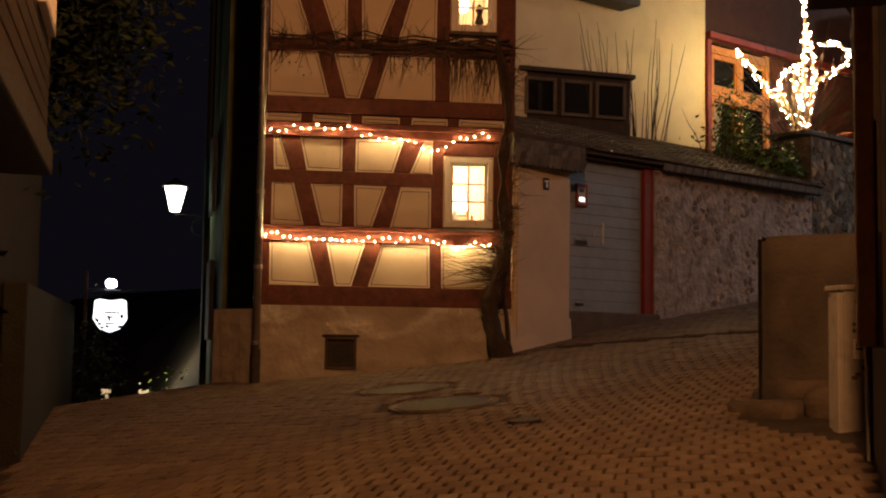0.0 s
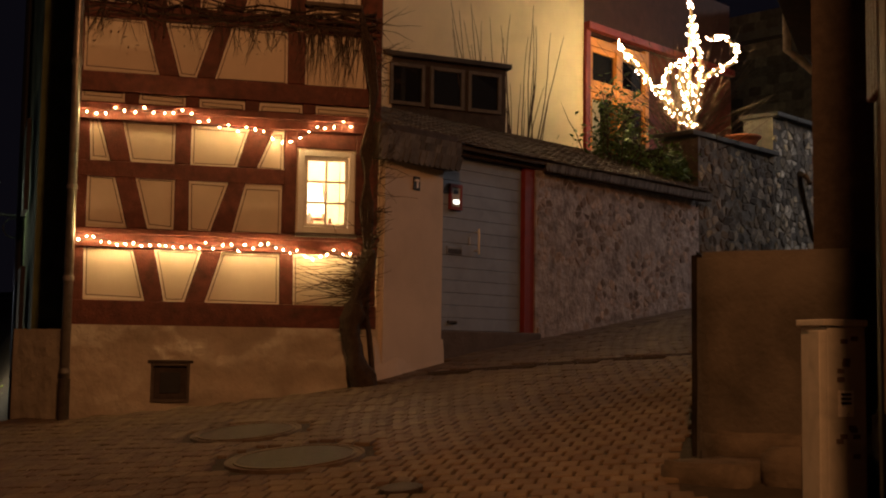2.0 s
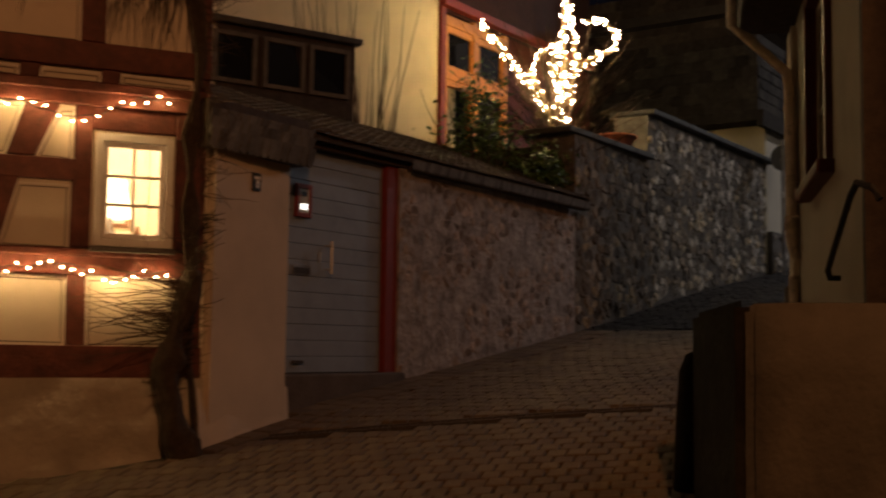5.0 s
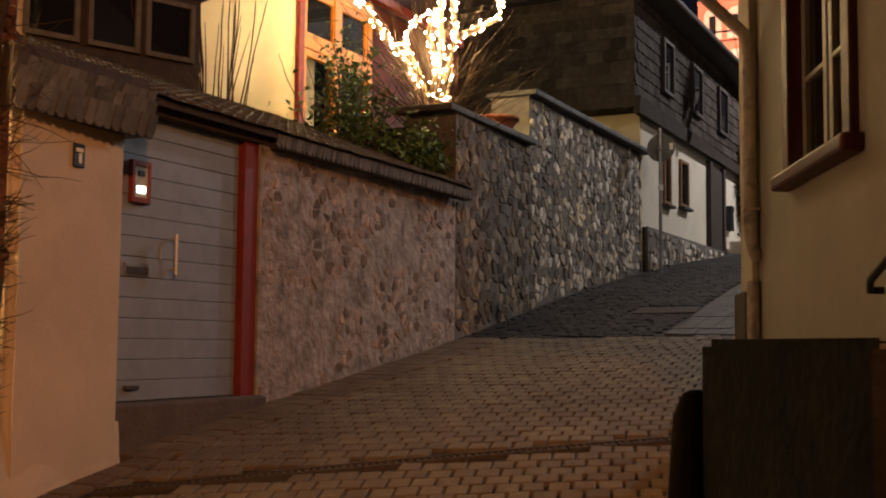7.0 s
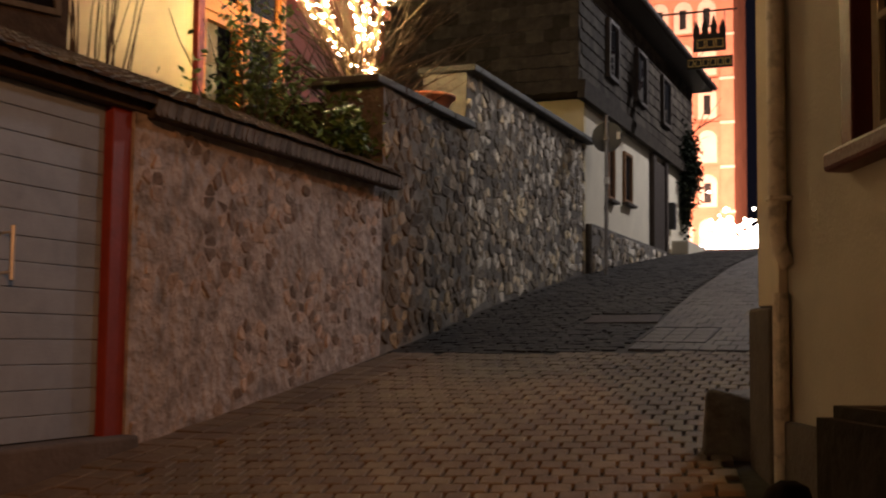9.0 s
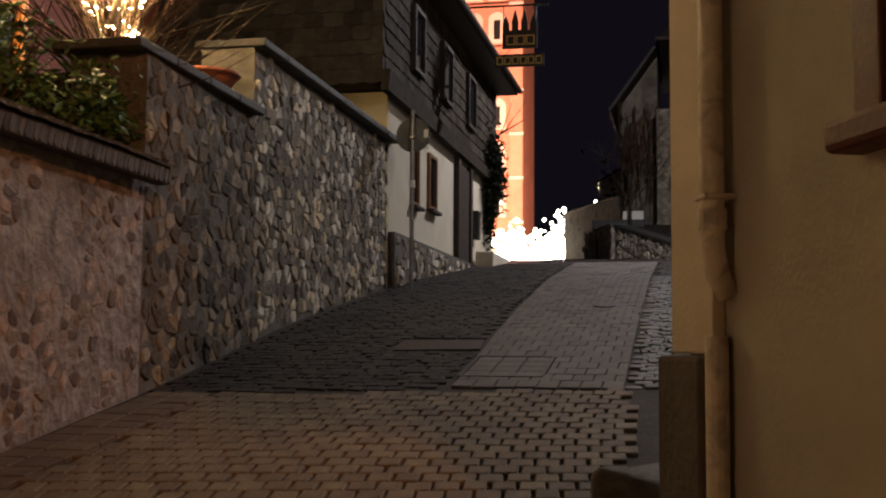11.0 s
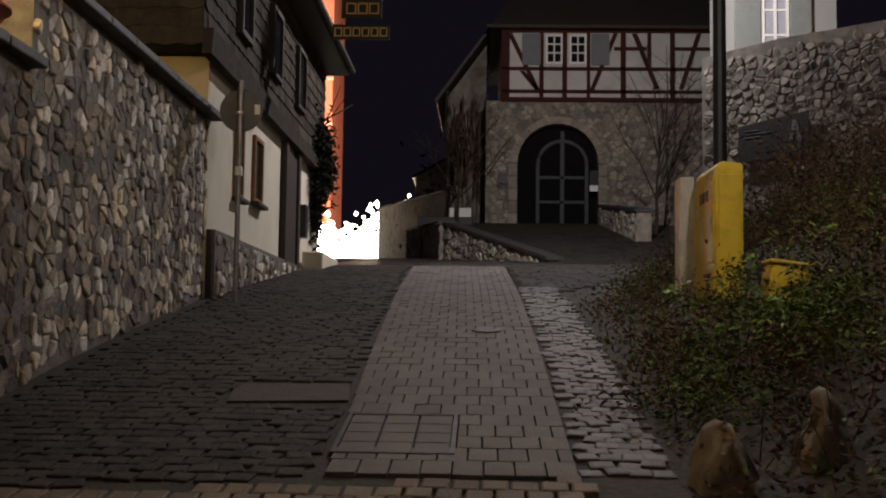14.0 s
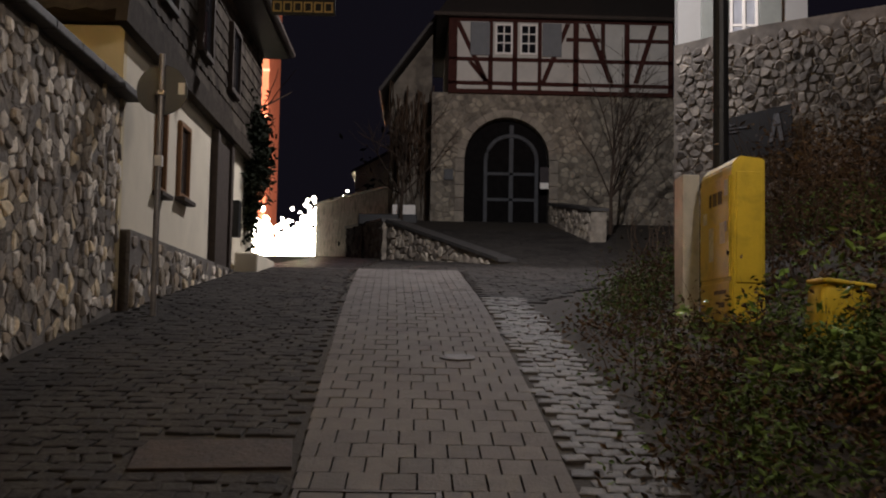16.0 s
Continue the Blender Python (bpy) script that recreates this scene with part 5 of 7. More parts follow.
part("stay", tube(bmesh.new(), [(-0.44, 0, -0.2), (-0.44, 0, -3.5)], 0.03), BLACK, shd)
b1 = thing("lane_bush", Matrix.Translation((8.3, 19.6, -0.4)), "dim leafy bush below the shield sign", "bush")
leaf_cloud("leaves", [((-0.3, 0, 1.3), (0.25, 0.3, 0.5), 700), ((0, 0, 0.2), (0.3, 0.3, 0.6), 400)], 0.07, LEAF, b1, 31)
b2 = thing("lane_bush", Matrix.Translation((12.6, 25.2, -1.2)), "green bush lit from below at the lane's end", "bush")
leaf_cloud("leaves", [((0, 0, 1.0), (0.45, 0.4, 0.45), 1400)], 0.07, LEAFBRIGHT, b2, 32)
lowwall = thing("pale_low_wall", Matrix.Translation((12.2, 27.6, -1.6)) @ Matrix.Rotation(radians(-25), 4, "Z"), "brightly lit pale low wall at the lane's end", "wall")
part("wall", boxed(-0.5, 1.2, 0.0, 0.3, 0.0, 1.75, bevel=0.03), WHITEWALL, lowwall)
part("post", boxed(0.15, 0.40, -0.06, 0.36, 0.0, 1.95, bevel=0.03), WHITEWALL, lowwall)
part("post", boxed(-0.76, -0.51, -0.06, 0.36, 0.0, 1.95, bevel=0.03), WHITEWALL, lowwall)
# Source out of view, added to brighten the pale wall and bush.
lamp("lane_light", "POINT", (11.6, 26.2, 1.5), 160, (1.0, 0.82, 0.55), 0.08)

# ---- gatehouse ----
gh = thing("gatehouse", Matrix.Translation((46.4, 0.0, 5.3)), "stone gatehouse with an arched doorway and half-timbered upper floor", "gatehouse")
GH = mat("gatehouse_stone", (0.20, 0.175, 0.14), 0.9, 0.35, 2.5, 0.5, 9, stain=0.5, stain_scale=1.4)
GM = Matrix.Translation((46.4, 7.93, 5.3)) @ Matrix.Rotation(radians(-90), 4, "Z") @ Matrix.Scale(0.903, 4)     # x along the front, y into the building
gh.matrix_world = GM
ARC = [(2.43 + 1.36 * math.cos(a), 3.86 + 1.36 * math.sin(a)) for a in (math.pi - math.pi * k / 16 for k in range(17))]
front = prism(bmesh.new(), [(0.0, 0.0), (0.0, 6.0), (8.4, 6.0), (8.4, 0.0), (3.79, 0.0)] + list(reversed(ARC)) + [(1.07, 0.0)], 0.0, 0.6)
gwall = part("stone_wall", front, GH, gh, "rough stone ground floor")
part("side_wall", boxed(0.0, 0.5, 0.61, 8.0, 0.0, 6.0), GH, gh)
rng = random.Random(41)
vs, fs = [], []
for poly in cells(8.4, 4.3, 0.30, 0.15, 77):
    cx, cz = sum(p[0] for p in poly) / len(poly), sum(p[1] for p in poly) / len(poly) + 1.7
    if (math.hypot(cx - 2.43, cz - 3.86) < 1.62 and cz > 3.86) or (abs(cx - 2.43) < 1.6 and cz <= 3.86):
        continue
    (ax, az), v, f = stone_data(poly, 0.09 * rng.uniform(0.6, 2), 0.028 * rng.uniform(0.3, 1.5), rng)
    k = len(vs)
    vs += [(x + ax, y, z + az + 1.7) for x, y, z in v]
    fs += [tuple(i + k for i in q) for q in f]
pydata("stone_rest", vs, fs, mat("gatehouse_rubble", (0.25, 0.215, 0.165), 0.9, 0.4, 4, 0.6, 14, island=0.45, stain=0.3, stain_scale=1.2), gwall)["kind"] = "stuff"
for k in range(15):
    a0, a1 = math.pi * k / 15, math.pi * (k + 1) / 15 - 0.012
    bm = prism(bmesh.new(), [(2.43 + r * math.cos(a), 3.86 + r * math.sin(a)) for r, a in ((1.36, a0), (1.60, a0), (1.60, a1), (1.36, a1))], -0.06, 0.3)
    part("arch_stone", bm, mat("arch_stone", (0.26, 0.225, 0.18), 0.9, 0.3, 4, 0.3, per_object=0.25), gh)
for s, x0 in ((0, 0.77), (1, 3.79)):
    for k in range(5):
        part("arch_stone", boxed(x0, x0 + 0.30, -0.05, 0.3, 1.75 + k * 0.42, 2.16 + k * 0.42, bevel=0.02), MATS["arch_stone"], gh)
DOORGREY = mat("grey_arched_door", (0.085, 0.088, 0.094), 0.85, 0.2, 5, 0.2, spec=0.1)
# Matte black stands for the unlit depth of the arch.
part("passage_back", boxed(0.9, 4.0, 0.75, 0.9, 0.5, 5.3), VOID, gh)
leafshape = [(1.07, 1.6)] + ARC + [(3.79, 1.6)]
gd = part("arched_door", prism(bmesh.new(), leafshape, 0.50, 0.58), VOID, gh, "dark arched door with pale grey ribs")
for x0, x1, z0, z1 in ((2.54, 2.68, 1.7, 5.05), (1.80, 3.42, 3.40, 3.50), (1.80, 3.42, 2.56, 2.66), (1.80, 3.42, 1.7, 1.82), (1.72, 1.84, 1.7, 3.9), (3.38, 3.50, 1.7, 3.9)):
    part("rib", boxed(x0, x1, 0.44, 0.50, z0, z1, bevel=0.012), DOORGREY, gd)
arc = bmesh.new()
tube(arc, [(2.61 + 0.83 * math.cos(a), 0.46, 3.9 + 0.80 * math.sin(a)) for a in (math.pi * k / 14 for k in range(15))], 0.07, sides=6)
part("arched_rib", arc, DOORGREY, gd)
part("notice", boxed(3.50, 3.78, -0.075, -0.06, 2.92, 3.12), WHITEPAINT, gh, "white paper notice beside the door")
part("notice", boxed(3.50, 3.78, -0.073, -0.06, 3.13, 3.62), mat("dark_notice", (0.05, 0.04, 0.04), 0.8), gh)
part("wall_plaque", boxed(0.42, 0.72, -0.075, -0.04, 3.15, 3.5, bevel=0.01), BLACK, gh)
# half-timbered floor
part("plaster_wall", boxed(0.5, 7.75, -0.10, 0.3, 6.0, 8.5), mat("white_infill", (0.52, 0.49, 0.44), 0.9, 0.1, 2, 0.2, stain=0.15), gh)
part("side_wall", boxed(0.5, 0.8, 0.301, 8.0, 6.0, 8.5), MATS["white_infill"], gh)
for x0, x1, z0, z1 in ((0.5, 7.75, 8.32, 8.5), (0.5, 7.75, 7.02, 7.14), (0.5, 7.75, 6.24, 6.36), (0.5, 7.75, 5.96, 6.10), (0.5, 0.78, 6.1, 8.32), (1.78, 1.93, 6.1, 8.32), (2.56, 2.72, 6.1, 8.32),
                       (3.38, 3.50, 6.1, 8.32), (4.52, 4.70, 6.1, 8.32), (5.42, 5.55, 7.14, 8.32), (6.18, 6.34, 6.1, 8.32), (7.6, 7.75, 6.1, 8.32), (4.7, 5.4, 7.72, 7.84), (6.34, 7.6, 7.72, 7.84), (4.3, 4.52, 7.72, 7.84)):
    part("beam", boxed(x0, x1, -0.16, -0.10, z0, z1, bevel=0.008), mat("dark_red_timber", (0.05, 0.016, 0.012), 0.8, 0.3, 8, 0.2, spec=0.15), gh)
for (xa, za), (xb, zb) in (((0.78, 8.3), (1.72, 6.36)), ((4.35, 8.3), (3.56, 6.36)), ((4.98, 8.3), (5.75, 6.4)), ((7.15, 8.3), (6.55, 6.4)), ((1.2, 7.0), (1.72, 6.36))):
    part("brace", prism(bmesh.new(), [(xa - 0.08, za), (xa + 0.08, za), (xb + 0.08, zb), (xb - 0.08, zb)], -0.152, -0.10), MATS["dark_red_timber"], gh)
for x in (2.0, 2.80):
    w = bmesh.new()
    for p in ((x, x + 0.06, 7.25, 8.25), (x + 0.5, x + 0.56, 7.25, 8.25), (x + 0.06, x + 0.5, 8.19, 8.25), (x + 0.06, x + 0.5, 7.25, 7.31), (x + 0.26, x + 0.30, 7.31, 8.19), (x + 0.06, x + 0.26, 7.6, 7.64), (x + 0.06, x + 0.26, 7.9, 7.94), (x + 0.3, x + 0.5, 7.6, 7.64), (x + 0.3, x + 0.5, 7.9, 7.94)):
        box(w, p[0], p[1], -0.17, -0.12, p[2], p[3])
    wn = part("window", w, WHITEPAINT, gh, "small white six-pane window")
    part("pane", boxed(x + 0.06, x + 0.5, -0.135, -0.13, 7.31, 8.19), DARKPANE, wn)
for x in (1.20, 3.52):
    sh = part("shutter", boxed(x, x + 0.62, -0.20, -0.165, 7.2, 8.28, bevel=0.008), mat("grey_shutter", (0.16, 0.165, 0.17), 0.7, 0.1, 5, 0.1), gh, "plain grey window shutter")
hiproof = bmesh.new()
v = [hiproof.verts.new(p) for p in ((0.1, -0.6, 8.42), (8.3, -0.6, 8.42), (8.3, 8.5, 8.42), (0.1, 8.5, 8.42), (2.2, 3.8, 12.6), (6.2, 3.8, 12.6))]
for q in ((0, 1, 5, 4), (1, 2, 5), (2, 3, 4, 5), (3, 0, 4), (3, 2, 1, 0)):
    hiproof.faces.new([v[i] for i in q])
part("roof", hiproof, SLATE, gh)
part("gutter", tube(bmesh.new(), [(0.0, -0.62, 8.42), (8.3, -0.62, 8.40)], 0.07), DARKWOOD, gh)
wing = prism(bmesh.new(), [(-1.35, 1.0), (0.0, 1.0), (0.0, 8.3), (-1.35, 6.45)], 1.5, 7.0)
part("wing", wing, GH, gh, "creeper-hung side wing")
part("wing_roof", prism(bmesh.new(), [(-1.7, 6.15), (0.35, 9.0), (0.35, 9.15), (-1.75, 6.25)], 0.8, 7.2), SLATE, gh)
rng = random.Random(44)
crp = thing("bare_creeper", GM, "bare hanging creeper stems on the gatehouse corner", "creeper")
for i in range(70):
    bm = bmesh.new()
    twig(rng, bm, (rng.uniform(-1.4, 0.1), rng.uniform(0.9, 1.45), rng.uniform(4.5, 6.6)), (rng.uniform(-0.1, 0.1), -0.05, -1), rng.uniform(1.5, 3.5), 0.022, 0.12, 5, 4)
    part("stem", bm, TWIG, crp)

# forecourt walls, planter, far garden wall
PALERUB = mat("pale_rubble", (0.30, 0.26, 0.21), 0.9, 0.4, 4, 0.9, 7, stain=0.6, stain_scale=2.5, depth=0.06)
RUBJ = mat("pale_rubble_stone", (0.36, 0.31, 0.25), 0.9, 0.4, 6, 0.7, 16, island=0.4, stain=0.3, stain_scale=1.5)


def rough_wall(name, a, b, za, zb, base, thick, label, face=True):
    """A rubble wall between two plan points with a sloping top, its stones towards the lane."""
    a, b = Vector((*a, 0)), Vector((*b, 0))
    w = (b - a).length
    m = Matrix.Translation((a.x, a.y, base)) @ Matrix.Rotation(math.atan2(b.y - a.y, b.x - a.x), 4, "Z")
    t = thing(name, m, label, "wall")
    core = part("wall", prism(bmesh.new(), [(0, -0.4), (w, -0.4), (w, zb - base), (0, za - base)], 0.0, thick), PALERUB, t)
    if face:
        rg = random.Random(int(a.x * 10))
        vs, fs = [], []
        for poly in cells(w, max(za, zb) - base, 0.26, 0.15, int(a.x)):
            u, z = sum(p[0] for p in poly) / len(poly), sum(p[1] for p in poly) / len(poly)
            if z > (za + (zb - za) * u / w) - base - 0.09:
                continue
            (ax, az), v, f = stone_data(poly, 0.07 * rg.uniform(0.6, 2), 0.035 * rg.uniform(0.3, 1.5), rg)
            k = len(vs)
            vs += [(x + ax, y, z_ + az) for x, y, z_ in v]
            fs += [tuple(q + k for q in o) for o in f]
        pydata("stone_rest", vs, fs, RUBJ, core)["kind"] = "stuff"
    part("coping", prism(bmesh.new(), [(-0.05, za - base), (w + 0.05, zb - base), (w + 0.05, zb - base + 0.08), (-0.05, za - base + 0.08)], -0.05, thick + 0.05), COPING, t)
    return t


rough_wall("forecourt_wall", (42.5, 9.05), (38.0, 6.5), 6.50, 5.22, 4.9, 0.4, "rubble retaining wall sloping down beside the ramp")
rough_wall("forecourt_wall", (50.0, 10.55), (42.5, 9.15), 7.02, 6.50, 5.3, 0.4, "low rendered retaining wall along the upper lane")
rough_wall("gate_side_wall", (46.2, 4.5), (41.8, 3.95), 7.45, 6.80, 5.6, 0.4, "low stone wall flanking the gatehouse approach")
rough_wall("long_garden_wall", (70.0, 13.3), (49.0, 8.9), 10.1, 8.30, 6.0, 0.4, "long pale garden wall with a sloping top", False)
pl_ = thing("planter_trough", Matrix.Translation((46.0, 9.0, 6.75)), "dark planting trough with a pale notice board", "planter")
part("trough", boxed(-0.3, 0.3, -0.7, 0.95, 0.0, 0.30, bevel=0.02), BLACK, pl_)
part("board", boxed(-0.02, 0.02, -0.65, 0.0, 0.32, 0.60), WHITEPAINT, pl_)
part("leg", boxed(-0.2, 0.2, -0.6, 0.85, -1.0, 0.0), DARKWOOD, pl_)
shed = thing("pale_shed", Matrix.Translation((68.0, 9.0, 7.0)), "small pale gabled shed behind the wall", "shed")
part("body", prism(bmesh.new(), [(0.0, 0.0), (2.3, 0.0), (2.3, 4.5), (0.0, 5.8)], -3.0, 0.0), WHITEWALL, shed).matrix_basis = Matrix.Rotation(radians(90), 4, "Z")
part("roof", prism(bmesh.new(), [(-0.1, 5.85), (2.5, 4.38), (2.5, 4.5), (-0.1, 5.97)], -3.2, 0.15), SLATE, shed).matrix_basis = Matrix.Rotation(radians(90), 4, "Z")


def bare_tree(name, place, height, seed, label, spread=0.5, r=0.06):
    t = thing(name, Matrix.Translation(place), label, "tree")
    rg = random.Random(seed)
    bm = bmesh.new()
    trunk = twig(rg, bm, (0, 0, 0), (0, 0, 1), height * 0.5, r, 0.08, 5, 7)
    part("trunk", bm, BARK, t)
    cr = bmesh.new()
    for k in range(14):
        p = trunk[rg.choice((2, 3, 4, 5))]
        w = (rg.uniform(-1, 1) * spread * 1.6, rg.uniform(-1, 1) * spread * 1.6, rg.uniform(0.5, 1.2))
        limb = twig(rg, cr, p, w, height * rg.uniform(0.3, 0.6), r * 0.4, 0.2, 5, 5)
        for q in range(6):
            twig(rg, cr, limb[rg.choice((2, 3, 4))], (w[0] + rg.uniform(-1, 1), w[1] + rg.uniform(-1, 1), w[2]), height * rg.uniform(0.12, 0.28), r * 0.16, 0.25, 4, 4)
    part("crown", cr, BARK, t)
    return t


bare_tree("bare_tree", (45.6, 8.75, 6.75), 4.2, 51, "small bare tree beside the gatehouse corner")
bare_tree("bare_tree", (43.5, 3.2, 6.2), 5.8, 52, "dark bare shrub-like tree against the gatehouse", 0.35)
bare_tree("bare_tree", (36.0, 13.4, 5.0), 8.0, 53, "dark leaning bare tree beside the lane", 0.8, 0.12)
dead = thing("dark_hedge", Matrix.Translation((60.0, 9.6, 6.5)), "dark clipped hedge and trees in the distance", "hedge")
leaf_cloud("leaves", [((0, -1.5, 2.5), (1.2, 1.2, 1.4), 900)], 0.16, LEAF, dead, 55)

# rubble wall and white house on the right
rwall = thing("terrace_wall", Matrix.Translation((31.2, 4.2, 4.0)) @ Matrix.Rotation(radians(-133), 4, "Z"), "high rubble terrace wall hung with dry stems", "wall")
body = part("wall", prism(bmesh.new(), [(0.0, -1.0), (11.0, -1.0), (11.0, 4.5), (4.0, 4.32), (1.5, 4.36), (0.0, 4.28)], 0.0, 0.6), mat("terrace_rubble", (0.15, 0.13, 0.11), 0.9, 0.35, 2.5, 0.5, 9, stain=0.4, stain_scale=1.6), rwall)
vs, fs = [], []
for poly in cells(7.0, 4.3, 0.20, 0.115, 81):
    if sum(p[1] for p in poly) / len(poly) > 4.2:
        continue
    (ax, az), v, f = stone_data(poly, 0.09 * rng.uniform(0.6, 2), 0.014 * rng.uniform(0.3, 1.5), rng)
    k = len(vs)
    vs += [(x + ax, y, z + az) for x, y, z in v]
    fs += [tuple(i + k for i in q) for q in f]
pydata("stone_rest", vs, fs, mat("terrace_stone", (0.165, 0.143, 0.122), 0.9, 0.4, 6, 0.7, 16, island=0.45, stain=0.4, stain_scale=1.2), body)["kind"] = "stuff"
bn = thing("dark_banner", rwall.matrix_world @ Matrix.Translation((0.75, -0.08, 2.35)), "black event banner with pale print on the terrace wall", "banner")
part("cloth", prism(bmesh.new(), [(0, 0.0), (1.28, 0.0), (1.28, 0.72), (0, 0.60)], 0.0, 0.02), mat("black_cloth", (0.009, 0.008, 0.009), 0.8, 0.2, 5, 0.1), bn)
for k, w in enumerate((0.25, 0.5, 0.3)):
    part("bar", boxed(0.12, 0.12 + w, -0.006, 0.0, 0.50 - k * 0.055, 0.515 - k * 0.055), mat("print_grey", (0.11, 0.11, 0.12), 0.7), bn)
part("print_shape", prism(bmesh.new(), [(0.92, 0.18), (0.98, 0.18), (1.04, 0.46), (1.10, 0.18), (1.16, 0.18), (1.08, 0.60), (1.0, 0.60)], -0.006, 0.0), MATS["print_grey"], bn)
wh = thing("white_house", Matrix.Translation((36.0, 3.07, 8.2)) @ Matrix.Rotation(radians(-90), 4, "Z"), "white house above the terrace wall with green-grey shutters", "house")
part("wall", boxed(0.0, 2.65, 0.0, 0.3, -3.5, 4.5), mat("white_render", (0.30, 0.295, 0.28), 0.9, 0.05, 1.5, 0.1), wh)
part("roof", boxed(-0.1, 2.8, -0.4, 1.2, 4.5, 4.75), SLATE, wh)
w = bmesh.new()
for p in ((1.04, 1.10, 1.2, 3.2), (1.56, 1.62, 1.2, 3.2), (1.30, 1.36, 1.2, 3.2), (1.10, 1.30, 1.75, 1.80), (1.36, 1.56, 1.75, 1.80), (1.10, 1.30, 2.3, 2.35), (1.36, 1.56, 2.3, 2.35), (1.10, 1.30, 1.2, 1.26), (1.36, 1.56, 1.2, 1.26)):
    box(w, p[0], p[1], -0.06, 0.0, p[2], p[3])
wn = part("window", w, WHITEPAINT, wh)
part("pane", boxed(1.10, 1.56, -0.03, -0.01, 1.26, 3.2), mat("pale_curtained_pane", (0.36, 0.37, 0.40), 0.3, 0.1, 5, 0), wn)
for sx, sw in ((0.46, 0.56), (1.64, 0.46)):
    part("shutter", boxed(sx, sx + sw, -0.08, 0.0, 1.1, 3.3, bevel=0.01), mat("grey_green_shutter", (0.20, 0.21, 0.19), 0.7, 0.1, 5, 0.1), wh)
post = thing("utility_pole", Matrix.Translation((23.5, 5.45, 3.6)), "tall dark tarred pole rising behind the yellow cabinet", "pole")
part("pole", tube(bmesh.new(), [(0, 0, 0), (0, 0, 1.2), (0, 0, 6.3)], 0.085, 0.065, 12), BLACK, post)
part("cap", lathe(bmesh.new(), [(0.07, 6.3), (0.09, 6.32), (0.02, 6.40)], 12), ZINC, post)
# Unseen lamps and cables, added as fixtures for the cool and corner lights.
for place, ends in (((31.6, 6.0, 11.3), ((0.0, 5.0, 0.9), (4.4, -3.0, 0.9))), ((18.0, 5.6, 7.7), ((-4.6, -1.5, 0.7), (5.5, -0.15, 2.2)))):
    hung = thing("unseen_street_lamp", Matrix.Translation(place), "unseen street lamp on a cable, added to go with a light", "street lamp", group="hanging street lamps")
    part("hood", lathe(bmesh.new(), [(0.24, 0.2), (0.26, 0.22), (0.08, 0.34), (0.03, 0.40)], 16), BLACK, hung)
    part("cable", tube(bmesh.new(), [ends[0], (0.0, 0.0, 0.40), ends[1]], 0.008, sides=5), BLACK, hung)

# yellow cabinet and its neighbours
ybox = thing("yellow_cabinet", Matrix.Translation((21.3, 5.94, ground(21.6, 5.8) - 0.06)) @ Matrix.Rotation(radians(-88), 4, "Z"), "yellow utility cabinet, scuffed, with torn stickers", "cabinet")
shape = prism(bmesh.new(), [(0.0, 0.0), (0.25, 0.0), (0.25, 1.22), (0.06, 1.24), (0.0, 1.17)], 0.0, 0.82)
bmesh.ops.bevel(shape, geom=list(shape.edges), offset=0.012, segments=2, affect="EDGES")
part("body", shape, YELLOW, ybox)
ydoor = part("door", boxed(-0.014, -0.001, 0.03, 0.79, 0.34, 1.10, bevel=0.005), YELLOW, ybox)
part("panel", boxed(-0.012, -0.001, 0.03, 0.79, 0.08, 0.31, bevel=0.005), YELLOW, ybox)
part("lock", boxed(-0.024, -0.014, 0.08, 0.11, 0.68, 0.76, bevel=0.004), ZINC, ydoor)
for y, z, w, h in ((0.20, 0.90, 0.10, 0.10), (0.34, 0.90, 0.10, 0.10), (0.48, 0.90, 0.05, 0.10), (0.10, 0.22, 0.30, 0.03), (0.14, 0.12, 0.14, 0.04)):
    part("print_bar", boxed(-0.018, -0.014, y, y + w, z, z + h), mat("dark_print", (0.10, 0.07, 0.02), 0.7, 0.3, 20, 0), ybox)
for y, z, w, h in ((0.12, 0.60, 0.14, 0.16), (0.42, 0.48, 0.12, 0.26), (0.60, 0.78, 0.10, 0.09), (0.05, 0.95, 0.09, 0.12)):
    part("torn_sticker", boxed(-0.017, -0.0145, y, y + w, z, z + h), mat("pale_paper", (0.62, 0.56, 0.36), 0.8, 0.3, 25, 0.2), ybox)
part("side_plate", boxed(0.03, 0.22, -0.010, -0.001, 0.30, 1.12, bevel=0.004), YELLOW, ybox)
gbox = thing("grey_service_post", Matrix.Translation((22.15, 5.99, ground(22.2, 6.0) - 0.05)) @ Matrix.Rotation(radians(-90), 4, "Z"), "grey service post with a pipe beside the yellow cabinet", "cabinet")
part("body", boxed(-0.10, 0.04, 0.1, 0.4, 0.0, 1.26, bevel=0.01), GREYBOX, gbox)
part("pipe", tube(bmesh.new(), [(0.09, 0.02, 0.0), (0.09, 0.02, 1.22)], 0.026, sides=10), GREYBOX, gbox)
for z in (0.3, 0.7, 1.1):
    part("pipe_clip", boxed(0.04, 0.13, -0.01, 0.10, z, z + 0.03, bevel=0.004), GREYBOX, gbox)
grit = thing("yellow_grit_bin", Matrix.Translation((19.65, 5.79, ground(19.65, 5.79) + 0.03)) @ Matrix.Rotation(radians(7), 4, "X"), "small yellow bin half hidden by plants", "bin")
gb = boxed(-0.14, 0.14, -0.15, 0.15, 0, 0.40, bevel=0.035)
part("body", gb, YELLOW, grit, smooth=True)
part("lid", boxed(-0.15, 0.15, -0.16, 0.16, 0.40, 0.43, bevel=0.012), YELLOW, grit)

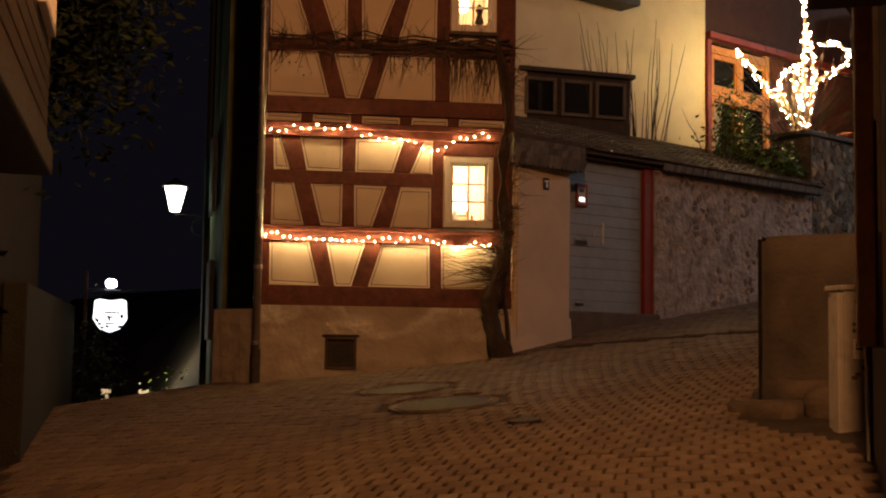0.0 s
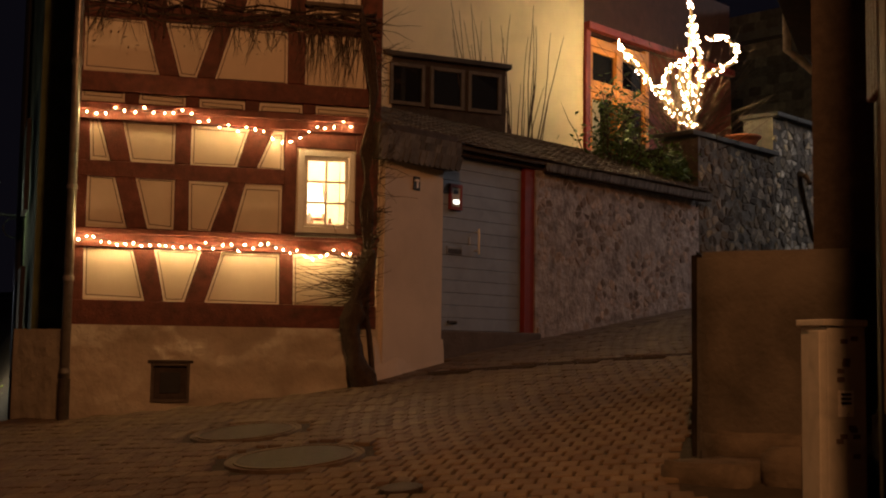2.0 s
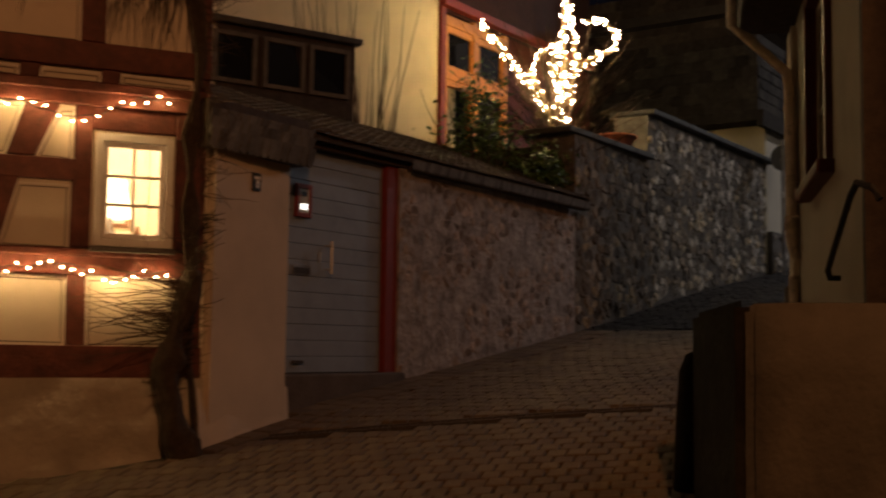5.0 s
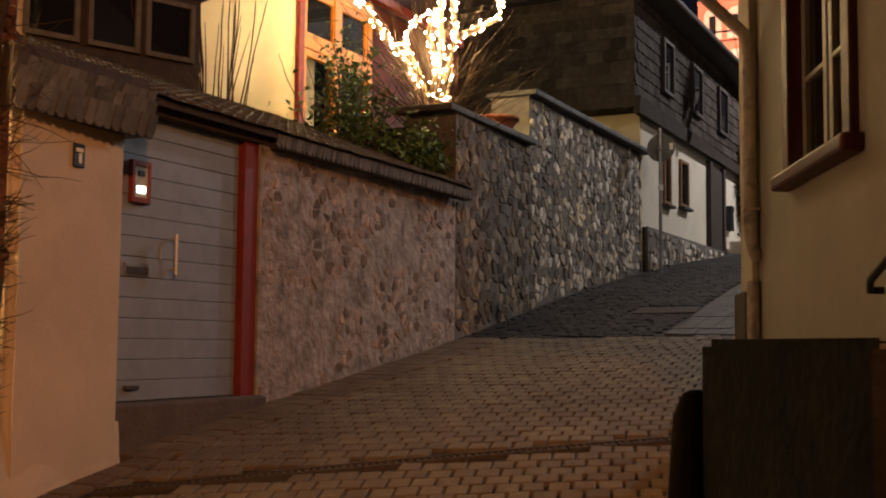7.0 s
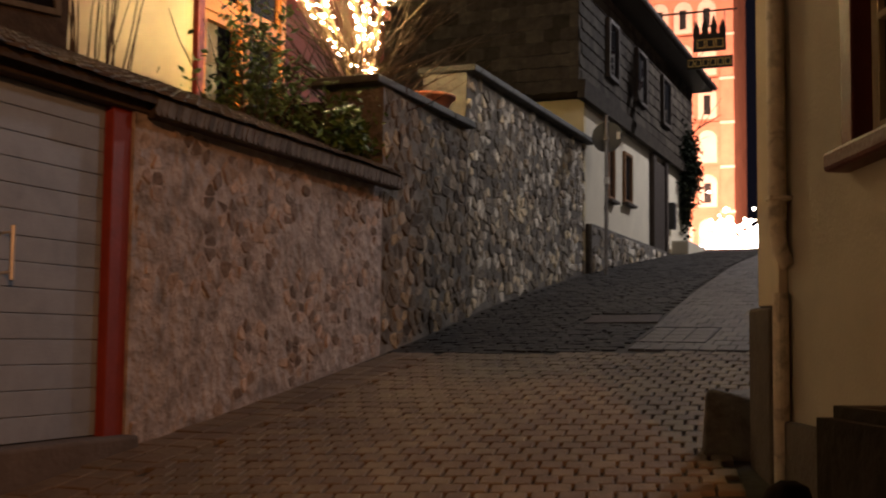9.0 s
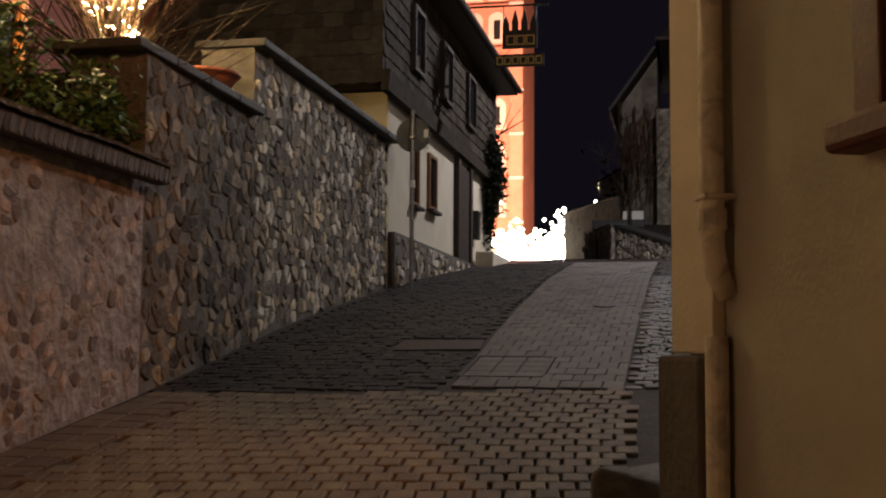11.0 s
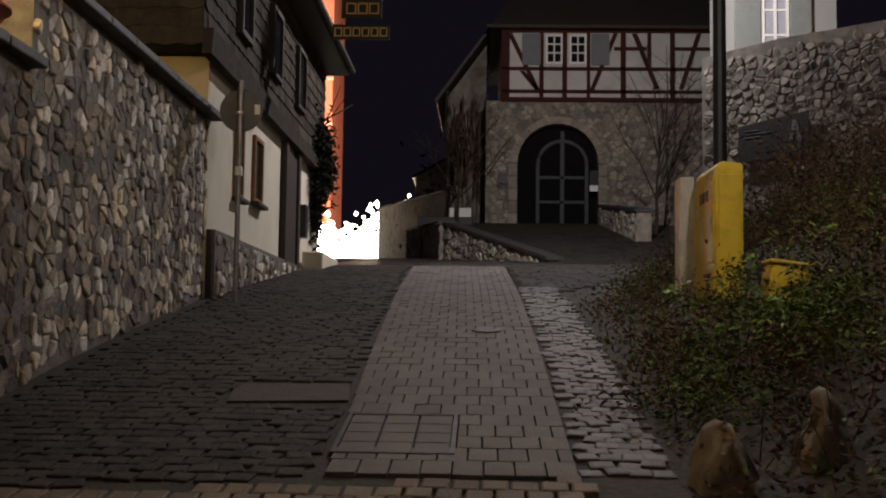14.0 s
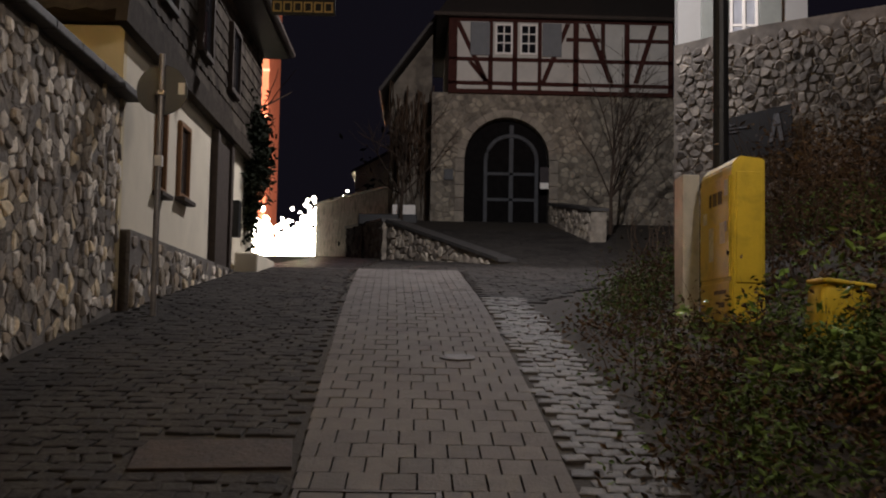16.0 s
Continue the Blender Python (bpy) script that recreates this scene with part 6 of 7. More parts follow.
# planted bank
bank = thing("planted_bank", Matrix.Translation((20.0, 6.0, 3.2)), "tangled low garden plants on a dark bank", "plants", kind="")
tagged(bank, kind="stuff")
spots, brown, bright = [], [], []
rng = random.Random(61)
for i in range(900):
    x, y = rng.uniform(15.8, 29.0), rng.uniform(1.0, 7.0)
    if y > 6.85 - 0.1 * math.sin(x * 3) - 0.22 * max(0.0, x - 22) or (x < 17.6 and y < 4.0) or (21.0 < x < 23.7 and 5.3 < y < 6.25) or (17.5 < x < 19.9 and 5.65 < y < 6.4 and rng.random() < 0.6) or (19.3 < x < 20.0 and 5.5 < y < 6.05):
        continue
    if x < 17.0 and rng.random() < 0.5:
        continue
    h = 0.10 + 0.05 * min(4.0, 6.9 - y) + rng.uniform(0.0, 0.14)
    z = ground(x, y) + h * rng.uniform(0.3, 0.75)
    target_list = brown if rng.random() < 0.56 or (x < 18 and rng.random() < 0.3) else spots
    target_list.append(((x - 20, y - 6, z - 3.2), (0.20, 0.20, 0.06 + 0.25 * h), 120))
for i in range(12):
    x, y = rng.uniform(17.6, 21.0), rng.uniform(5.2, 6.6)
    bright.append(((x - 20, y - 6, ground(x, y) + 0.38 - 3.2), (0.09, 0.09, 0.05), 7))
for i in range(60):
    x, y = rng.uniform(18.6, 19.45), rng.uniform(5.55, 6.1)
    spots.append(((x - 20, y - 6, ground(x, y) + rng.uniform(0.08, 0.26) - 3.2), (0.08, 0.08, 0.06), 60))
for i in range(46):
    x, y = rng.uniform(17.3, 20.8), rng.uniform(5.6, 6.75)
    (brown if i % 3 == 0 else spots).append(((x - 20, y - 6, ground(x, y) + rng.uniform(0.10, 0.34) - 3.2), (0.13, 0.12, 0.08), 110))
leaf_cloud("leaves", spots, 0.025, mat("bank_leaf", (0.085, 0.125, 0.034), 0.7, 0.4, 10, 0.1, island=0.55, spec=0.08), bank, 62)
leaf_cloud("dry_leaves", brown, 0.027, LEAFBROWN, bank, 63)
leaf_cloud("bright_leaves", bright, 0.05, LEAFBRIGHT, bank, 64)
bm = bmesh.new()
for i in range(420):
    x = rng.uniform(16.2, 28.0)
    y = rng.uniform(3.0, 6.9) - 0.22 * max(0.0, x - 22)
    twig(rng, bm, (x - 20, y - 6, ground(x, y) - 3.2), (rng.uniform(-0.5, 0.5), rng.uniform(-0.3, 0.5), 1), rng.uniform(0.25, 0.8), 0.005, 0.3, 3, 3)
tagged(part("stem_mass", bm, TWIG, bank), kind="stuff")
scr = thing("dry_scrub", Matrix.Translation((30.0, 1.0, 4.5)), "dark dry scrub rising behind the bank", "scrub")
tagged(scr, kind="stuff")
bm = bmesh.new()
for i in range(620):
    x, y = rng.uniform(-4, 10), rng.uniform(-6, 2.6)
    twig(rng, bm, (x, y, ground(30 + x, 1 + y) - 4.5), (rng.uniform(-0.3, 0.3), rng.uniform(-0.3, 0.3), 1), rng.uniform(0.6, 2.0), 0.007, 0.25, 4, 3)
tagged(part("stem_mass", bm, TWIG, scr), kind="stuff")
thicket = bmesh.new()
for i in range(520):
    x = rng.uniform(21.5, 30.0)
    y = rng.uniform(0.5, 5.6 - 0.30 * (x - 21.5))
    twig(rng, thicket, (x - 30, y - 1, ground(x, y) - 4.5), (rng.uniform(-0.35, 0.35), rng.uniform(-0.35, 0.35), 1), rng.uniform(0.7, 1.7), 0.006, 0.28, 4, 3)
tagged(part("stem_mass", thicket, TWIG, scr), kind="stuff")
near = []
for i in range(170):
    x = rng.uniform(21.5, 30.0)
    y = rng.uniform(0.5, 5.5 - 0.30 * (x - 21.5))
    near.append(((x - 30, y - 1, ground(x, y) + rng.uniform(0.2, 1.0) - 4.5), (0.28, 0.28, 0.2), 80))
leaf_cloud("thicket_leaves", near, 0.032, LEAFBROWN, scr, 67)
leaf_cloud("dry_leaves", [((rng.uniform(-5, 9), rng.uniform(-6, 2.4), rng.uniform(0.2, 1.1)), (0.5, 0.5, 0.25), 130) for _ in range(150)], 0.05, mat("scrub_leaf", (0.03, 0.022, 0.013), 0.85, 0.4, 10, 0.1, island=0.5, spec=0.1), scr, 66)
for (x, y, s) in ((16.60, 6.84, 0.16), (16.85, 6.30, 0.15)):
    rk = bmesh.new()
    bmesh.ops.create_icosphere(rk, subdivisions=3, radius=s)
    for v in rk.verts:
        v.co = Vector((v.co.x * 0.7, v.co.y * (0.75 - 1.4 * v.co.z), v.co.z * 1.9)) + 0.75 * s * noise.noise_vector(v.co * (1.1 / s) + Vector((x, y, 0))) + 0.22 * s * noise.noise_vector(v.co * (3.2 / s))
    ob = part("boulder", rk, mat("pale_boulder", (0.17, 0.14, 0.105), 0.9, 0.25, 6, 0.6, 20, stain=0.5, stain_scale=4), None, smooth=True)
    ob.matrix_world = Matrix.Translation((x, y, ground(x, y) + s * 0.2))
    tagged(ob, "rough pale boulder at the edge of the planting", "boulder", group="boulders edging the bank")

# ---- church tower and market lights in the distance ----
ch = thing("church_tower", Matrix.Translation((120.0, 22.3, 7.0)), "tall floodlit red and white church tower", "church tower")
part("shaft", boxed(0.0, 9.0, 1.3, 11.0, 0.0, 46.0), REDSTONE, ch)
part("buttress", boxed(-0.8, 8.0, 0.0, 1.29, 0.0, 40.0), REDSTONE, ch)
for k in range(9):
    z0 = 4.5 + k * 4.3
    for i in range(4):
        y = 1.75 + i * 2.3
        pn = prism(bmesh.new(), [(y, z0), (y + 1.75, z0), (y + 1.75, z0 + 2.3)] + [(y + 0.875 + 0.875 * math.cos(a), z0 + 2.3 + 0.875 * math.sin(a)) for a in (math.pi * q / 8 for q in range(1, 8))] + [(y, z0 + 2.3)], -0.12, 0.0)
        pn.transform(Matrix(((0, 1, 0, 0), (1, 0, 0, 0), (0, 0, 1, 0), (0, 0, 0, 1))))
        bmesh.ops.recalc_face_normals(pn, faces=pn.faces)
        part("blind_arch", pn, PALESTONE, ch, "pale plastered blind arch")
        if k % 2:
            part("lancet", boxed(-0.16, -0.12, y + 0.55, y + 1.2, z0 + 0.4, z0 + 2.3), BLACK, ch)
    part("string_course", boxed(-0.3, 0.0, 1.3, 11.0, z0 - 0.75, z0 - 0.4), REDSTONE, ch)
    part("string_course", boxed(-0.95, -0.8, -0.1, 1.3, z0 - 0.7, z0 - 0.45), PALESTONE, ch)
mk = thing("market_lights", Matrix.Translation((78.0, 13.6, 7.7)), "dazzling market stall and tree lights in the distance", "lights")
tagged(mk, kind="stuff")
vs, fs = [], []
rng = random.Random(71)
for cx, cz, sx, sz, n in ((2.2, 1.0, 0.9, 0.7, 260), (0.2, 1.2, 0.8, 0.9, 300), (3.6, 0.9, 0.6, 0.8, 160), (-0.9, 1.5, 0.4, 0.7, 160), (-1.5, 1.0, 0.5, 0.7, 200), (-2.6, 0.8, 0.5, 0.6, 160), (-0.5, 2.4, 0.6, 0.35, 60)):
    for _ in range(n):
        p = Vector((rng.gauss(0, 0.6), rng.gauss(cx, sx), max(-0.3, rng.gauss(cz, sz))))
        k, r = len(vs), rng.uniform(0.06, 0.2)
        vs += [p + Vector(d) * r for d in ((1, 0, 0), (-1, 0, 0), (0, 1, 0), (0, -1, 0), (0, 0, 1), (0, 0, -1))]
        fs += [(k + a, k + b, k + c) for a, b, c in ((0, 2, 4), (2, 1, 4), (1, 3, 4), (3, 0, 4), (2, 0, 5), (1, 2, 5), (3, 1, 5), (0, 3, 5))]
pydata("bulbs", vs, fs, MARKET, mk)["kind"] = "stuff"

# ---- things on the half-timbered front ----
def garland(name, path, count, seed, label):
    g = thing(name, HM, label, "light string", group="light strings on the house front")
    rg = random.Random(seed)
    pts = [Vector((u, -0.112, z)) for u, z in path]
    lens = [(b - a).length for a, b in zip(pts, pts[1:])]

    def along(s):
        s *= sum(lens)
        for a, b, d in zip(pts, pts[1:], lens):
            if s <= d:
                return a.lerp(b, s / d)
            s -= d
        return pts[-1].copy()
    wire = [along(i / 60) + Vector((0, rg.uniform(-0.01, 0.01), 0.012 * math.sin(i * 1.3))) for i in range(61)]
    part("wire", tube(bmesh.new(), wire, 0.004, sides=5), BLACK, g)
    bb = bmesh.new()
    bmesh.ops.create_icosphere(bb, subdivisions=1, radius=0.0068)
    me = mesh_of(bb, "bulb")
    me.materials.append(BULB)
    for i in range(count):
        p = along((i + 0.5) / count + rg.uniform(-0.004, 0.004)) + Vector((0, -0.012 + rg.uniform(-0.015, 0.02), rg.choice((-0.03, 0.022)) + rg.uniform(-0.012, 0.012)))
        shared("bulb", me, g, Matrix.Translation(p))
    return g


garland("light_string", [(0.08, 4.11), (0.17, 4.14), (0.55, 4.19), (1.01, 4.20), (1.25, 4.11), (1.46, 4.07), (1.75, 4.04), (1.93, 3.98), (2.14, 3.97), (2.3, 4.02), (2.55, 4.15), (2.82, 4.16)], 30, 1, "drooping string of warm bulbs along the upper beam")
garland("light_string", [(0.06, 2.81), (0.2, 2.88), (0.5, 2.85), (0.74, 2.86), (1.27, 2.84), (1.68, 2.83), (1.9, 2.86), (2.05, 2.88), (2.25, 2.80), (2.4, 2.76), (2.56, 2.82), (2.82, 2.83)], 36, 2, "string of warm bulbs along the lower beam")

vine = thing("climbing_vine", HM, "old bare climbing vine with a twisted trunk and hanging tendrils", "vine")
rng = random.Random(17)
bm = bmesh.new()
tube(bm, [(2.99, -0.22, 1.30), (2.93, -0.22, 1.5), (2.84, -0.20, 1.75), (2.80, -0.18, 2.05), (2.82, -0.17, 2.25), (2.88, -0.16, 2.42), (2.95, -0.15, 2.62), (2.98, -0.13, 2.85)], 0.115, 0.07, 14)
bmesh.ops.subdivide_edges(bm, edges=list(bm.edges), cuts=2, use_grid_fill=True)
for v in bm.verts:
    swell = 0.03 * math.sin(min(1.0, max(0.0, (v.co.z - 1.6) / 1.1)) * math.pi)
    v.co += Vector((0.0, -swell, 0.0)) + 0.05 * noise.noise_vector(v.co * 5) + 0.022 * noise.noise_vector(v.co * 17)
part("trunk", bm, BARK, vine, "gnarled dark trunk", smooth=True)
bm = bmesh.new()
for k in range(5):
    o = rng.uniform(-0.08, 0.08)
    tube(bm, [(2.97 + o * 0.3, -0.12, 2.75), (2.93 + o, -0.12, 3.3), (2.96 - o, -0.11, 3.9), (2.99 + o * 0.6, -0.13, 4.5), (2.92 + o, -0.12, 5.0), (2.85, -0.12, 5.2 + 0.05 * k)], 0.026, 0.016, 7)
part("stem", bm, BARK, vine)
part("stem", tube(bmesh.new(), [(3.06, -0.20, 1.34), (3.03, -0.20, 1.6), (3.0, -0.18, 1.95), (2.96, -0.17, 2.2), (2.99, -0.15, 2.6)], 0.03, 0.02, 7), BARK, vine)
bm = bmesh.new()
for i in range(170):
    z = rng.uniform(1.9, 3.3)
    a = rng.uniform(0, 6.28)
    twig(rng, bm, (2.84 + 0.13 * min(1.0, max(0.0, z - 2.0)) + 0.06 * math.cos(a), -0.2 + 0.03 * math.sin(a), z), (math.cos(a), -0.5 * abs(math.sin(a)), rng.uniform(-0.2, 1.0)), rng.uniform(0.08, 0.26), 0.006, 0.35, 4, 3)
tagged(part("twig_mass", bm, BARK, vine), kind="stuff")
bm = bmesh.new()
for k in range(6):
    z = 5.14 + 0.04 * k
    tube(bm, [(3.02 - i * 0.2, -0.10 + rng.uniform(-0.05, 0.04), z + rng.uniform(-0.05, 0.05)) for i in range(16)], 0.015, 0.006, 5)
part("runner", bm, BARK, vine)
bm = bmesh.new()
for i in range(230):
    u = rng.uniform(0.05, 3.0)
    twig(rng, bm, (u, -0.10, 5.2 + rng.uniform(-0.08, 0.2)), (rng.uniform(-0.35, 0.35), rng.uniform(-0.12, 0.0), -1 if rng.random() < 0.75 else 0.6), rng.choice((0.15, 0.25, 0.35, 0.5)), 0.0055, 0.3, 4, 3)
for i in range(60):
    u = rng.uniform(2.3, 2.98)
    twig(rng, bm, (u, -0.10, 5.15), (rng.uniform(-0.25, 0.1), -0.03, -1), rng.uniform(0.3, 0.75), 0.005, 0.2, 5, 3)
for i in range(70):
    twig(rng, bm, (2.95, -0.14, rng.uniform(2.3, 2.75)), (-1, rng.uniform(-0.2, 0.02), rng.uniform(-0.25, 0.55)), rng.uniform(0.3, 1.0), 0.006, 0.22, 5, 3)
for i in range(90):
    twig(rng, bm, (3.02, -0.12, rng.uniform(3.4, 5.3)), (rng.uniform(-0.2, 1.0), rng.uniform(-0.4, 0.1), rng.uniform(-0.6, 0.6)), rng.uniform(0.15, 0.5), 0.005, 0.3, 4, 3)
tagged(part("tendril_mass", bm, TWIG, vine), kind="stuff")
leaf_cloud("dry_leaves", [((0.25 + 0.31 * i, -0.12, 5.0), (0.12, 0.02, 0.10), 10) for i in range(9)], 0.024, LEAFBROWN, vine, 18)

pipe = thing("downpipe", HM, "old zinc downpipe with collars on the house corner", "downpipe")
part("pipe", tube(bmesh.new(), [(0.02, -0.15, 0.95), (0.02, -0.15, 5.0), (0.02, -0.15, 8.9)], 0.045, sides=14), ZINC, pipe, smooth=True)
for z in (1.55, 2.45, 3.35, 4.6, 5.6):
    part("collar", tube(bmesh.new(), [(0.02, -0.15, z), (0.02, -0.15, z + 0.05)], 0.056, sides=14), ZINC, pipe)
    part("bracket", boxed(-0.01, 0.05, -0.15, -0.04, z + 0.06, z + 0.085), IRON, pipe)
part("foot_section", tube(bmesh.new(), [(0.02, -0.15, 0.9), (0.02, -0.15, 1.5)], 0.058, sides=14), IRON, pipe)

# things in the lit window
tl = thing("table_lamp", HM @ Matrix.Translation((2.42, 0.42, 3.0)), "glowing table lamp behind the window", "lamp")
part("base", lathe(bmesh.new(), [(0.07, 0.0), (0.03, 0.05), (0.05, 0.15), (0.02, 0.25), (0.02, 0.3)], 14), ZINC, tl, smooth=True)
part("shade", lathe(bmesh.new(), [(0.17, 0.28), (0.17, 0.29), (0.12, 0.58), (0.11, 0.58)], 18), SHADE, tl, smooth=True)
pf = thing("picture_frame", HM @ Matrix.Translation((2.60, 1.585, 3.5)), "small framed picture on the room's wall", "picture")
part("frame", boxed(-0.12, 0.12, -0.02, 0.0, -0.18, 0.18, bevel=0.008), BROWNWOOD, pf)
part("sheet", boxed(-0.09, 0.09, -0.024, -0.02, -0.15, 0.15), WHITEPAINT, pf)
sl = thing("window_shelf", HM @ Matrix.Translation((2.25, 0.25, 2.95)), "white shelf inside the window", "shelf")
part("shelf", boxed(0.0, 0.6, 0.0, 0.4, 0.0, 0.045, bevel=0.005), WHITEPAINT, sl)
for i, (u, h, m_) in enumerate(((0.38, 0.22, BROWNWOOD), (0.46, 0.12, WHITEPAINT), (0.53, 0.17, TERRA))):
    j = thing("ornament", HM @ Matrix.Translation((2.25 + u, 0.36, 2.995)), ("brown wooden candlestick on the window shelf", "small white pot on the window shelf", "red clay jar on the window shelf")[i], "ornament")
    part("body", lathe(bmesh.new(), [(0.03, 0), (0.018, h * 0.4), (0.025, h * 0.7), (0.012, h)], 12), m_, j, smooth=True)
lamp("upper_room_light", "POINT", tuple(HM @ Vector((2.5, 0.7, 6.0))), 32, (1.0, 0.68, 0.36), 0.1)
fig = thing("window_ornament", HM @ Matrix.Translation((2.66, 0.12, 5.55)), "small dark ornament hanging in the upper window", "ornament")
part("body", lathe(bmesh.new(), [(0.01, 0.0), (0.06, 0.06), (0.03, 0.16), (0.05, 0.22), (0.01, 0.3)], 10), BLACK, fig, smooth=True)

# ---- covers and channel in the paving ----
def laid(x, y, turn=0.0, lift=0.0):
    """A pose lying on the sloping ground at x, y."""
    n = Vector((rise(x - 0.4) - rise(x + 0.4), 0, 0.8)).normalized()
    return Matrix.Translation((x, y, rise(x) + lift)) @ Vector((0, 0, 1)).rotation_difference(n).to_matrix().to_4x4() @ Matrix.Rotation(turn, 4, "Z")


for x, y, r in ((6.62, 8.28, 0.50), (7.2, 9.65, 0.46)):
    mh = thing("manhole_cover", laid(x, y), "round cast-iron manhole cover in a concrete ring", "manhole cover", group="manhole covers")
    part("rim", lathe(bmesh.new(), [(r, -0.05), (r, 0.012), (r - 0.022, 0.012), (r - 0.027, 0.004)], 48), BRIGHTIRON, mh)
    part("inner_ring", lathe(bmesh.new(), [(r * 0.88, -0.05), (r * 0.88, 0.016), (r * 0.84, 0.016), (r * 0.84, 0.010)], 48), BRIGHTIRON, mh)
    part("plate", lathe(bmesh.new(), [(r * 0.83, -0.05), (r * 0.83, 0.012), (0.02, 0.013)], 40), IRON, mh)
mc = thing("square_cover", laid(17.55, 8.44), "square manhole cover filled with grey pavers", "manhole cover")
for p in ((-0.455, 0.455, -0.325, -0.30), (-0.455, 0.455, 0.30, 0.325), (-0.455, -0.43, -0.30, 0.30), (0.43, 0.455, -0.30, 0.30)):
    part("rim", boxed(p[0], p[1], p[2], p[3], -0.05, 0.016), IRON, mc)
for i in range(4):
    for j in range(3):
        w = 0.86 / 4
        part("paver", boxed(-0.43 + i * w + 0.006, -0.43 + (i + 1) * w - 0.006, -0.3 + j * 0.2 + 0.006, -0.3 + (j + 1) * 0.2 - 0.006, -0.05, 0.012, bevel=0.003), STRIP, mc)
rp = thing("rusty_plate", laid(18.6, 9.22, 0.1), "flat rusty iron cover plate in the cobbles", "cover plate")
part("plate", boxed(-0.26, 0.26, -0.38, 0.38, -0.05, 0.004, bevel=0.003), mat("rusty_iron", (0.048, 0.032, 0.023), 0.8, 0.35, 9, 0.4, 40), rp)
for x, y in ((21.3, 7.94), (6.2, 6.75)):
    sc = thing("valve_cover", laid(x, y, 0.4), "small dark valve cover in the paving", "cover plate", group="valve covers")
    part("lid", lathe(bmesh.new(), [(0.13, -0.04), (0.13, 0.022), (0.10, 0.026)], 16), IRON, sc)
chan = thing("drain_channel", Matrix.Identity(4), "slotted iron drain channel across the lane", "drain")
A, B = Vector((12.05, 7.15, 0)), Vector((10.0, 10.35, 0))
d = (B - A).normalized()
side_way = Vector((-d.y, d.x, 0))
for k in range(12):
    s0, s1 = (B - A).length * k / 12, (B - A).length * (k + 1) / 12 - 0.01
    for o in (-0.06, 0.045):
        bm = bmesh.new()
        q = [A + d * s + side_way * (o + w) for s in (s0, s1) for w in (0, 0.02)]
        top = [Vector((p.x, p.y, rise(p.x) + 0.014)) for p in q]
        lo = [Vector((p.x, p.y, rise(p.x) - 0.04)) for p in q]
        t_, b_ = [bm.verts.new(p) for p in top], [bm.verts.new(p) for p in lo]
        for f in ((0, 1, 3, 2),):
            bm.faces.new([t_[i] for i in f])
        for i, j in ((0, 1), (1, 3), (3, 2), (2, 0)):
            bm.faces.new((t_[i], t_[j], b_[j], b_[i]))
        bmesh.ops.recalc_face_normals(bm, faces=bm.faces)
        part("rail", bm, IRON, chan)
bar_me = mesh_of(boxed(-0.009, 0.009, -0.04, 0.045, -0.03, 0.011), "slot_bar")
bar_me.materials.append(IRON)
L = (B - A).length
for k in range(int(L / 0.045)):
    p = A + d * (k + 0.5) * 0.045
    shared("slot_bar", bar_me, chan, Matrix.Translation((p.x, p.y, rise(p.x))) @ Matrix.Rotation(math.atan2(d.y, d.x), 4, "Z"))

# ---- paving ----
def inside(poly, x, y):
    odd = False
    for i in range(len(poly)):
        (x0, y0), (x1, y1) = poly[i - 1], poly[i]
        if (y0 > y) != (y1 > y) and x < (x1 - x0) * (y - y0) / (y1 - y0) + x0:
            odd = not odd
    return odd


LANE = [(-4.5, -3.2), (0.5, -0.9), (6.4, 4.1), (6.8, 5.2), (7.8, 5.9), (8.9, 6.3), (12.8, 7.3), (16.72, 7.45), (16.5, 8.7), (16.2, 10.92), (12.3, 10.85), (10.7, 10.6), (9.5, 10.5),
        (7.0, 12.25), (8.1, 14.6), (5.6, 14.6), (4.4, 12.1), (2.3, 7.3), (-0.5, 3.0), (-5, -0.5)]
CENTRE = Vector((16.0, -8.1))
HOLES = [(6.62, 8.28, 0.53), (7.2, 9.65, 0.49), (6.2, 6.75, 0.12)]


def paver(corner, h, seed_rng, drop=0.03, edge=0.012, rim=0.006):
    """Eight corners and five faces of a block with a worn rim, over four plan corners."""
    cx, cy = sum(p[0] for p in corner) / 4, sum(p[1] for p in corner) / 4
    vs = []
    tilt = seed_rng.uniform(-0.02, 0.02), seed_rng.uniform(-0.02, 0.02)
    for f, dz in ((1.0, -drop), (1.0, h - rim), (None, h)):
        for x, y in corner:
            if f is None:
                l = math.hypot(x - cx, y - cy)
                k = 1 - edge / l
                x, y = cx + (x - cx) * k, cy + (y - cy) * k
            vs.append((x, y, ground(x, y) + dz + (x - cx) * tilt[0] + (y - cy) * tilt[1]))
    fs = [(8, 9, 10, 11)] + [(4 + i, 4 + (i + 1) % 4, 8 + (i + 1) % 4, 8 + i) for i in range(4)] + [(i, (i + 1) % 4, 4 + (i + 1) % 4, 4 + i) for i in range(4)]
    return vs, fs


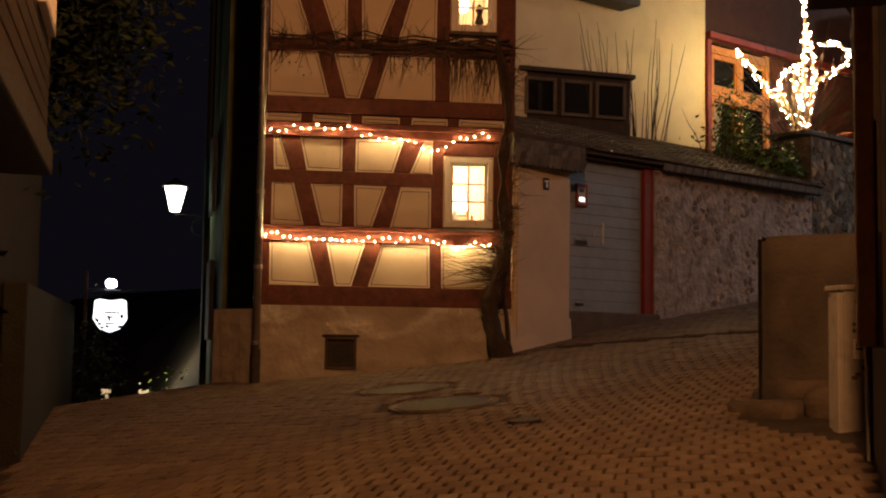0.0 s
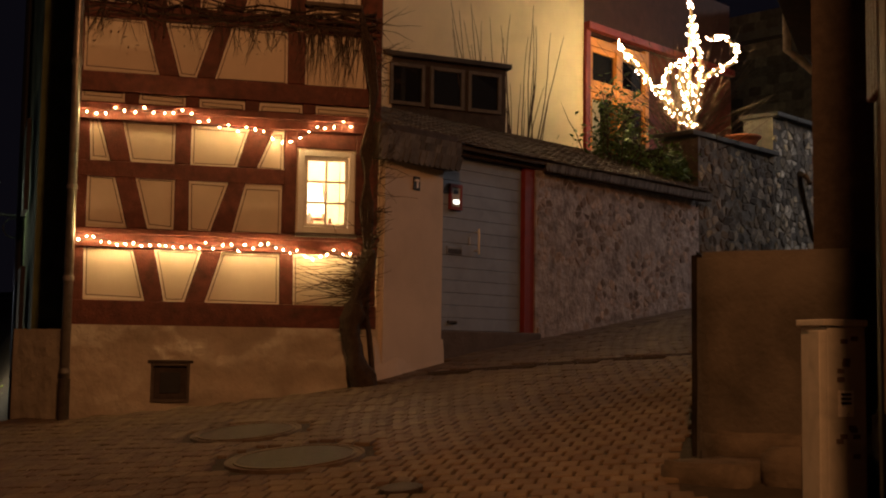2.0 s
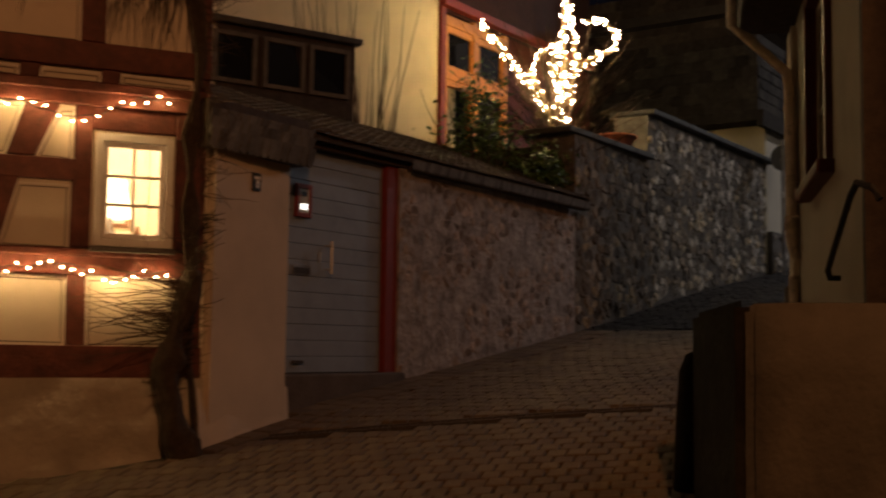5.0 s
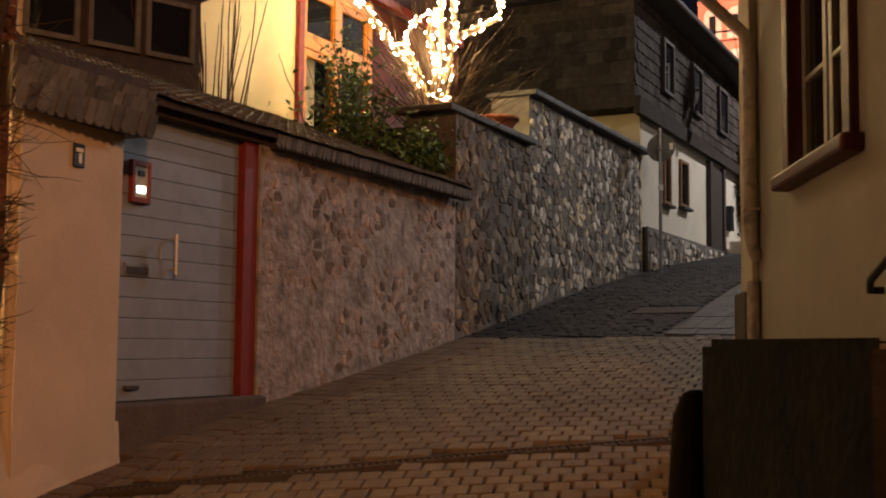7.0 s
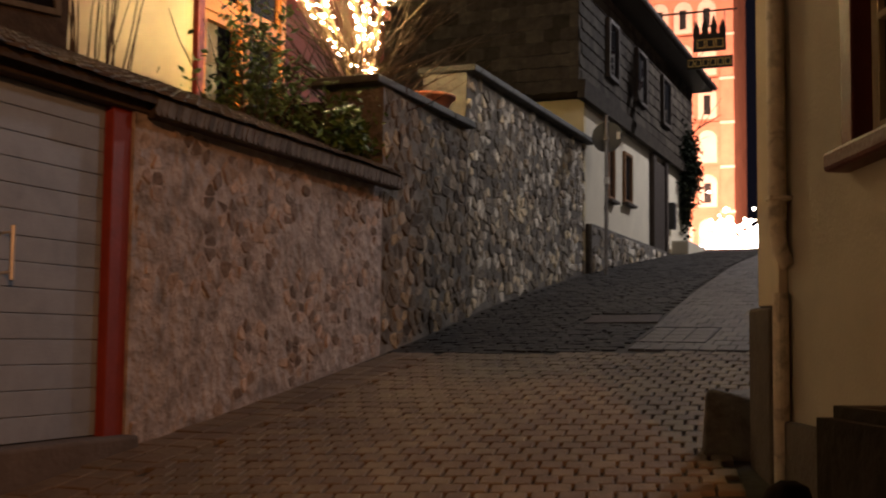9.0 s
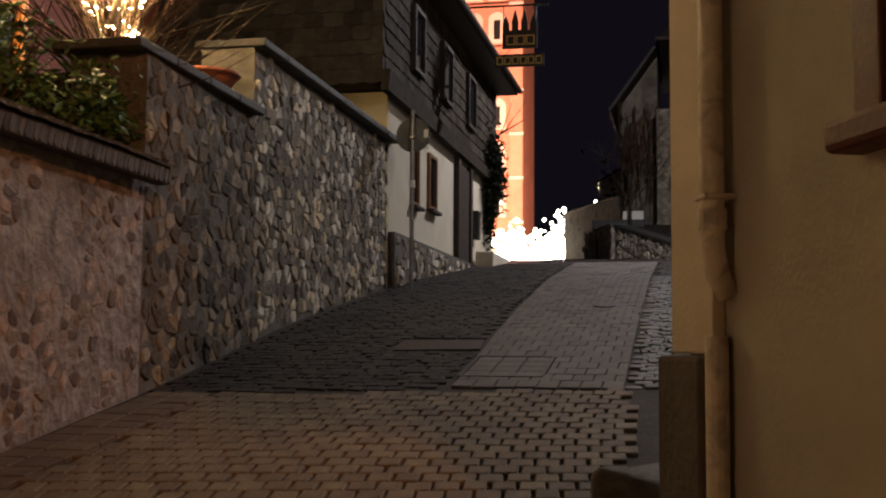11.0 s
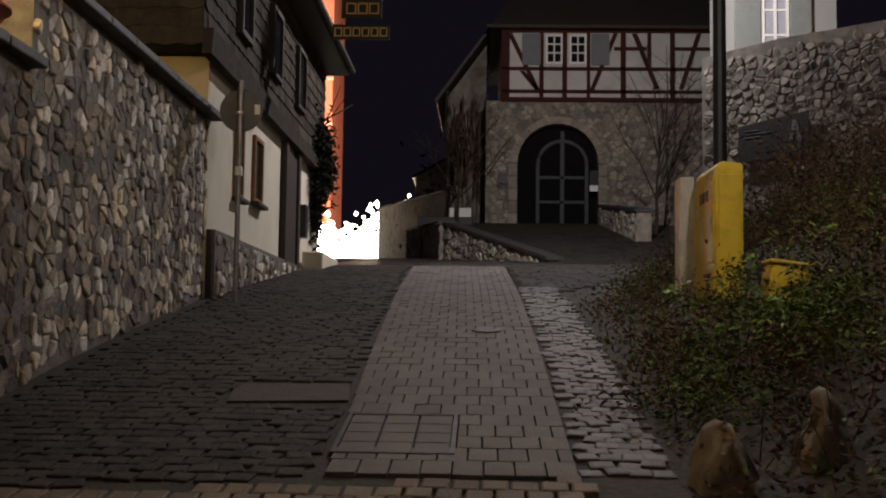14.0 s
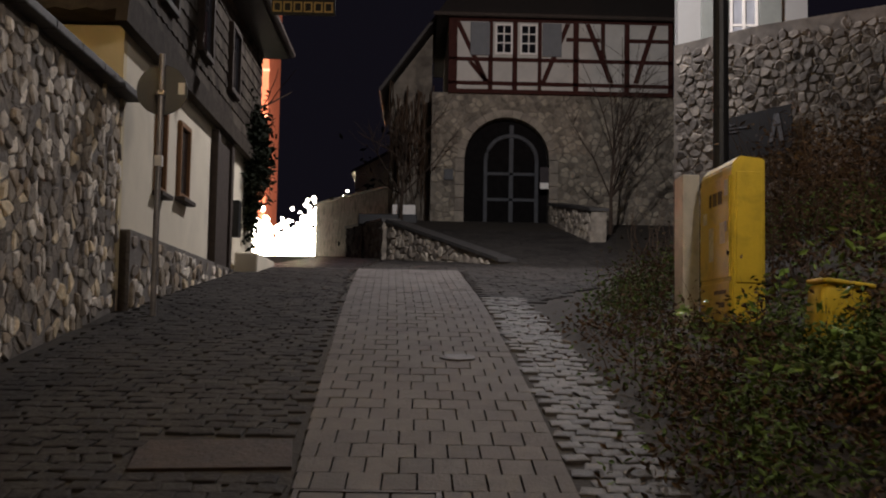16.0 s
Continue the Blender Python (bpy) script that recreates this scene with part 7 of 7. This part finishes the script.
class BlockField:
    """Collects blocks: those in a stretch of the plan become parts, the rest one mesh."""

    def add(self, vs, fs):
        cx, cy = sum(v[0] for v in vs) / len(vs), sum(v[1] for v in vs) / len(vs)
        s = self.stretch
        if s and self.made < 300 and s[0] < cx < s[1] and s[2] < cy < s[3]:
            me = bpy.data.meshes.new(self.name)
            me.from_pydata(vs, [], fs)
            me.materials.append(self.single)
            shared(self.name, me, self.parent)
            self.made += 1
            return
        k = len(self.vs)
        self.vs += vs
        self.fs += [tuple(i + k for i in f) for f in fs]

    def done(self):
        if not self.vs:
            return None
        ob = pydata(self.name + "_rest", self.vs, self.fs, self.joined, self.parent)
        ob["kind"] = "stuff"
        return ob


def Field(parent, single, joined, stretch=None, name="paver"):
    f = BlockField()
    f.parent, f.single, f.joined, f.stretch, f.name = parent, single, joined, stretch, name
    f.vs, f.fs, f.made = [], [], 0
    return f


def bed(name, label):
    ob = thing(name, Matrix.Identity(4), label, "paving", kind="structure")
    return ob


rng = random.Random(101)
lane = Field(bed("road", "worn brown concrete block paving with wide open joints"), PAVERO, PAVER, (8.4, 11.4, 6.8, 9.3))
PITCH, WIDE = 0.165, 0.14
R0 = 17.0
rows = int(R0 * 1.75 / PITCH)
for i in range(-34, rows):
    a0 = math.pi * 0.5 + i * PITCH / R0 - 0.01
    for j in range(-70, 92):
        r0 = R0 + j * WIDE + (i % 2) * WIDE / 2
        rm, am = r0 + WIDE / 2, a0 + 0.5 * PITCH / R0
        cx, cy = CENTRE.x + rm * math.cos(am), CENTRE.y + rm * math.sin(am)
        if not inside(LANE, cx, cy) or any(math.hypot(cx - hx, cy - hy) < hr + 0.07 for hx, hy, hr in HOLES):
            continue
        s = (Vector((cx, cy, 0)) - A).dot(side_way)
        if abs(s) < 0.14 and 0 < (Vector((cx, cy, 0)) - A).dot(d) < L:
            continue
        if cy > 10.40 and cx > 9.4:
            continue
        g1, g2 = 0.005 + rng.uniform(0, 0.009), 0.003
        c = []
        for rr, aa in ((r0 + g1, a0 + g2 / R0), (r0 + WIDE - g1, a0 + g2 / R0), (r0 + WIDE - g1, a0 + (PITCH - g2) / R0), (r0 + g1, a0 + (PITCH - g2) / R0)):
            c.append((CENTRE.x + rr * math.cos(aa), CENTRE.y + rr * math.sin(aa)))
        vs, fs = paver(c, 0.012 + rng.uniform(-0.004, 0.004), rng)
        lane.add(vs, [tuple(reversed(f)) for f in fs])
lane.done()

gut = Field(bed("gutter", "band of longer blocks along the foot of the wall"), PAVERO, PAVER, (9, 17, 10, 11.2))
for k in range(34):
    x0 = 9.5 + k * 0.2
    for y0, y1 in ((10.42, 10.63), (10.65, 10.86)):
        if x0 < 10.6 and y1 > 10.64:
            continue
        vs, fs = paver([(x0 + 0.006, y0), (x0 + 0.194, y0), (x0 + 0.194, y1), (x0 + 0.006, y1)], 0.02 + rng.uniform(-0.004, 0.004), rng)
        gut.add(vs, fs)
gut.done()

stripf = Field(bed("pavement", "pale grey block path running up the middle of the lane"), mat("grey_strip_single", (0.128, 0.113, 0.102), 0.85, 0.15, 5, 0.4, 55, per_object=0.14, stain=0.2, stain_scale=0.9), STRIP, (16.5, 24.0, 7.4, 9.2))
for i in range(58):
    x0 = 16.72 + i * 0.26
    yl, yr = 8.74 + (x0 - 16.7) * 0.032, 7.50 + (x0 - 16.7) * 0.006
    n = 8
    w = (yl - yr) / n
    for j in range(-1, n):
        a, b = max(yr, yr + (j + 0.5 * (i % 2)) * w), min(yl, yr + (j + 1 + 0.5 * (i % 2)) * w)
        if b - a < 0.03:
            continue
        if 17.09 < x0 < 17.78:
            a, b = (a, min(b, 8.11)) if a < 8.11 else (max(a, 8.77), b)
            if b - a < 0.02:
                continue
        vs, fs = paver([(x0 + 0.0015, a + 0.004), (x0 + 0.2585, a + 0.004), (x0 + 0.2585, b - 0.004), (x0 + 0.0015, b - 0.004)], 0.010 + rng.uniform(-0.001, 0.001), rng, edge=0.004, rim=0.003)
        stripf.add(vs, fs)
stripf.done()


def setts(field, poly, size, seed, h=0.003, lift=0.004):
    rg = random.Random(seed)
    xs, ys = [p[0] for p in poly], [p[1] for p in poly]
    for i in range(int((max(xs) - min(xs)) / size)):
        for j in range(int((max(ys) - min(ys)) / size)):
            x, y = min(xs) + (i + 0.5 + rg.uniform(-0.12, 0.12)) * size, min(ys) + (j + 0.5 + 0.4 * (i % 2) + rg.uniform(-0.12, 0.12)) * size
            if not inside(poly, x, y) or (abs(x - 18.6) < 0.3 and abs(y - 9.22) < 0.42):
                continue
            a, b = size * rg.uniform(0.44, 0.50), size * rg.uniform(0.44, 0.50)
            t = rg.uniform(-0.25, 0.25)
            c = [(x + sx * a * math.cos(t) - sy * b * math.sin(t), y + sx * a * math.sin(t) + sy * b * math.cos(t)) for sx, sy in ((-1, -1), (1, -1), (1, 1), (-1, 1))]
            vs, fs = paver(c, lift + rg.uniform(-h, h), rg, edge=0.018, rim=0.004)
            field.add(vs, fs)
    field.done()


setts(Field(bed("cobbles", "dark uneven basalt cobbles beside the retaining wall"), SETTO, SETT, (16.3, 20.5, 8.7, 10.2), name="sett"), [(16.3, 10.95), (16.72, 8.8), (32, 9.3), (32, 10.9)], 0.14, 111)
setts(Field(bed("cobbles", "dark basalt cobbles spreading towards the forecourt"), SETT, SETT, name="sett"), [(25.0, 7.5), (31.5, 7.5), (31.7, 9.2), (44, 9.0), (44, 3.0), (30, 5.2), (25, 7.1)], 0.19, 112)
setts(Field(bed("gutter", "pale worn gutter setts along the planted edge"), SETTLO, SETTL, (16.5, 26.5, 6.5, 8.0), name="sett"), [(16.8, 7.46), (16.8, 7.05), (21, 7.0), (26, 7.1), (26, 7.5)], 0.125, 113, 0.009)
setts(Field(bed("cobbles", "wet dark cobbles of the lane beyond the crest"), WETSETT, WETSETT, name="sett"), [(32, 10.8), (32, 9.2), (44, 9.2), (44, 11.0)], 0.2, 114)
